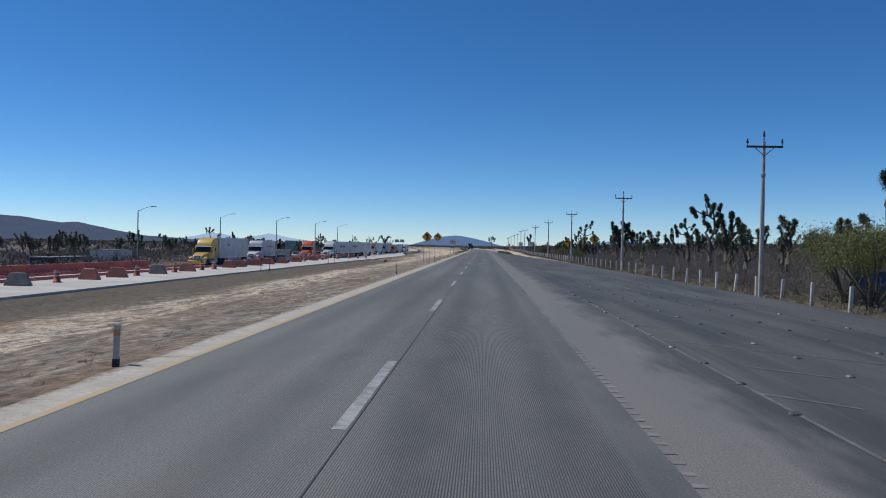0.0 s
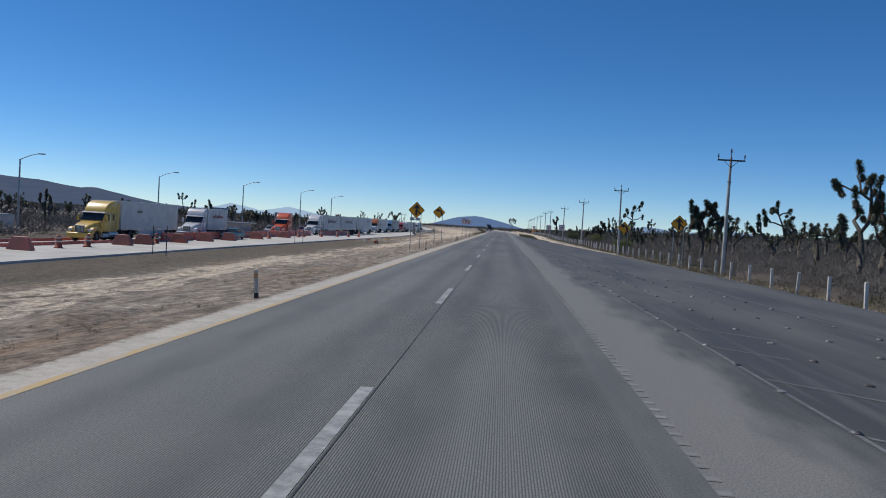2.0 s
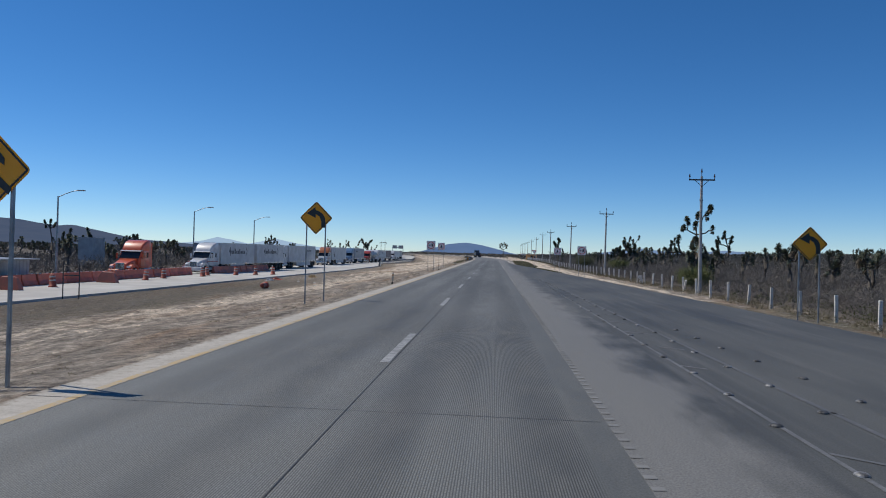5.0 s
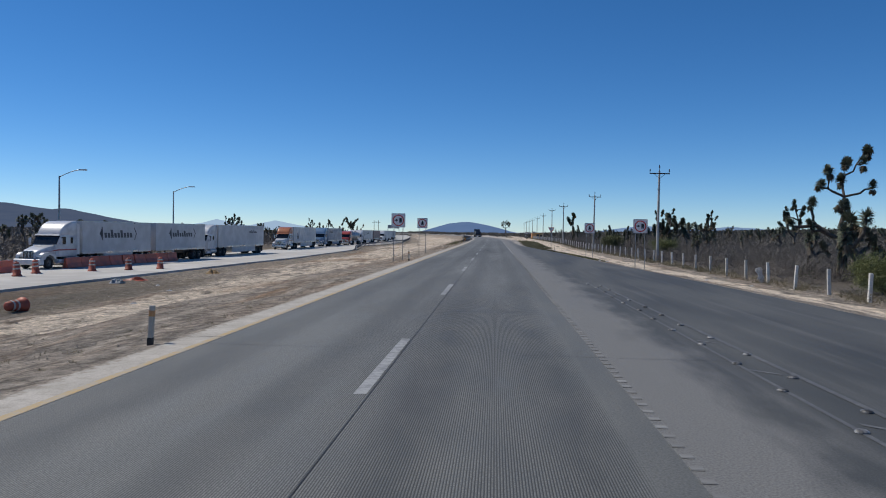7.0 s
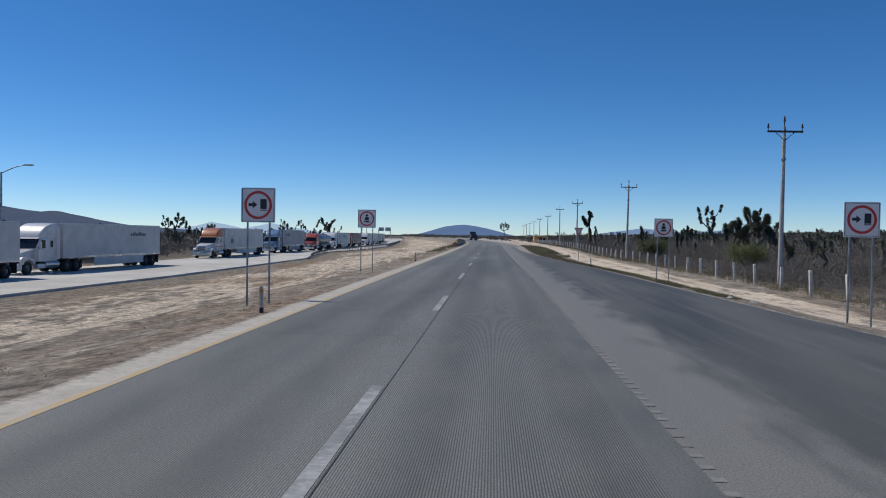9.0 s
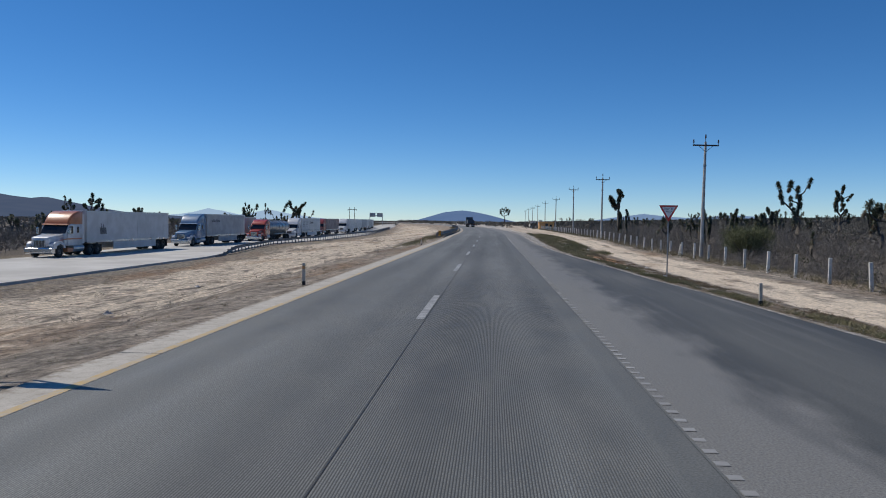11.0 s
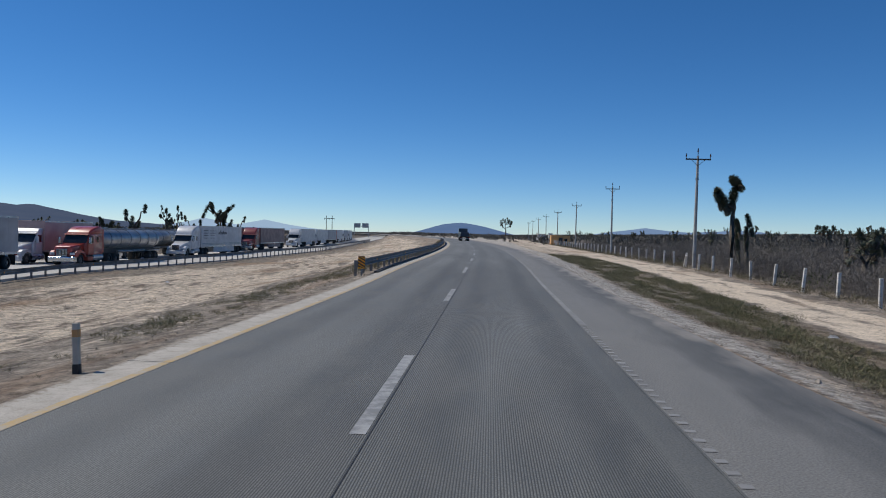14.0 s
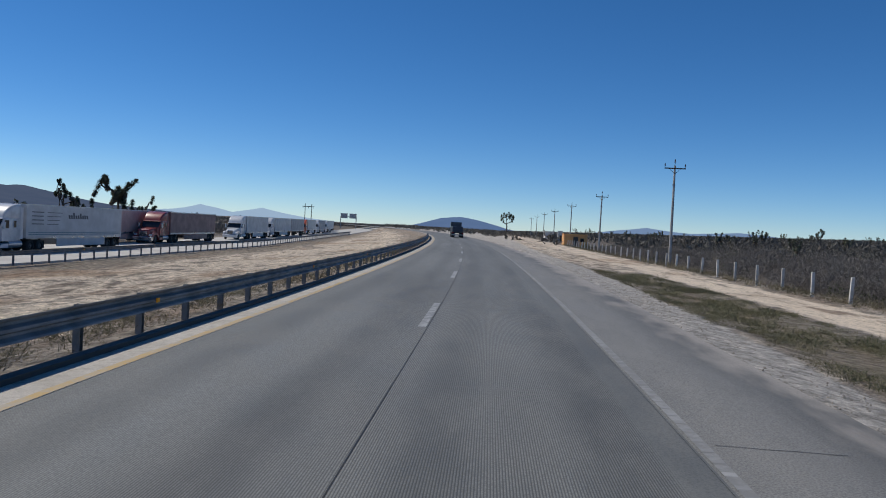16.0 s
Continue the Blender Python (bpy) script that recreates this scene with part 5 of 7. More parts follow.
def tank_trailer(m, length, label):
    t = tagged(empty("tank_trailer", m), label, "trailer", "lorries waiting on the opposite road")
    n = 24
    prof = [(0.0, 0.02), (0.06, 0.55), (0.2, 0.85), (0.5, 1.0), (length - 0.5, 1.0), (length - 0.2, 0.85), (length - 0.06, 0.55), (length, 0.02)]
    bm = bmesh.new()
    rings = [[bm.verts.new((1.22 * a * math.cos(2 * math.pi * k / n), y, 2.35 + 0.98 * a * math.sin(2 * math.pi * k / n))) for k in range(n)] for y, a in prof]
    for p, q in zip(rings[:-1], rings[1:]):
        for k in range(n):
            bm.faces.new((p[k], p[(k + 1) % n], q[(k + 1) % n], q[k]))
    bm.faces.new(rings[0])
    bm.faces.new(rings[-1])
    part("tank", bm, M_tank, t, smooth=True)
    for y in np.linspace(1.0, length - 1.0, 6):
        bm = bmesh.new()
        for k in range(n):
            a, b = 2 * math.pi * k / n, 2 * math.pi * (k + 1) / n
            vs = [bm.verts.new((r * 1.22 * math.cos(c), yy, 2.35 + r * 0.98 * math.sin(c))) for c in (a, b) for r, yy in ((1.005, y), (1.035, y), (1.035, y + 0.07), (1.005, y + 0.07))]
            bm.faces.new((vs[1], vs[5], vs[6], vs[2]))
            bm.faces.new((vs[0], vs[4], vs[5], vs[1]))
            bm.faces.new((vs[3], vs[2], vs[6], vs[7]))
        part("hoop", bm, M_galv, t)
    part("walkway", box_bm(-0.3, 0.3, 1.0, length - 1.0, 3.33, 3.40), M_galv, t)
    for y in np.linspace(2, length - 2, 3):
        part("hatch", tube_bm((0, y, 3.3), (0, y, 3.52), 0.26, n=12), M_galv, t)
    part("subframe", box_bm(-0.5, 0.5, 0.3, length - 0.3, 0.95, 1.45), M_dark_steel, t)
    for s in (-1, 1):
        part("fender", box_bm(*sorted((s * 0.6, s * 1.22)), length - 3.4, length - 0.4, 1.08, 1.14, bevel=0.01), M_galv, t)
        part("hose_tube", tube_bm((s * 1.0, 2.5, 1.15), (s * 1.0, length - 3.6, 1.15), 0.1, n=8), M_galv, t)
        for k in range(2):
            wheel(t, s * 0.92, length - 1.2 - 1.3 * k, kind="d")
    return t


def rig(x, y, yaw, body, skin, cab_label, box_label, length=16.0, logo=None, second=None, **k):
    """A tractor at (x, y) nose towards -y, with its trailer or trailers."""
    m = pose(x, y, oppo_z(y + 8), 0, 0, yaw)
    tractor(m, body, cab_label, **k)
    off = 5.35
    trailer(m @ pose(0, off, 0), skin, length, box_label, logo)
    if second:
        L2, skin2, label2, logo2 = second
        trailer(m @ pose(0, off + length + 1.0, 0), skin2, L2, label2, logo2, skirt=False)


rig(-39.5, 100.3, 0, P_yellow, P_trailer, "yellow long-nosed truck tractor with a roof fairing", "white box trailer behind a yellow tractor", 12.9, (3.2, 2.9, 1.1, 0.35, M_logo), lower=P_white)
m = pose(-39.2, 123.2, -1.5)
tractor(m, P_white, "white short-cab delivery truck tractor with a roof fairing", sleeper=False, roof=3.75, chassis=6.0)
trailer(m @ pose(0, 3.6, -0.05), P_trailer, 6.8, "white delivery box body with a red wordmark", (1.7, 2.7, 3.6, 0.5, M_logo_red), skirt=False, height=3.9, axles=1)
tractor(pose(-39.2, 160.5, -1.5), P_orange, "orange truck tractor without a trailer", lower=P_white)
rig(-37.9, 176.6, -5, P_white, P_trailer, "white long-nosed truck tractor with a dark red stripe", "white box trailer with a dark wordmark", 11.0, (3.2, 2.55, 4.6, 0.75, M_logo), (10.8, P_trailer, "white second box trailer with a dark wordmark", (3.4, 2.6, 4.4, 0.7, M_logo)), stripe=M_logo_red)
rig(-36.9, 206.6, -3, P_white, P_trailer, "white aerodynamic long-nosed truck tractor", "white box trailer with dark bars near its tail", 16.0, (10.4, 3.0, 2.8, 0.42, M_logo))
rig(-37.9, 247.2, 0.5, P_white, P_trailer, "white long-nosed truck tractor with an orange roof", "white box trailer behind an orange-roofed tractor", 17.3, (2.3, 1.9, 1.2, 1.0, M_logo), nose="square", lower=P_rust, stripe=P_rust, cap=P_rust)
rig(-38.1, 276.0, 0, P_blue, P_trailer_grey, "dark blue truck tractor with a white roof fairing", "grey box trailer with a small dark emblem", 14.6, (1.6, 3.0, 3.0, 0.4, M_logo), nose="square")
m = pose(-42.3, 302.5, oppo_z(302.5 + 8))
tractor(m, P_white, "white short-cab lorry tractor in the far lane", sleeper=False, roof=3.25, chassis=6.0)
trailer(m @ pose(0, 3.6, -0.05), P_trailer_pink, 8.2, "sun-faded reddish box body in the far lane", None, skirt=False, height=4.0, axles=1)
m = pose(-38.0, 303.6, oppo_z(303.6 + 8), 0, 0, 0)
tractor(m, P_red, "red long-nosed truck tractor pulling a tank", nose="square", roof=3.55)
tank_trailer(m @ pose(0, 5.5, 0), 11.8, "shiny aluminium tank trailer behind a red tractor")
m = pose(-43.2, 322.0, oppo_z(322.0 + 8), 0, 0, 1)
tractor(m, P_maroon, "maroon low-roofed truck tractor in the far lane", nose="square", roof=3.05)
tank_trailer(m @ pose(0, 5.5, 0), 14.0, "shiny aluminium tank trailer in the far lane")
rig(-40.2, 332.4, 0, P_white, P_trailer, "white aerodynamic long-nosed truck tractor", "pale box trailer with ribbed sides and dark bars", 16.0, (6.2, 2.9, 3.4, 0.55, M_logo))
rig(-45.8, 354.0, 1, P_white, P_trailer_pink, "white truck tractor in the far lane", "faded red box trailer in the far lane", 15.0, None)
rig(-42.8, 366.6, 1, P_maroon, P_trailer_dark, "maroon long-nosed truck tractor with chrome grille", "dark maroon box trailer with seamed sides", 16.5, None, nose="square")
rig(-43.4, 399.0, 2, P_white, P_trailer, "white truck tractor in the far queue", "white box trailer in the far queue", 14.0, None)
rig(-45.6, 424.0, 3, P_white, P_trailer, "white truck tractor with a roof fairing in the far queue", "white box trailer in the far queue", 15.0, None, (14.0, P_trailer_grey, "grey second box trailer in the far queue", None))
rig(-50.0, 470.0, 5, P_orange, P_trailer, "orange truck tractor in the far queue", "white box trailer in the far queue", 15.0, None, nose="square")
rig(-52.6, 495.5, 6, P_white, P_trailer_grey, "white truck tractor in the far queue", "grey box trailer in the far queue", 15.0, None)
rig(-55.6, 521.0, 7, P_white, P_trailer, "white truck tractor in the far queue", "white box trailer in the far queue", 15.0, None)
rig(-61.0, 548.0, 8, P_blue, P_trailer, "dark blue truck tractor in the far queue", "white box trailer in the far queue", 15.0, None)
rig(-66.0, 575.0, 8, P_white, P_trailer, "white truck tractor in the far queue", "white box trailer in the far queue", 15.0, None)
rig(-71.5, 602.0, 9, P_maroon, P_trailer_grey, "maroon truck tractor in the far queue", "grey box trailer in the far queue", 15.0, None)


def tail_truck(m):
    """The lorry ahead in the same direction, seen from behind."""
    t = tagged(empty("flatbed_truck", m), "dark flatbed lorry seen from behind in the same lane", "truck")
    part("deck", box_bm(-1.25, 1.25, 0, 9.0, 1.05, 1.25, bevel=0.02), M_dark_steel, t)
    part("load", box_bm(-1.1, 1.1, 0.6, 7.5, 1.25, 2.3, bevel=0.08), P_dark, t)
    part("cab", prism_bm([(9.2, 0.9), (9.2, 3.3), (10.6, 3.4), (11.3, 2.2), (13.0, 1.9), (13.2, 0.8)], -1.2, 1.2, bevel=0.06), P_dark, t)
    part("bumper", box_bm(-1.2, 1.2, -0.05, 0.05, 0.5, 0.7), M_galv, t)
    for s in (-1, 1):
        part("tail_light", box_bm(*sorted((s * 0.85, s * 1.15)), -0.02, 0.0, 0.9, 1.04), M_tail, t)
        part("mudflap", box_bm(*sorted((s * 0.6, s * 1.22)), 0.2, 0.22, 0.25, 1.0), M_black, t)
        for y in (1.2, 2.5, 8.2, 12.0):
            wheel(t, s * 0.93, y, kind="d" if y < 9 else "s")


tail_truck(pose(0.1 + bend(432), 432, rise(432), 0, 0, 5))


def car(m, paint_, label):
    t = tagged(empty("car", m), label, "car")
    body = [(0.0, 0.45), (0.02, 0.66), (0.35, 0.80), (1.15, 0.93), (3.4, 0.98), (4.05, 0.92), (4.15, 0.6), (4.1, 0.35), (0.08, 0.28)]
    part("body", prism_bm(body, -0.86, 0.86, bevel=0.09), paint_, t)
    cab = [(1.0, 0.9), (1.7, 1.36), (2.1, 1.45), (3.1, 1.42), (3.75, 1.0), (3.75, 0.9)]
    part("roof", prism_bm(cab, -0.72, 0.72, bevel=0.07), paint_, t)
    part("windshield", prism_bm([(1.02, 0.96), (1.66, 1.37), (1.74, 1.35), (1.1, 0.93)], -0.66, 0.66), M_glass, t)
    for s in (-1, 1):
        part("side_window", prism_bm([(1.35, 0.99), (1.78, 1.33), (2.95, 1.35), (3.4, 1.0)], *sorted((s * 0.70, s * 0.735))), M_glass, t)
        part("headlight", box_bm(*sorted((s * 0.5, s * 0.8)), 0.0, 0.12, 0.58, 0.72, bevel=0.02), M_lamp_glass, t)
        part("mirror", box_bm(*sorted((s * 0.86, s * 1.0)), 1.2, 1.3, 0.98, 1.12, bevel=0.02), paint_, t)
        for y in (0.8, 3.35):
            wheel(t, s * 0.76, y, r=0.32, kind="c")
    return t


car(pose(-35.6, 127.5, -1.5, 0, 0, -2), P_teal, "teal hatchback car between orange barriers")
car(pose(-41.0, 182.5, -1.5, 0, 0, 3), P_wine, "dark wine-red small car by the barriers")
car(pose(-43.2, 168.0, -1.5, 0, 0, 2), P_silver, "silver car behind the orange barrier")


# ---- road works on the opposite side ----
def wide_barrier(x, y, yaw, material, label):
    t = tagged(empty("traffic_barrier", pose(x, y, -1.5, 0, 0, yaw)), label, "traffic barrier", "road works barriers")
    bm = bmesh.new()
    prof = [(-0.95, 0.0), (0.95, 0.0), (0.95, 0.12), (0.62, 0.9), (0.5, 0.97), (-0.5, 0.97), (-0.62, 0.9), (-0.95, 0.12)]
    q = [bm.verts.new((u, -0.28 + 0.14 * (v > 0.5), v)) for u, v in prof]
    r = [bm.verts.new((u, 0.28 - 0.14 * (v > 0.5), v)) for u, v in prof]
    bm.faces.new(q)
    bm.faces.new(r[::-1])
    for k in range(8):
        bm.faces.new((q[k], r[k], r[(k + 1) % 8], q[(k + 1) % 8]))
    bmesh.ops.recalc_face_normals(bm, faces=bm.faces)
    bmesh.ops.bevel(bm, geom=list(bm.edges), offset=0.03, segments=1, affect="EDGES")
    part("body", bm, material, t)
    bm = bmesh.new()
    for u in (-0.45, 0.15):
        box(bm, u, u + 0.3, -0.25, -0.16, 0.02, 0.12)
    part("fork_slot", bm, M_black, t)


def drum(x, y, z=-1.5, tilt=0.0):
    q = random.Random(int(x * 7 + y * 13))
    t = tagged(empty("traffic_drum", pose(x, y, z, tilt + q.uniform(-3, 3), q.uniform(-6, 6), 0)), "orange plastic traffic drum with pale bands", "traffic drum", "road works drums")
    prof = [(0.34, 0.0), (0.34, 0.08), (0.27, 0.10), (0.26, 0.4), (0.235, 0.42), (0.225, 0.7), (0.2, 0.72), (0.19, 0.95), (0.12, 1.0)]
    n = 16
    bm = bmesh.new()
    rings = [[bm.verts.new((a * math.cos(2 * math.pi * k / n), a * math.sin(2 * math.pi * k / n), h)) for k in range(n)] for a, h in prof]
    for p, q in zip(rings[:-1], rings[1:]):
        for k in range(n):
            bm.faces.new((p[k], p[(k + 1) % n], q[(k + 1) % n], q[k]))
    bm.faces.new(rings[0][::-1])
    bm.faces.new(rings[-1])
    part("body", bm, M_drum, t, smooth=True)
    for a, h in ((0.259, 0.48), (0.245, 0.76)):
        bm = bmesh.new()
        tube(bm, (0, 0, h), (0, 0, h + 0.11), a - 0.012, a - 0.022, 16, caps=False)
        part("band", bm, M_band, t, "pale reflective band")
    part("handle", box_bm(-0.08, 0.08, -0.02, 0.02, 0.98, 1.06, bevel=0.01), M_drum, t)


WB = "faded red plastic road works barrier on the concrete"
for k, (kind, y) in enumerate((("w", 53.0), ("d", 58.0), ("w", 63.0), ("w", 67.8), ("d", 71.9), ("w", 76.5), ("d", 81.0), ("w", 84.3), ("d", 89.1), ("d", 92.8), ("w", 98.9), ("w", 102.5), ("d", 105.5), ("w", 110.2), ("w", 117.8), ("w", 124.5), ("w", 135.8), ("d", 140.6), ("w", 149.5), ("d", 156.1), ("d", 160.9), ("d", 172.0))):
    x = -34.3 + 0.25 * math.sin(3.1 * k)
    if kind == "w":
        wide_barrier(x, y, 8 * math.sin(2.3 * k), M_barrier_grey if k in (5, 0) else M_barrier_red, "weathered grey-brown road works barrier on the concrete" if k in (5, 0) else WB)
    else:
        drum(x, y)
for x, y in ((-33.3, 168.6), (-32.0, 176.0), (-30.3, 178.6), (-28.8, 181.2)):
    drum(x, y, -1.5)
drum(-19.6, 148.6, land(-19.6, 148.6) + 0.22, 88)


def long_barrier(x0, y0, x1, y1, label):
    """A row of water-filled plastic barriers, hooked end to end, each its own thing."""
    d = math.hypot(x1 - x0, y1 - y0)
    n = int(d / 2.0)
    yaw = math.degrees(math.atan2(-(x1 - x0), y1 - y0))
    first = None
    for k in range(n):
        f = (k + 0.5) / n
        m = pose(x0 + (x1 - x0) * f, y0 + (y1 - y0) * f, -1.5, 0, 0, yaw + 3 * math.sin(5.1 * k))
        if first is None:
            first = tagged(empty("water_barrier", m), label, "traffic barrier", "orange water-filled barriers")
            bm = bmesh.new()
            prof = [(-0.28, 0), (0.28, 0), (0.28, 0.15), (0.14, 0.42), (0.1, 0.9), (-0.1, 0.9), (-0.14, 0.42), (-0.28, 0.15)]
            a = [bm.verts.new((u, -0.97, v)) for u, v in prof]
            b = [bm.verts.new((u, 0.97, v)) for u, v in prof]
            bm.faces.new(a[::-1])
            bm.faces.new(b)
            for q in range(8):
                bm.faces.new((a[q], b[q], b[(q + 1) % 8], a[(q + 1) % 8]))
            bmesh.ops.recalc_face_normals(bm, faces=bm.faces)
            bmesh.ops.bevel(bm, geom=list(bm.edges), offset=0.03, segments=1, affect="EDGES")
            part("body", bm, M_orange, first)
            for u in (-0.5, 0.5):
                part("cap", tube_bm((0, u, 0.88), (0, u, 0.96), 0.08, n=8), M_reflect, first)
        else:
            copy_thing(first, m)


OB = "orange water-filled plastic barrier in a row"
long_barrier(-36.95, 112, -36.6, 173, OB)
long_barrier(-36.2, 179.2, -34.6, 197.5, OB)
long_barrier(-45.0, 60, -43.5, 94, OB)


def kerb_rail(x0, y0, x1, y1):
    """A row of low red plastic lane dividers, each its own thing."""
    n = int((y1 - y0) / 2.6)
    first = None
    for k in range(n):
        f = (k + 0.5) / n
        m = pose(x0 + (x1 - x0) * f, y0 + (y1 - y0) * f, -1.5, 0, 0, 2.5 * math.sin(4.3 * k))
        if first is None:
            first = tagged(empty("lane_divider", m), "low faded red plastic lane divider on the concrete", "lane divider", "low red lane dividers")
            bm = bmesh.new()
            prof = [(-0.16, 0.0), (0.16, 0.0), (0.13, 0.16), (0.07, 0.26), (-0.07, 0.26), (-0.13, 0.16)]
            p = [bm.verts.new((u, -1.2, v)) for u, v in prof]
            q = [bm.verts.new((u, 1.2, v)) for u, v in prof]
            bm.faces.new(p[::-1])
            bm.faces.new(q)
            for i in range(6):
                bm.faces.new((p[i], q[i], q[(i + 1) % 6], p[(i + 1) % 6]))
            part("body", bm, M_orange, first)
            part("reflector", box_bm(-0.06, 0.06, -1.225, -1.2, 0.1, 0.2), M_band, first)
        else:
            copy_thing(first, m)


kerb_rail(-37.4, 44, -37.0, 112)
kerb_rail(-41.6, 44, -41.0, 112)


def cabin(x, y, w, d, h, z, wall, roof_over, label):
    t = tagged(empty("site_cabin", pose(x, y, z)), label, "site cabin")
    part("wall", box_bm(-w / 2, w / 2, 0, d, 0, h, bevel=0.02), wall, t)
    part("roof", box_bm(-w / 2 - roof_over, w / 2 + roof_over, -roof_over, d + roof_over, h, h + 0.1, bevel=0.02), M_galv, t)
    part("door", box_bm(w / 2, w / 2 + 0.03, d * 0.3, d * 0.3 + 0.85, 0.05, min(2.0, h - 0.1), bevel=0.01), M_pole, t)
    bm = bmesh.new()
    k = 0.3
    while k < d - 0.1:
        if not d * 0.3 - 0.1 < k < d * 0.3 + 0.95:
            box(bm, w / 2, w / 2 + 0.02, k, k + 0.05, 0.05, h - 0.03)
        k += 0.45
    part("rib", bm, wall, t)


cabin(-39.0, 138.0, 2.4, 5.2, 2.05, -1.5, M_booth, 0.55, "grey metal site cabin with an overhanging flat roof")
cabin(-56.5, 106.0, 2.5, 8.0, 2.1, -1.75, M_wall_white, 0.02, "white shipping container used on the road works")
cabin(-56.5, 91.5, 2.5, 10.5, 1.3, -1.75, M_dark_steel, 0.02, "low dark metal skip container on the road works")
cabin(-65.4, 200.0, 2.6, 3.5, 4.6, -1.75, M_booth, 0.02, "tall grey panelled tank house among the yuccas")
cabin(-65.0, 245.0, 2.6, 4.0, 4.4, -1.75, M_booth, 0.02, "tall grey panelled tank house among the yuccas")


def stake(x, y):
    t = tagged(empty("sign_stand", pose(x, y, land(x, y))), "pair of bare sign stakes at the road's edge", "sign posts", "bare stakes at the opposite road")
    for s in (-0.55, 0.55):
        part("stake", box_bm(s - 0.03, s + 0.03, -0.02, 0.02, -0.2, 2.3), M_dark_steel, t)
    part("rail", box_bm(-0.58, 0.58, 0.02, 0.05, 1.5, 1.56), M_dark_steel, t)


stake(-26.9, 90.5)
stake(-27.0, 131.0)


def gantry_sign(x, y):
    t = tagged(empty("gantry_sign", pose(x, y, -1.5)), "pair of dark overhead road sign panels on a steel gantry", "road sign")
    for s in (-4.2, 4.2):
        part("column", box_bm(s - 0.18, s + 0.18, -0.18, 0.18, 0, 6.6), M_galv, t)
    part("beam", box_bm(-4.2, 4.2, -0.12, 0.12, 6.3, 6.6), M_galv, t)
    for s in (-2.4, 2.4):
        part("panel", box_bm(s - 1.9, s + 1.9, -0.2, -0.14, 5.6, 8.2, bevel=0.02), M_booth, t)


gantry_sign(-76.0, 672)


def twin_pole(x, y, top):
    t = tagged(empty("twin_pole_pylon", pose(x, y, land(x, y))), "twin-pole timber power pylon with one long crossarm", "power pylon")
    h = top - land(x, y)
    for s in (-1.3, 1.3):
        part("pole", tube_bm((s, 0, -0.5), (s, 0, h), 0.17, 0.12, 8), M_trunk, t)
    part("crossarm", box_bm(-2.4, 2.4, -0.1, 0.1, h - 1.3, h - 1.05), M_dark_steel, t)
    for s in (-2.2, 0.0, 2.2):
        part("insulator", tube_bm((s, 0, h - 1.9), (s, 0, h - 1.3), 0.09, 0.06, 8), M_insul, t)


twin_pole(-72.4, 568.6, 8.6)


# ---- plants ----
def blades(rng, centre, axis, n, length, width, spread, droop):
    """n sharp leaves round an axis: vertices and triangles."""
    axis = axis / np.linalg.norm(axis)
    u = np.cross(axis, [0.3, 0.9, 0.2])
    u /= np.linalg.norm(u)
    v = np.cross(axis, u)
    verts, faces = [], []
    for k in range(n):
        az = rng.uniform(0, 2 * np.pi)
        el = rng.uniform(*spread)
        d = axis * np.cos(el) + (u * np.cos(az) + v * np.sin(az)) * np.sin(el)
        L = length * rng.uniform(0.7, 1.1)
        side = np.cross(d, axis + 0.01)
        side /= np.linalg.norm(side) + 1e-9
        b = centre + d * 0.05
        mid = b + d * L * 0.55
        tip = b + d * L - np.array([0, 0, droop * L])
        i = len(verts)
        verts += [b - side * width * 0.5, b + side * width * 0.5, mid + side * width * 0.6, mid - side * width * 0.6, tip]
        faces += [(i, i + 1, i + 2, i + 3), (i + 3, i + 2, i + 4)]
    return verts, faces


def limb(bm, pts, radii, n=7):
    """A bent tapered limb through pts."""
    rings = []
    for k, (p, r) in enumerate(zip(pts, radii)):
        a, b = Vector(pts[max(0, k - 1)]), Vector(pts[min(len(pts) - 1, k + 1)])
        d = (b - a).normalized()
        q = d.to_track_quat("Z", "Y").to_matrix()
        rings.append([bm.verts.new(Vector(p) + q @ Vector((r * math.cos(2 * math.pi * i / n), r * math.sin(2 * math.pi * i / n), 0))) for i in range(n)])
    for p, q in zip(rings[:-1], rings[1:]):
        for i in range(n):
            bm.faces.new((p[i], p[(i + 1) % n], q[(i + 1) % n], q[i]))
    bm.faces.new(rings[-1])


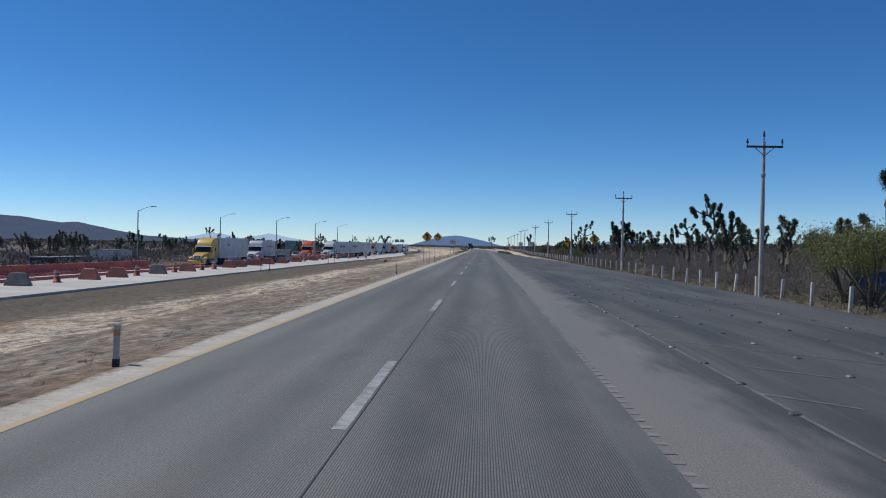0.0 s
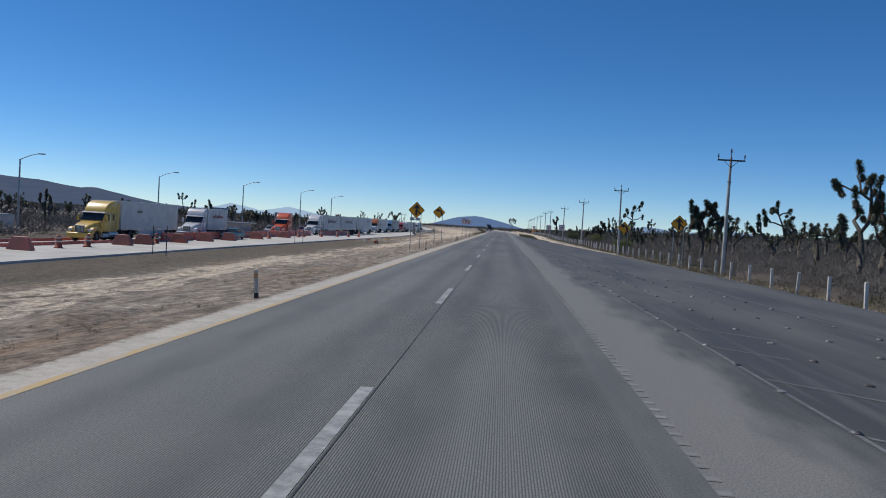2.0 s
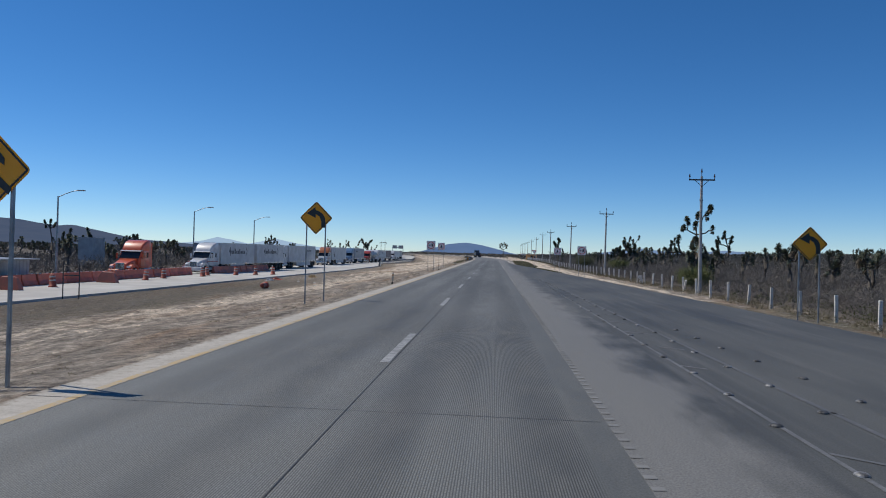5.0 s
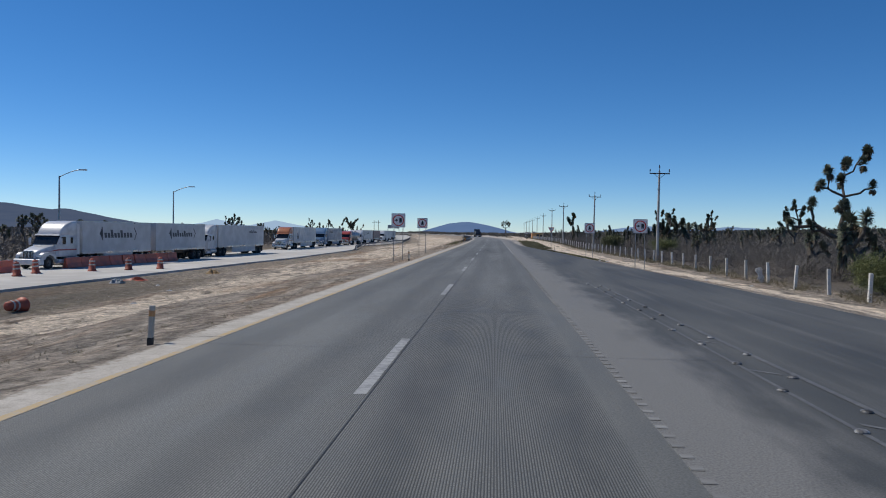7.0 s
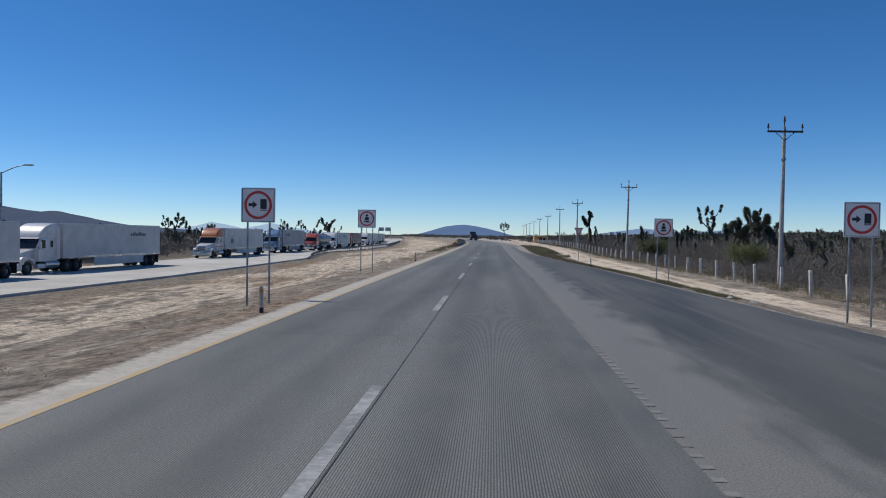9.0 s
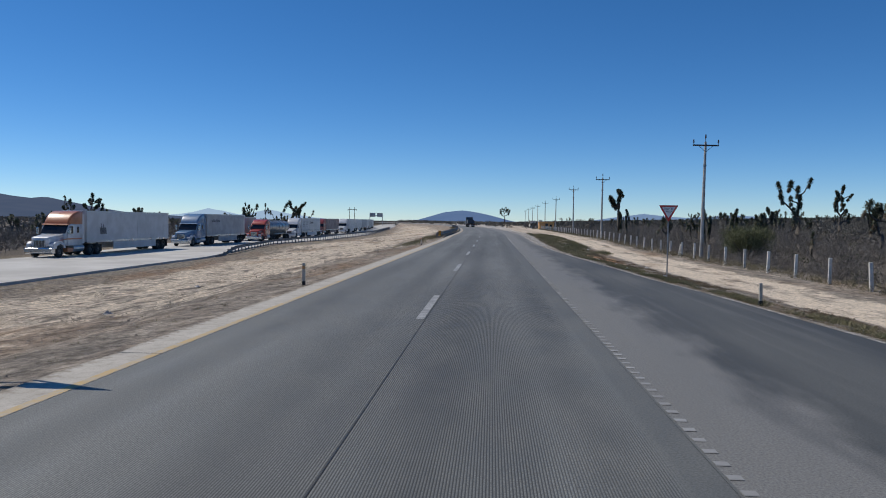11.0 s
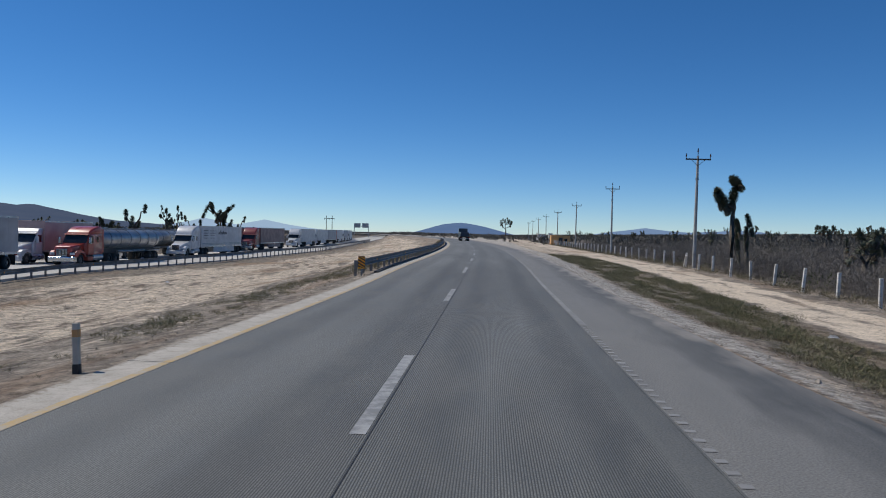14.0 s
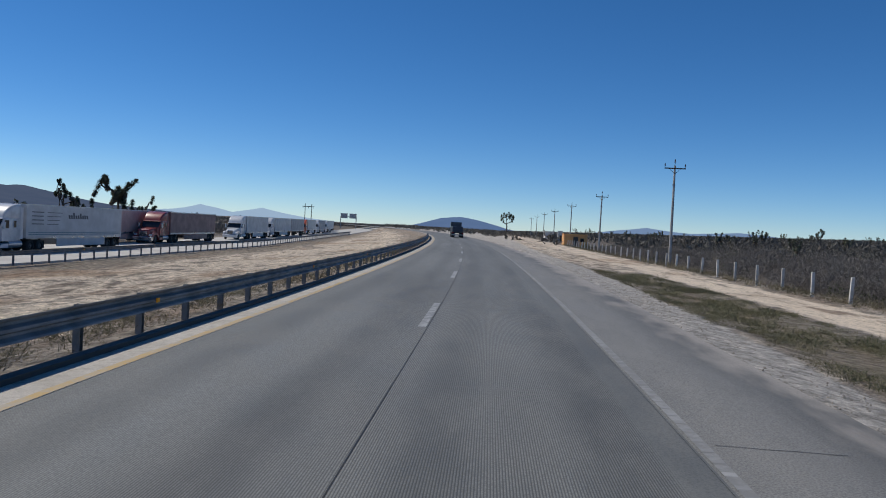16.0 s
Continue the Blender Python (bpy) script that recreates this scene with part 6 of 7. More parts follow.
def yucca_meshes(seed, heads, trunk_h, r0, leaf, column, full=1.0, rise=0.0, blade=0.07):
    """A tree yucca: a trunk forking to the given heads (x, y, z); leaves stand out round the last stretch of each arm."""
    rng = np.random.RandomState(seed)
    bm = bmesh.new()
    lean = np.array([rng.uniform(-0.15, 0.15), rng.uniform(-0.15, 0.15), 0])
    axis = [np.array([0, 0, -0.4]), lean * 0.3 + [0, 0, 0.25], lean + [0, 0, trunk_h * 0.6], np.array([0.0, 0.0, trunk_h])]
    limb(bm, [tuple(p) for p in axis], [r0 * 1.45, r0 * 1.05, r0 * 0.9, r0 * 0.7])
    V, F, K = [], [], []

    def add(c, ax, n, ln, spr, dr, kk):
        v, f = blades(rng, c, ax, n, ln, blade, spr, dr)
        o = len(V)
        V.extend(v)
        F.extend(tuple(i + o for i in q) for q in f)
        K.extend([kk] * len(f))

    nodes = [(np.array([0.0, 0.0, trunk_h]), r0 * 0.62), (axis[2] * 0.5 + axis[3] * 0.5, r0 * 0.62)]
    order = sorted(heads, key=lambda q: math.hypot(q[0], q[1]) + 0.35 * q[2])
    for hx, hy, hz in order:
        top = np.array([hx, hy, hz])
        best, fork, rr = 1e9, nodes[0][0], r0 * 0.6
        for q, r in nodes:
            if q[2] < hz - 0.7:
                cost = np.linalg.norm((top - q) * [1.5, 1.5, 1.0])
                if cost < best:
                    best, fork, rr = cost, q, r
        d = top - fork
        out = np.array([d[0], d[1], 0.0])
        wob = rng.normal(0, 0.13, (3, 3)) * min(1.0, np.linalg.norm(d) / 2)
        f1, f2 = rng.uniform(0.3, 0.55), rng.uniform(0.65, 0.9)
        pts = [fork, fork + out * f1 + [0, 0, d[2] * (rng.uniform(0.1, 0.3) + 0.22 * rise)] + wob[0], fork + out * f2 + [0, 0, d[2] * (rng.uniform(0.4, 0.6) + 0.18 * rise)] + wob[1], fork + out * 0.95 + [0, 0, d[2] * 0.78] + wob[2] * 0.6, top]
        rr = min(rr, r0 * 0.6)
        rad = [rr, rr * 0.88, rr * 0.78, rr * 0.7, rr * 0.6]
        limb(bm, [tuple(p) for p in pts], rad, 6)
        nodes += [(pts[1], rad[1]), (pts[2], rad[2])]
        ax = top - pts[3]
        ax = ax / np.linalg.norm(ax) + rng.normal(0, 0.15, 3)
        ax = ax / np.linalg.norm(ax)
        add(top, ax, int(120 * full), leaf * 0.95, (0.0, 1.7), 0.0, 0)
        L = column * rng.uniform(0.6, 1.3)
        s = 0.0
        while s < L:
            s += 0.14 * leaf / 0.5 / max(full, 0.7)
            live = s < 0.6 * L or s < 0.3
            add(top - ax * s, ax, int(44 * full), leaf * (0.95 if live else 0.7), (1.0, 1.9) if live else (1.7, 2.6), 0.05 if live else 0.25, 0 if live or rng.uniform() < 0.35 else 1)
    o = link("trunk", bm, M_trunk, smooth=True)
    me = o.data
    bpy.data.objects.remove(o)
    return me, from_arrays("crown", [tuple(map(float, v)) for v in V], F, [M_yleaf, M_ydead], K)


def yucca(meshes, m, label):
    t = tagged(empty("tree_yucca", m), label, "tree", "tree yuccas in the scrub")
    for nm, me in zip(("trunk", "crown"), meshes):
        o = new(nm, me)
        o.parent = t
    return t


def auto_heads(seed, n, h, w):
    rng = np.random.RandomState(seed)
    out = []
    for k in range(n):
        a = 2 * np.pi * (k + rng.uniform(-0.3, 0.3)) / n
        q = rng.uniform(0.25, 1.0)
        out.append((w * q * math.cos(a), w * q * math.sin(a), h * rng.uniform(0.72, 1.0)))
    return out


YL = "dark many-armed tree yucca with spiky leaf heads"
# large ones beside the road, each with its own habit
big = yucca_meshes(1, [(-0.6, 0.2, 9.6), (0.2, -0.5, 8.5), (-2.3, 0.4, 8.0), (-1.1, -0.6, 7.4), (1.3, 0.5, 8.5), (-0.2, 0.8, 6.1), (-1.9, -0.4, 5.1), (0.8, -0.3, 6.4), (-1.3, 0.9, 4.2), (1.5, 0.7, 7.2)], 2.3, 0.34, 0.46, 1.15, 1.3, 0.8)
yucca(big, pose(29.2, 96.8, land(29.2, 96.8)), "tall dark tree yucca with many upright leaf heads")
mate = yucca_meshes(10, [(0.1, 0.3, 7.4), (-0.2, -0.5, 5.8), (1.7, 0.2, 5.7), (-0.9, 0.5, 6.3), (0.7, -0.4, 6.6), (-0.7, 0.2, 4.7)], 2.2, 0.30, 0.48, 1.2, 1.3, 0.8)
yucca(mate, pose(32.0, 97.4, land(32.0, 97.4)), "dark tree yucca with stout upright leaf heads")
cand = yucca_meshes(2, [(1.4, 0.2, 8.8), (0.9, -0.3, 8.0), (0.1, 0.3, 8.0), (-1.3, -0.2, 7.4), (-0.2, 0.4, 6.9), (-1.5, 0.3, 6.5), (1.5, -0.4, 6.4), (-2.1, 0.2, 5.3), (-0.4, -0.5, 5.2), (-3.5, 0.1, 3.9), (-2.4, -0.3, 3.8), (0.2, 0.5, 5.0)], 3.4, 0.28, 0.40, 0.42, 1.1, 0.9)
yucca(cand, pose(23.4, 170.0, land(23.4, 170)), "slender candelabra tree yucca with small round leaf heads")
thick = yucca_meshes(3, [(0.0, 0.0, 7.3), (0.12, 0.1, 6.4), (-1.2, 0.1, 6.3), (-0.8, 0.0, 5.8)], 4.4, 0.27, 0.47, 1.2, 1.8, 1.0)
yucca(thick, pose(19.1, 301.5, land(19.1, 301.5)), "stout tree yucca with shaggy thick columns of leaves")
stub = yucca_meshes(4, [(0.0, 0.0, 4.0), (0.08, 0.05, 3.1)], 1.4, 0.13, 0.23, 2.3, 1.2, 1.0, 0.05)
for x, y, f, turn in ((19.2, 300.8, 1.0, 0), (20.3, 301.6, 1.1, 80), (23.4, 272.0, 1.12, 30), (24.3, 272.3, 0.9, 140), (26.4, 271.0, 0.92, 200), (27.4, 273.0, 1.08, 250), (28.5, 270.0, 0.92, 20), (29.6, 271.5, 0.95, 110), (24.5, 171.2, 1.05, 60), (24.9, 169.2, 0.75, 300), (22.7, 168.8, 0.85, 170)):
    yucca(stub, pose(x, y, land(x, y), 0, 0, turn) @ Matrix.Scale(f, 4), "short shaggy single-stemmed tree yucca")
dense = yucca_meshes(5, [(-1.35, 0, 6.6), (-0.75, 0.3, 6.0), (0.15, -0.3, 6.7), (0.35, 0.3, 6.0), (1.1, 0.2, 6.5), (1.0, -0.3, 5.7), (-0.75, -0.3, 5.0), (-0.3, 0.4, 4.7), (1.85, -0.2, 5.0), (0.6, -0.4, 4.8), (-0.2, -0.2, 5.5)], 0.9, 0.30, 0.46, 1.5, 1.2, 1.0)
yucca(dense, pose(21.0, 114.0, land(21, 114)), "broad dark tree yucca with crowded leaf heads")
spread = yucca_meshes(6, [(0.3, 0.3, 8.0), (-0.6, -0.5, 7.1), (-1.4, 0.4, 6.8), (-2.1, 0.2, 6.1), (1.7, -0.4, 7.0), (2.3, 0.3, 6.1), (-1.1, 0.6, 5.9), (-2.4, -0.5, 5.0), (-3.0, 0.3, 4.4), (1.5, 0.1, 4.9)], 2.3, 0.30, 0.45, 0.8, 1.2, 0.5)
yucca(spread, pose(36.6, 137.4, land(36.6, 137.4)), "wide-armed tree yucca standing in the scrub")
tall = yucca_meshes(7, [(2.0, 0.2, 9.6), (0.9, -0.3, 8.8), (-0.3, 0.3, 8.9), (-1.2, 0.1, 7.6), (1.9, 0.6, 7.4), (-2.8, -0.2, 6.2), (0.4, 0.8, 7.9)], 2.4, 0.26, 0.44, 0.6, 1.1, 1.0)
clump = yucca_meshes(11, [(-0.4, 0.2, 5.8), (0.3, -0.4, 5.4), (1.7, 0.3, 5.1), (1.5, -0.5, 4.0), (-1.1, 0.4, 4.7), (-0.2, 0.7, 3.5), (-1.8, -0.2, 4.4), (-2.4, 0.3, 4.1), (0.8, 0.5, 4.4), (-0.7, -0.7, 4.0)], 0.9, 0.30, 0.44, 1.5, 1.3, 0.7)
yucca(clump, pose(25.9, 229.5, land(25.9, 229.5)), "many-stemmed tree yucca with shaggy upright columns")
fork = yucca_meshes(12, [(-2.4, 0.2, 7.3), (-2.3, -0.4, 5.9), (-0.9, 0.3, 7.5), (-0.3, -0.3, 6.8), (1.3, 0.1, 7.8), (-0.8, 0.5, 5.6), (0.0, -0.2, 4.8), (-0.8, -0.5, 4.2), (0.2, 0.3, 5.8)], 2.2, 0.28, 0.44, 0.8, 1.2, 0.6)
yucca(fork, pose(36.6, 279.0, land(36.6, 279)), "forked tree yucca with round leaf heads on long arms")
yucca(mate, pose(31.3, 274.0, land(31.3, 274), 0, 0, 50) @ Matrix.Scale(0.6, 4), "short tree yucca with a cluster of leaf heads")
yucca(clump, pose(29.6, 300.0, land(29.6, 300), 0, 0, 120) @ Matrix.Scale(0.52, 4), "short tree yucca with a cluster of leaf heads")
edge = yucca_meshes(13, [(-0.2, 0.1, 6.4), (0.9, 0.4, 5.8), (1.5, -0.3, 5.2), (0.6, 0.2, 6.9)], 3.2, 0.26, 0.46, 0.9, 1.2, 0.7)
yucca(edge, pose(19.4, 36.4, land(19.4, 36.4)), "tree yucca with thick leaf heads above the green tree")
fan_tree = yucca_meshes(9, [(-2.4, 0.2, 8.6), (-1.5, -0.3, 9.4), (-0.4, 0.3, 9.0), (0.6, -0.2, 9.8), (1.5, 0.4, 9.0), (2.5, -0.1, 8.4), (-1.9, 0.7, 7.3), (2.0, -0.7, 7.2)], 4.4, 0.36, 0.8, 1.3)
yucca(fan_tree, pose(7.0, 590.0, land(7, 590)), "lone tree yucca with a fan of leaf heads at the bend")
yucca(spread, pose(48.1, 241.6, land(48, 241.6), 0, 0, 30), "wide-armed tree yucca standing in the scrub")
yucca(big, pose(52.2, 303.0, land(52, 303), 0, 0, 200) @ Matrix.Scale(0.8, 4), "tall dark tree yucca in the scrub")
# behind the opposite road
row = yucca_meshes(8, [(-2.2, 0.2, 7.6), (-1.3, -0.4, 8.2), (0.1, 0.5, 6.8), (2.5, 0.2, 7.9), (1.8, -0.3, 7.3), (0.8, 0.4, 5.7), (-0.6, 0.8, 6.3), (1.2, -0.6, 6.4)], 2.6, 0.38, 0.6, 1.5, 1.2, 0.7)
yucca(row, pose(-50.2, 373.9, land(-50.2, 373.9)), "large dark tree yucca with massed leaf heads")
twin = yucca_meshes(14, [(-1.5, 0.2, 6.0), (1.7, -0.3, 6.8), (-0.8, 0.4, 4.2), (0.5, 0.2, 4.3), (-0.2, -0.4, 5.0)], 1.8, 0.30, 0.5, 1.1, 1.2, 0.6)
yucca(twin, pose(-53.5, 348.6, land(-53.5, 348.6)), "dark two-armed tree yucca behind the waiting lorries")
yucca(twin, pose(-46.8, 374.5, land(-46.8, 374.5), 0, 0, 60) @ Matrix.Scale(0.85, 4), YL)
yucca(twin, pose(-55.4, 375.0, land(-55.4, 375), 0, 0, 200) @ Matrix.Scale(0.85, 4), YL)
wand = yucca_meshes(15, [(0.0, 0.0, 7.6), (0.6, 0.1, 6.5), (0.1, 0.1, 6.0)], 4.2, 0.2, 0.32, 0.8, 1.2, 1.0)
yucca(wand, pose(-57.9, 374.0, land(-57.9, 374)), "tall slender tree yucca with two small heads")
trio = yucca_meshes(16, [(-1.5, 0.0, 7.5), (-0.5, 0.3, 7.7), (0.8, -0.2, 7.1)], 3.8, 0.22, 0.40, 0.9, 1.1, 0.6)
yucca(trio, pose(-80.4, 215.0, land(-80.4, 215)), "slender three-armed tree yucca behind the opposite road")
yucca(clump, pose(-59.4, 350.0, land(-59.4, 350)) @ Matrix.Scale(0.85, 4), YL)
for x, y, k, s in ((-78.5, 216.5, twin, 0.9), (-74.0, 216.0, mate, 0.85), (-68.8, 312.1, spread, 0.95), (-68.0, 392.0, tall, 0.85), (-64.0, 318.0, dense, 0.8), (-62.0, 130.0, big, 0.55), (-66.0, 300.0, tall, 0.7), (-72.0, 402.0, row, 0.7), (-55.0, 196.0, dense, 0.6)):
    yucca(k, pose(x, y, land(x, y), 0, 0, 40 * k[0].vertices[0].co.x + 3 * x) @ Matrix.Scale(s, 4), YL)
small = [yucca_meshes(20 + k, auto_heads(40 + k, (3, 5, 6, 4, 1, 7)[k], (4.2, 5.2, 4.6, 3.6, 3.4, 5.0)[k], (0.9, 1.5, 1.6, 1.0, 0.1, 1.9)[k]), (1.6, 2.0, 1.6, 1.5, 2.6, 1.8)[k], 0.22, 0.46, 0.9, 0.7) for k in range(6)]
rnd = random.Random(11)
spots = [(24 + rnd.random() * 60, rnd.uniform(175, 335)) for _ in range(34)] + [(rnd.uniform(0, 1) ** 1.2 * 50 + 24, rnd.uniform(42, 185)) for _ in range(34)]
tries = 0
while len(spots) < 389 and tries < 12000:
    tries += 1
    if len(spots) < 169:
        y = rnd.uniform(30, 560)
        x = 22 + rnd.random() ** 1.3 * (40 + 0.25 * y)
        if y > 190 and x < 34 and rnd.random() < 0.75:
            continue
    elif len(spots) < 229:
        y = rnd.uniform(360, 760)
        x = 40 + rnd.random() * 0.45 * (y - 200)
    elif len(spots) < 319:
        y = rnd.uniform(60, 520)
        x = oppo_edge(y) - 24 - rnd.random() ** 1.2 * 60
    else:
        y = rnd.uniform(90, 300)
        x = oppo_edge(y) - 34 - rnd.random() * 70
    if all(math.dist((x, y), p) > 3.5 for p in spots):
        spots.append((x, y))
slight = [yucca_meshes(60 + k, auto_heads(70 + k, (3, 5, 6, 4, 1, 7)[k], (4.2, 5.2, 4.6, 3.6, 3.4, 5.0)[k], (0.9, 1.5, 1.6, 1.0, 0.1, 1.9)[k]), (1.6, 2.0, 1.6, 1.5, 2.6, 1.8)[k], 0.22, 0.46, 0.9, 0.25, 0.0, 0.12) for k in range(6)]
spots.sort(key=lambda q: max(abs(q[0]) - 16, 0) + max(q[1] - 330, 0) * 0.6 + (14 if q[0] < 0 else 0))
GV, GF, GI = [], [], []
for i, (x, y) in enumerate(spots):
    s = rnd.uniform(0.8, 1.25) if x > 0 and y < 190 else rnd.uniform(0.65, 1.05) if x > 0 else rnd.uniform(0.7, 1.15)
    k = rnd.choice((4, 0, 4, 3)) if 175 < y < 335 and x > 0 and rnd.random() < 0.6 else rnd.randrange(6)
    m = pose(x, y, land(x, y) - 0.05, 0, 0, rnd.uniform(0, 360)) @ Matrix.Scale(s, 4)
    if i < 250:
        yucca(small[k], m, "small dark tree yucca with a few spiky heads")
        continue
    for me, slot in zip(slight[k], (0, 1)):
        o = len(GV)
        GV += [tuple(m @ v.co) for v in me.vertices]
        GF += [tuple(j + o for j in p.vertices) for p in me.polygons]
        GI += [slot if slot == 0 else 1 + p.material_index for p in me.polygons]
tagged(new("tree_yucca_grove", from_arrays("tree_yucca_grove", GV, GF, [M_trunk, M_yleaf, M_ydead], GI)), "far dark tree yuccas scattered over the plain", "trees", kind="stuff")


def scatter(name, places, sizes, seed, per, leaf, material, label, category, shape=(1.0, 0.8), upright=1.0):
    """Many small shrubs as one mesh of thin leaves and twigs."""
    rng = np.random.RandomState(seed)
    V = []
    for (x, y), s in zip(places, sizes):
        k = per
        th = rng.uniform(0, 2 * np.pi, k)
        r = np.sqrt(rng.uniform(0, 1, k)) * s * shape[0]
        z = rng.uniform(0.02, 1.0, k) ** 0.8 * s * shape[1] * (1.15 - 0.65 * (r / (s * shape[0] + 1e-6)) ** 2)
        c = np.stack([x + r * np.cos(th), y + r * np.sin(th), land(x, y) + z], 1)
        d = np.stack([np.cos(th) * 0.6, np.sin(th) * 0.6, rng.uniform(0.2, upright, k)], 1) + rng.normal(0, 0.45, (k, 3))
        d /= np.linalg.norm(d, axis=1)[:, None]
        w = rng.normal(0, 1, (k, 3))
        w -= (w * d).sum(1)[:, None] * d
        w /= np.linalg.norm(w, axis=1)[:, None] + 1e-9
        L = leaf[0] * rng.uniform(0.6, 1.4, k)[:, None] * (0.6 + 0.4 * s)
        W = leaf[1] * rng.uniform(0.6, 1.4, k)[:, None] * (0.6 + 0.4 * s)
        V.append(np.stack([c - w * W, c + w * W, c + d * L], 1).reshape(-1, 3))
    V = np.concatenate(V)
    n = len(V) // 3
    me = bpy.data.meshes.new(name)
    me.vertices.add(len(V))
    me.vertices.foreach_set("co", V.ravel())
    me.loops.add(n * 3)
    me.loops.foreach_set("vertex_index", np.arange(n * 3))
    me.polygons.add(n)
    me.polygons.foreach_set("loop_start", np.arange(n) * 3)
    me.polygons.foreach_set("loop_total", np.full(n, 3))
    me.materials.append(material)
    me.update()
    me.validate()
    return tagged(new(name, me), label, category, kind="stuff")


rs = np.random.RandomState(21)


def places_in(n, fx, y0, y1):
    out = []
    for _ in range(n):
        y = rs.uniform(y0, y1)
        lo, hi, pw = fx(y)
        out.append((lo + (hi - lo) * rs.uniform() ** pw, y))
    return out


def clumped(n, fx, y0, y1, thr):
    out = []
    while len(out) < n:
        for x, y in places_in(400, fx, y0, y1):
            if noise.noise((x * 0.16, y * 0.09, 7.0)) + 0.5 * noise.noise((x * 0.5, y * 0.3, 2.0)) + rs.normal(0, 0.15) > thr:
                out.append((x, y))
    return out[:n]


def patches(n, fx, y0, y1, thr):
    """Small ragged patches, a metre or two across, drawn out along the road."""
    out = []
    while len(out) < n:
        for x, y in places_in(400, fx, y0, y1):
            if noise.noise((x * 0.75, y * 0.3, 4.0)) + 0.6 * noise.noise((x * 2.1, y * 0.9, 9.0)) + rs.normal(0, 0.12) > thr:
                out.append((x, y))
    return out[:n]


def bush_sizes(pl):
    return np.array([(0.25 + 0.95 * rs.uniform() ** 1.6) * (0.55 + 0.45 * soft(17.5, 21, x)) for x, y in pl])


near = clumped(3000, lambda y: (17.2, 44, 1.2), 15, 430, -0.12)
scatter("scrub", near, bush_sizes(near), 31, 230, (0.25, 0.0065), M_scrub, "dense grey-brown leafless desert scrub behind the fence", "scrub")
mid_ = places_in(7500, lambda y: (42, 130 + 0.2 * y, 1.1), 15, 560)
scatter("scrub", mid_, rs.uniform(0.8, 1.6, len(mid_)), 32, 44, (0.5, 0.05), M_scrub_far, "grey-brown desert scrub stretching into the plain", "scrub")
far_ = places_in(5200, lambda y: (-10 + bend(y) + 26, 900, 1.0), 420, 1500) + places_in(3500, lambda y: (120, 900, 1.0), 60, 700)
scatter("scrub", far_, rs.uniform(1.3, 2.6, len(far_)), 33, 26, (1.0, 0.16), M_scrub_far, "far desert scrub on the plain", "scrub")
leftp = places_in(2600, lambda y: (oppo_edge(y) - 19, oppo_edge(y) - 75, 1.0), 20, 560)
scatter("scrub", leftp, rs.uniform(0.9, 1.9, len(leftp)), 34, 60, (0.5, 0.04), M_scrub, "grey-brown desert scrub behind the opposite road", "scrub")
leftf = places_in(4200, lambda y: (oppo_edge(min(y, 1200)) - 75, oppo_edge(min(y, 1200)) - 800, 1.3), 20, 1500) + places_in(1600, lambda y: (-40 - 0.12 * y, 30 - 0.1 * y, 1.0), 900, 1800)
scatter("scrub", leftf, rs.uniform(1.3, 2.6, len(leftf)), 35, 26, (1.0, 0.16), M_scrub, "far desert scrub beyond the opposite road", "scrub")
tl = clumped(1900, lambda y: (18.6 if y > 250 else 20, 46, 1.2), 15, 400, 0.0)
scatter("scrub", tl, rs.uniform(0.9, 1.7, len(tl)), 41, 230, (0.36, 0.008), M_scrub, "tall grey twiggy desert brush among the yuccas", "scrub", shape=(0.9, 1.0))
br = patches(420, lambda y: (17.9, 24, 1.3), 196, 330, -0.25)
scatter("scrub", br, rs.uniform(0.5, 1.1, len(br)), 46, 230, (0.30, 0.0075), M_scrub, "waist-high grey brush close behind the fence", "scrub", shape=(1.1, 1.0))
gs = places_in(420, lambda y: (17.8, 70, 1.4), 20, 460)
scatter("green_scrub", gs, rs.uniform(0.5, 1.1, len(gs)), 36, 90, (0.2, 0.03), M_scrub_green, "olive green bushes among the dry scrub", "bushes")
fp = places_in(1700, lambda y: (15.6, 17.4, 1.0), 18, 440)
scatter("weeds", fp, rs.uniform(0.15, 0.5, len(fp)), 37, 46, (0.22, 0.014), M_weeds, "dry weeds along the foot of the fence", "weeds")
vg = patches(6000, lambda y: (float(np.interp(y, [180, 236, 256, 300, 330], [asphalt_edge(y) + 0.7, asphalt_edge(y) + 0.7, 5.9, 6.2, 6.7])), float(np.interp(y, [180, 200, 208, 244, 256, 275, 312, 330], [9.4, 9.4, 7.9, 6.3, 9.7, 10.7, 11.0, 10.4])), 1.0), 182, 328, 0.06)
scatter("grass", vg, rs.uniform(0.08, 0.26, len(vg)), 38, 34, (0.10, 0.009), M_grass, "short patchy green and straw-coloured verge grass", "grass", shape=(1.1, 0.45))
sv = patches(900, lambda y: (asphalt_edge(y) + 1.3, 9.6, 1.0), 200, 262, 0.1)
scatter("weeds", sv, rs.uniform(0.05, 0.16, len(sv)), 45, 34, (0.12, 0.010), M_straw, "flattened brown straw and weeds on the verge", "weeds", shape=(1.6, 0.4))
mg = places_in(2600, lambda y: (oppo_edge(y) + 0.6, -6.5 + bend(y), 1.6), 2, 420) + places_in(900, lambda y: (-8.6 + bend(y), -6.15 + bend(y), 1.0), 2, 400)
scatter("weeds", mg, rs.uniform(0.04, 0.13, len(mg)), 39, 22, (0.10, 0.007), M_weeds, "sparse dry weeds on the central reservation", "weeds", shape=(1.3, 0.6))
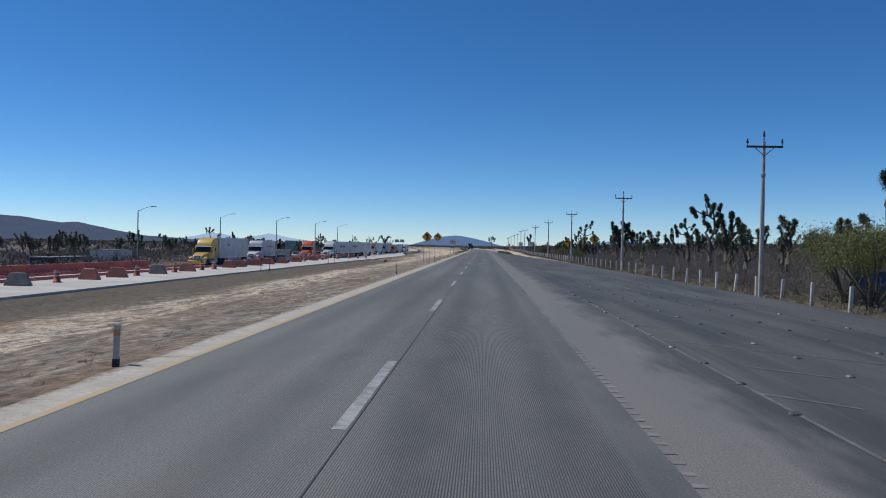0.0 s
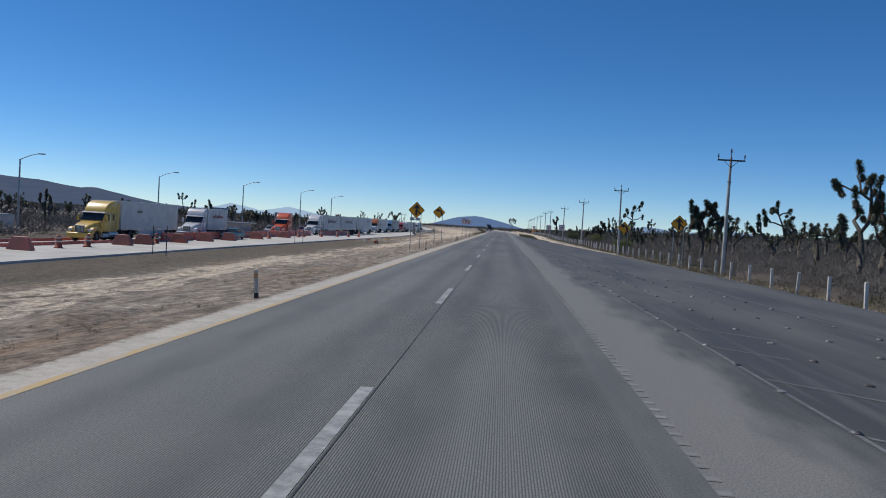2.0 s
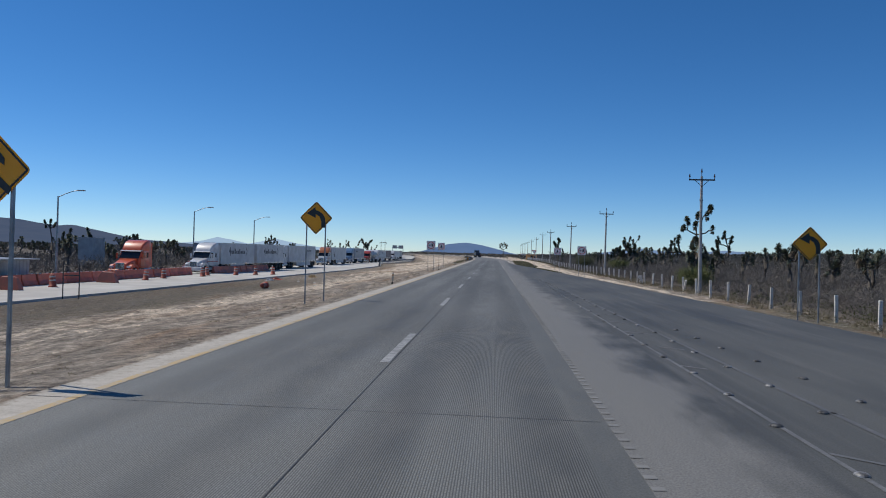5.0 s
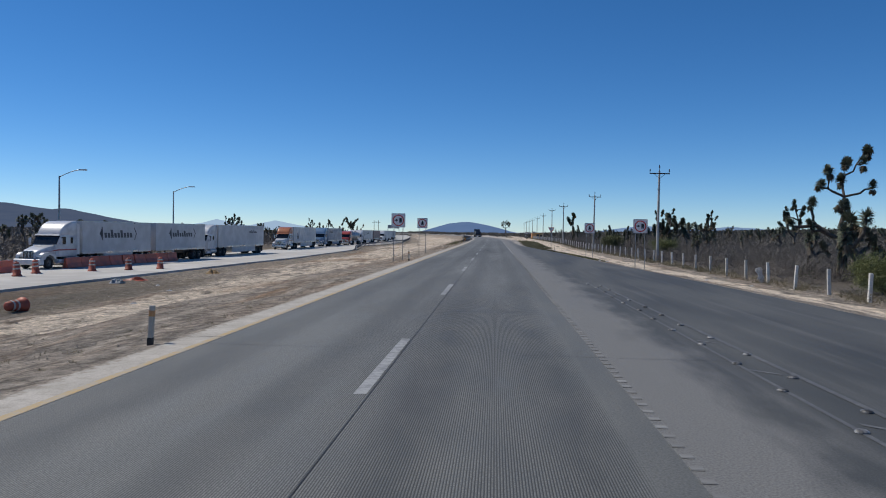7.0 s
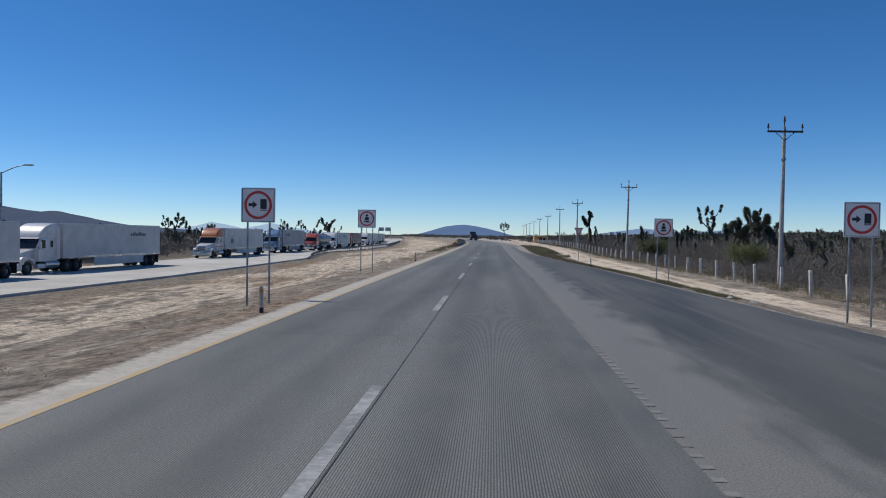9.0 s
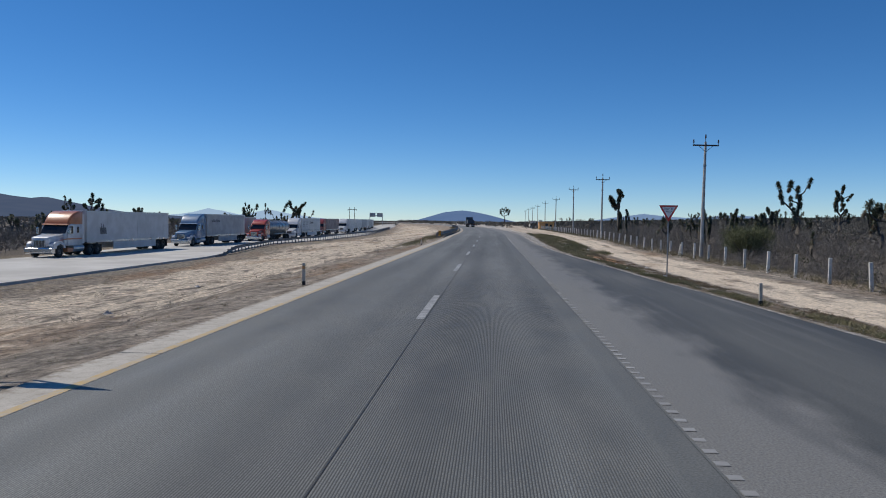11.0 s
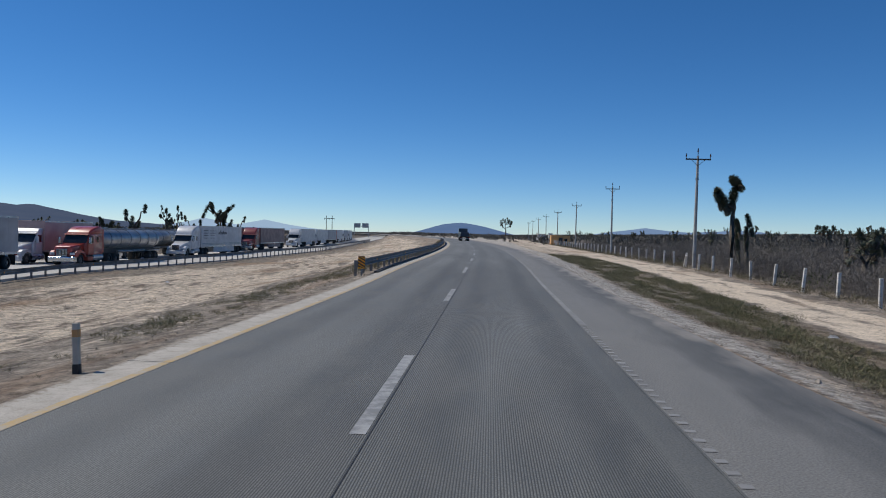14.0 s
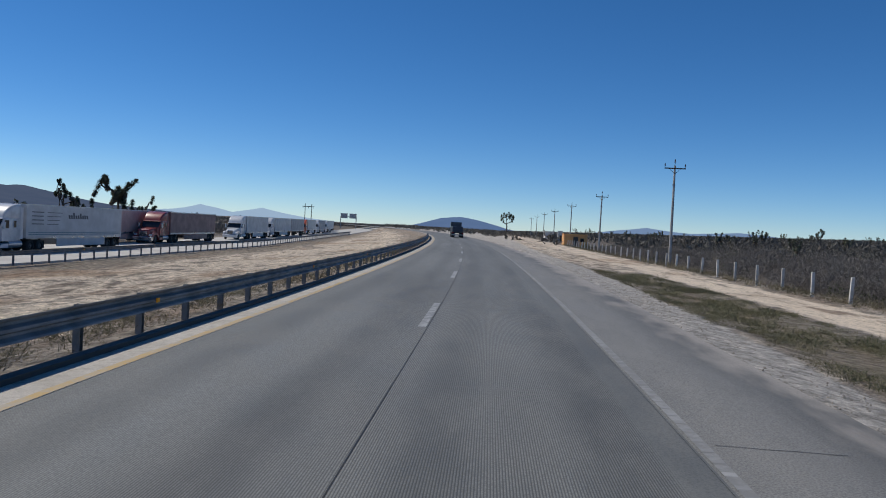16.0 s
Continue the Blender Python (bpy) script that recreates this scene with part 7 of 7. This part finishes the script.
rw = places_in(420, lambda y: (-7.6 + bend(y), -6.35 + bend(y), 0.8), 274, 420)
scatter("weeds", rw, rs.uniform(0.12, 0.4, len(rw)), 42, 70, (0.2, 0.008), M_weeds, "dry weeds and straw behind the guardrail", "weeds", shape=(1.0, 1.0))
lo = patches(3900, lambda y: (float(np.interp(y, [246, 256, 300, 330], [5.4, 5.6, 6.0, 6.6])), float(np.interp(y, [246, 256, 275, 312, 330], [8.0, 9.7, 10.6, 10.9, 10.3])), 1.0), 246, 326, -0.12)
scatter("grass", lo, rs.uniform(0.07, 0.2, len(lo)), 47, 30, (0.09, 0.010), M_turf, "low olive verge growth over the bare soil", "grass", shape=(1.5, 0.4))
tf = patches(260, lambda y: (6.8, 10.4, 1.0), 252, 326, 0.16)
scatter("grass", tf, rs.uniform(0.18, 0.42, len(tf)), 43, 90, (0.17, 0.010), M_grass, "darker olive tufts in the verge grass", "grass", shape=(1.2, 0.7))
bw = patches(420, lambda y: (-9.4 + bend(y), -7.0 + bend(y), 1.0), 255, 300, -0.1)
scatter("weeds", bw, rs.uniform(0.08, 0.24, len(bw)), 44, 60, (0.13, 0.006), M_grass, "dark olive weeds before the guardrail's end", "weeds", shape=(1.2, 0.8))
dk = places_in(14, lambda y: (-22, -7.5, 1.0), 5, 400) + [(-9.4, 246.5), (-9.1, 246.9)]
scatter("weeds", dk, rs.uniform(0.2, 0.38, len(dk)), 40, 90, (0.18, 0.007), M_scrub, "dark dead tumbleweeds on the central reservation", "weeds")


def palo_verde(x, y, h, w, label, seed, leaf=None, low=0.46):
    """A low spreading green desert tree with many thin limbs."""
    rng = np.random.RandomState(seed)
    t = tagged(empty("palo_verde_tree", pose(x, y, land(x, y))), label, "tree")
    bm = bmesh.new()
    tips = []
    for k in range(9):
        a = 2 * np.pi * k / 9 + rng.uniform(-0.3, 0.3)
        q = rng.uniform(0.5, 1.0)
        top = np.array([w * q * math.cos(a), w * q * math.sin(a), h * rng.uniform(0.6, 0.95)])
        pts = [(0, 0, -0.2), tuple(top * 0.25 + rng.uniform(-0.1, 0.1, 3)), tuple(top * 0.6 + rng.uniform(-0.2, 0.2, 3)), tuple(top)]
        limb(bm, pts, [0.11, 0.08, 0.05, 0.02], 6)
        tips += [top * f + rng.normal(0, 0.3, 3) for f in (0.6, 0.7, 0.8, 0.9, 0.97) if top[2] * f > (low - 0.1) * h]
    part("trunk", bm, M_trunk, t, smooth=True)
    V, F = [], []
    for c in tips + [np.array([rng.uniform(-w, w) * 0.8, rng.uniform(-w, w) * 0.8, h * rng.uniform(low, 0.9)]) for _ in range(44)]:
        for _ in range(190):
            p = c + rng.normal(0, 0.3, 3)
            d = rng.normal(0, 1, 3)
            d /= np.linalg.norm(d)
            s = np.cross(d, rng.normal(0, 1, 3))
            s /= np.linalg.norm(s)
            i = len(V)
            V += [tuple(p - s * 0.018), tuple(p + s * 0.018), tuple(p + d * 0.17)]
            F.append((i, i + 1, i + 2))
    o = new("crown", from_arrays("crown", V, F, [leaf or M_palo]))
    o.parent = t


palo_verde(18.9, 37.0, 4.3, 2.3, "feathery green palo verde tree behind the fence", 1, low=0.6)
palo_verde(20.3, 42.5, 4.3, 2.6, "feathery green palo verde tree behind the fence", 2, low=0.6)
palo_verde(19.8, 157.5, 1.7, 1.5, "low green desert bush beside the fence", 3)
palo_verde(20.4, 248.5, 2.6, 1.6, "olive green desert shrub behind the fence", 5, M_olive)
palo_verde(24.0, 224.0, 2.2, 1.7, "low green desert bush in the scrub", 4)


def scatter_stones(name, places, sizes, material, label):
    rng = np.random.RandomState(77)
    base = np.array([[1, 0, 0], [-1, 0, 0], [0, 1, 0], [0, -1, 0], [0, 0, 0.8], [0, 0, -0.6]], float)
    tri = np.array([[0, 2, 4], [2, 1, 4], [1, 3, 4], [3, 0, 4], [2, 0, 5], [1, 2, 5], [3, 1, 5], [0, 3, 5]])
    V, F = [], []
    for (x, y), s in zip(places, sizes):
        v = base * s * rng.uniform(0.6, 1.3, (6, 3))
        a = rng.uniform(0, 6.28)
        c, d = math.cos(a), math.sin(a)
        v = v @ np.array([[c, d, 0], [-d, c, 0], [0, 0, 1]])
        F.append(tri + len(V) * 6)
        V.append(v + [x, y, land(x, y) + 0.2 * s])
    return tagged(new(name, from_arrays(name, np.concatenate(V), np.concatenate(F), [material])), label, "stones", kind="stuff")


sp = places_in(3200, lambda y: (oppo_edge(y) + 1, -6.1 + bend(y), 0.8), 2, 400) + places_in(1500, lambda y: (asphalt_edge(y) + 0.1, 17, 1.3), 100, 400) + places_in(2500, lambda y: (asphalt_edge(y) - 0.1, asphalt_edge(y) + 1.8, 1.2), 215, 340)
scatter_stones("stones", sp, rs.uniform(0.010, 0.03, len(sp)) * (1 + 1.0 * (rs.uniform(size=len(sp)) > 0.97)), M_stone, "loose pale stones on the bare verges")


cl = patches(5200, lambda y: (oppo_edge(y) + 0.8, -6.2 + bend(y), 0.75), 4, 330, -0.05)
scatter_stones("clods", cl, rs.uniform(0.014, 0.036, len(cl)) * (1 + 0.8 * (rs.uniform(size=len(cl)) > 0.96)), M_clod, "dry brown clods of soil on the central reservation")


# ---- litter ----
def scrap(x, y, w, h, material, name, label, seed):
    """A crumpled sheet lying on the ground."""
    rng = random.Random(seed)
    bm = bmesh.new()
    n = 6
    g = [[bm.verts.new((w * (i / n - 0.5) * (1 + 0.2 * rng.random()), w * 0.8 * (j / n - 0.5), max(0, h * (rng.random() * math.sin(math.pi * i / n) * math.sin(math.pi * j / n) + 0.12)))) for j in range(n + 1)] for i in range(n + 1)]
    for i in range(n):
        for j in range(n):
            bm.faces.new((g[i][j], g[i + 1][j], g[i + 1][j + 1], g[i][j + 1]))
    bmesh.ops.solidify(bm, geom=list(bm.faces), thickness=0.012)
    ob = link(name, bm, material)
    ob.matrix_basis = pose(x, y, land(x, y) + 0.03, 0, 0, 57 * seed)
    return tagged(ob, label, "litter", "roadside litter")


bm = bmesh.new()
g_ = [[bm.verts.new((0.42 * (i / 5 - 0.5) * (1 + 0.25 * math.sin(4 * j)), 0.05 * math.sin(2.1 * i + 1.3 * j), 0.95 * j / 6)) for j in range(7)] for i in range(6)]
for i in range(5):
    for j in range(6):
        bm.faces.new((g_[i][j], g_[i + 1][j], g_[i + 1][j + 1], g_[i][j + 1]))
bmesh.ops.solidify(bm, geom=list(bm.faces), thickness=0.015)
sack = link("plastic_sack", bm, M_bag)
sack.matrix_basis = pose(16.35, 165.0, land(16.35, 165.0) + 0.02, -6, -16, 20)
tagged(sack, "torn white plastic sack hung up on the fence", "litter", "roadside litter")
tarp = empty("tarpaulin_shelter", pose(23.2, 43.5, land(23.2, 43.5), 0, 0, -12))
tagged(tarp, "blue tarpaulin shelter behind the green trees", "shelter")
bm = bmesh.new()
g_ = [[bm.verts.new((-1.9 + 3.8 * i / 10, 0.05 * math.sin(1.7 * i + 0.8 * j), 1.9 - 1.8 * j / 6 - 0.08 * math.sin(math.pi * i / 5) ** 2 * (j == 0))) for j in range(7)] for i in range(11)]
for i in range(10):
    for j in range(6):
        bm.faces.new((g_[i][j], g_[i + 1][j], g_[i + 1][j + 1], g_[i][j + 1]))
bmesh.ops.solidify(bm, geom=list(bm.faces), thickness=0.01)
part("sheet", bm, M_tarp, tarp)
for x in (-1.85, 0.0, 1.85):
    part("pole", tube_bm((x, 0.1, -0.2), (x, 0.1, 1.95), 0.03, n=6), M_trunk, tarp)
scrap(-22.2, 176.3, 1.4, 0.5, M_cardboard, "cardboard", "crushed tan cardboard on the reservation", 2)
scrap(-24.6, 168.5, 1.3, 0.3, M_orange, "plastic_net", "torn orange plastic netting on the reservation", 3)
scrap(-24.4, 165.5, 0.9, 0.5, M_bag, "plastic_sack", "crumpled white sack on the reservation", 4)
for k, (x, y) in enumerate(((9.4, 233.5), (9.6, 262.5), (12.5, 163.0), (8.9, 181.5), (9.3, 180.2), (6.4, 223.5), (6.8, 229.0), (6.6, 235.0), (-15.5, 150.0), (-17.5, 158.0), (-20.5, 163.0), (14.2, 160.5), (-12.0, 210.0), (-14.0, 222.0), (-20.0, 285.0), (7.6, 221.0))):
    scrap(x, y, 0.28, 0.12, M_bag, "plastic_bag", "small white scrap of plastic on the ground", 5 + k)
scrap(-7.6, 288.0, 0.8, 0.1, M_kerb, "tyre_scrap", "black strip of burst tyre by the guardrail", 40)
scrap(8.7, 118.0, 0.5, 0.15, M_kerb, "tyre_scrap", "black strip of burst tyre on the shoulder", 41)


# ---- buildings at the bend ----
def wayside_wall(x, y, w, d, h, wall, label, yaw=0):
    t = tagged(empty("wayside_building", pose(x, y, land(x, y) - 0.1, 0, 0, yaw)), label, "building")
    part("wall", box_bm(0, w, 0, d, 0, h, bevel=0.03), wall, t)
    part("parapet", box_bm(-0.1, w + 0.1, -0.1, d + 0.1, h, h + 0.18, bevel=0.03), wall, t)
    part("door", box_bm(w * 0.4, w * 0.4 + 1.0, -0.05, 0.0, 0.1, min(h - 0.2, 2.1)), M_dark_steel, t)
    part("window", box_bm(w * 0.7, w * 0.7 + 0.8, -0.04, 0.0, 1.0, min(h - 0.3, 1.8)), M_glass, t)


wayside_wall(15.2, 485, 2.4, 5, 2.9, M_wall_white, "small whitewashed flat-roofed roadside hut")
wayside_wall(16.1, 441, 5.0, 5, 2.5, M_wall_orange, "low ochre plastered roadside building with a flat roof")
wayside_wall(19.0, 487, 1.2, 2, 3.2, M_wall_white, "narrow whitewashed gate pier")



# ---- hills ----
def hill(name, bearing_pts, dist, depth, material, label, seed, rough):
    """A range as a relief: (x, height) along a line at that distance, falling away to front and back."""
    xs = np.linspace(bearing_pts[0][0], bearing_pts[-1][0], 150)
    hs = np.interp(xs, [p[0] for p in bearing_pts], [p[1] for p in bearing_pts])
    ks = np.linspace(-1, 1, 25)
    verts = []
    for j, k in enumerate(ks):
        for x, h in zip(xs, hs):
            nz = noise.fractal((x * 0.004, k * 2.2 + seed, seed), 0.9, 2.1, 6)
            f = max(0.0, 1 - abs(k)) ** 0.8
            z = h * f * (1 + 0.25 * nz * (1 - f)) + rough * nz * min(1.0, h / 25.0) * f - 4 * abs(k)
            verts.append((x, dist + k * depth, z))
    nx, ny = len(xs), len(ks)
    i = np.arange(nx * ny).reshape(ny, nx)
    faces = np.stack([i[:-1, :-1], i[:-1, 1:], i[1:, 1:], i[1:, :-1]], -1).reshape(-1, 4)
    me = from_arrays(name, verts, faces, [material])
    for f in me.polygons:
        f.use_smooth = True
    return tagged(new(name, me), label, "hill", kind="structure")


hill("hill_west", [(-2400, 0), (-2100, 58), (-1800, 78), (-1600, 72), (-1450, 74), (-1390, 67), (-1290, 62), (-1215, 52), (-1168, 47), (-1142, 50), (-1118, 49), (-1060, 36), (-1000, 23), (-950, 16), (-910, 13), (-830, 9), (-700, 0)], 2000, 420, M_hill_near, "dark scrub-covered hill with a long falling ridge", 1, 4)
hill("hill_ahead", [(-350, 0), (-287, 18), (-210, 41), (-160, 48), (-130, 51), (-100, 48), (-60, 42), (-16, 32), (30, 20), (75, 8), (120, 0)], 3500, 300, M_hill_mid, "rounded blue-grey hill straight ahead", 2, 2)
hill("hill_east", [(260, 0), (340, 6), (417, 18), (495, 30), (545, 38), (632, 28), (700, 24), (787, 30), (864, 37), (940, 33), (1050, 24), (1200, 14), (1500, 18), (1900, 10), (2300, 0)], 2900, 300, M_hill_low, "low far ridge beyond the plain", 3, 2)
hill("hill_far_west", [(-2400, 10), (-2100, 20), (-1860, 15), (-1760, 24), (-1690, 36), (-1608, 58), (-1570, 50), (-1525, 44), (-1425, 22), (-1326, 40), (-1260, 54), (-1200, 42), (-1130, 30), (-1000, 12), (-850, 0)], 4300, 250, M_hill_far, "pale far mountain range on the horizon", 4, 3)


# ---- small pieces of the road, last ----
def stud_mesh():
    bm = bmesh.new()
    prof = [(0.085, 0.0), (0.08, 0.014), (0.06, 0.028), (0.028, 0.036)]
    n = 12
    rings = [[bm.verts.new((a * math.cos(2 * math.pi * k / n), 0.9 * a * math.sin(2 * math.pi * k / n), h)) for k in range(n)] for a, h in prof]
    for p, q in zip(rings[:-1], rings[1:]):
        for k in range(n):
            bm.faces.new((p[k], p[(k + 1) % n], q[(k + 1) % n], q[k]))
    bm.faces.new(rings[-1])
    o = link("road_stud", bm, M_stud)
    me = o.data
    bpy.data.objects.remove(o)
    return me


STUD = stud_mesh()
for k in range(4):
    y = 3.4 + 0.95 * k
    while y < (150, 150, 108, 72)[k]:
        tagged(new("road_stud", STUD), "worn domed metal road stud on dark asphalt", "road stud", "road studs in the painted wedge").matrix_basis = pose(fan(k, y) + 0.04 * math.sin(7 * y), y, 0.004, 0, 0, 40 * y)
        y += 2.06


def ridge_mesh(material, h):
    bm = bmesh.new()
    prof = [(-0.06, 0.0), (-0.045, h), (0.04, h), (0.06, 0.0)]
    prism(bm, prof, -0.06, 0.06)
    o = link("rumble_ridge", bm, material)
    me = o.data
    bpy.data.objects.remove(o)
    return me


def row_x(y):
    return 1.92 + 0.035 * soft(240, 270, y) + bend(y)


RIDGE, FAINT = ridge_mesh(M_ridge, 0.006), ridge_mesh(M_ridge_faint, 0.009)
rows = [2.0 + 0.35 * k for k in range(1140)]
chosen = [y for y in rows if 118 <= y < 152 or 198 <= y < 233 or 250 <= y < 285]
for y in chosen[:300]:
    piece("rumble_ridge", RIDGE if y > 190 else FAINT, shoulder, pose(row_x(y), y, 0.005 + rise(y), 0, 0, 0))
src = np.array([v.co[:] for v in RIDGE.vertices])
fsrc = [tuple(p.vertices) for p in RIDGE.polygons]
V, F = [], []
for y in rows:
    if y in set(chosen[:300]):
        continue
    F += [tuple(i + len(V) for i in f) for f in fsrc]
    V += [(a + row_x(y), b + y, c + 0.005 + rise(y)) for a, b, c in src]
rest = new("rumble_ridges", from_arrays("rumble_ridges", V, F, [M_ridge, M_ridge_faint], [0 if V[f[0]][1] > 190 else 1 for f in F]))
rest.parent = shoulder
rest["kind"] = "stuff"
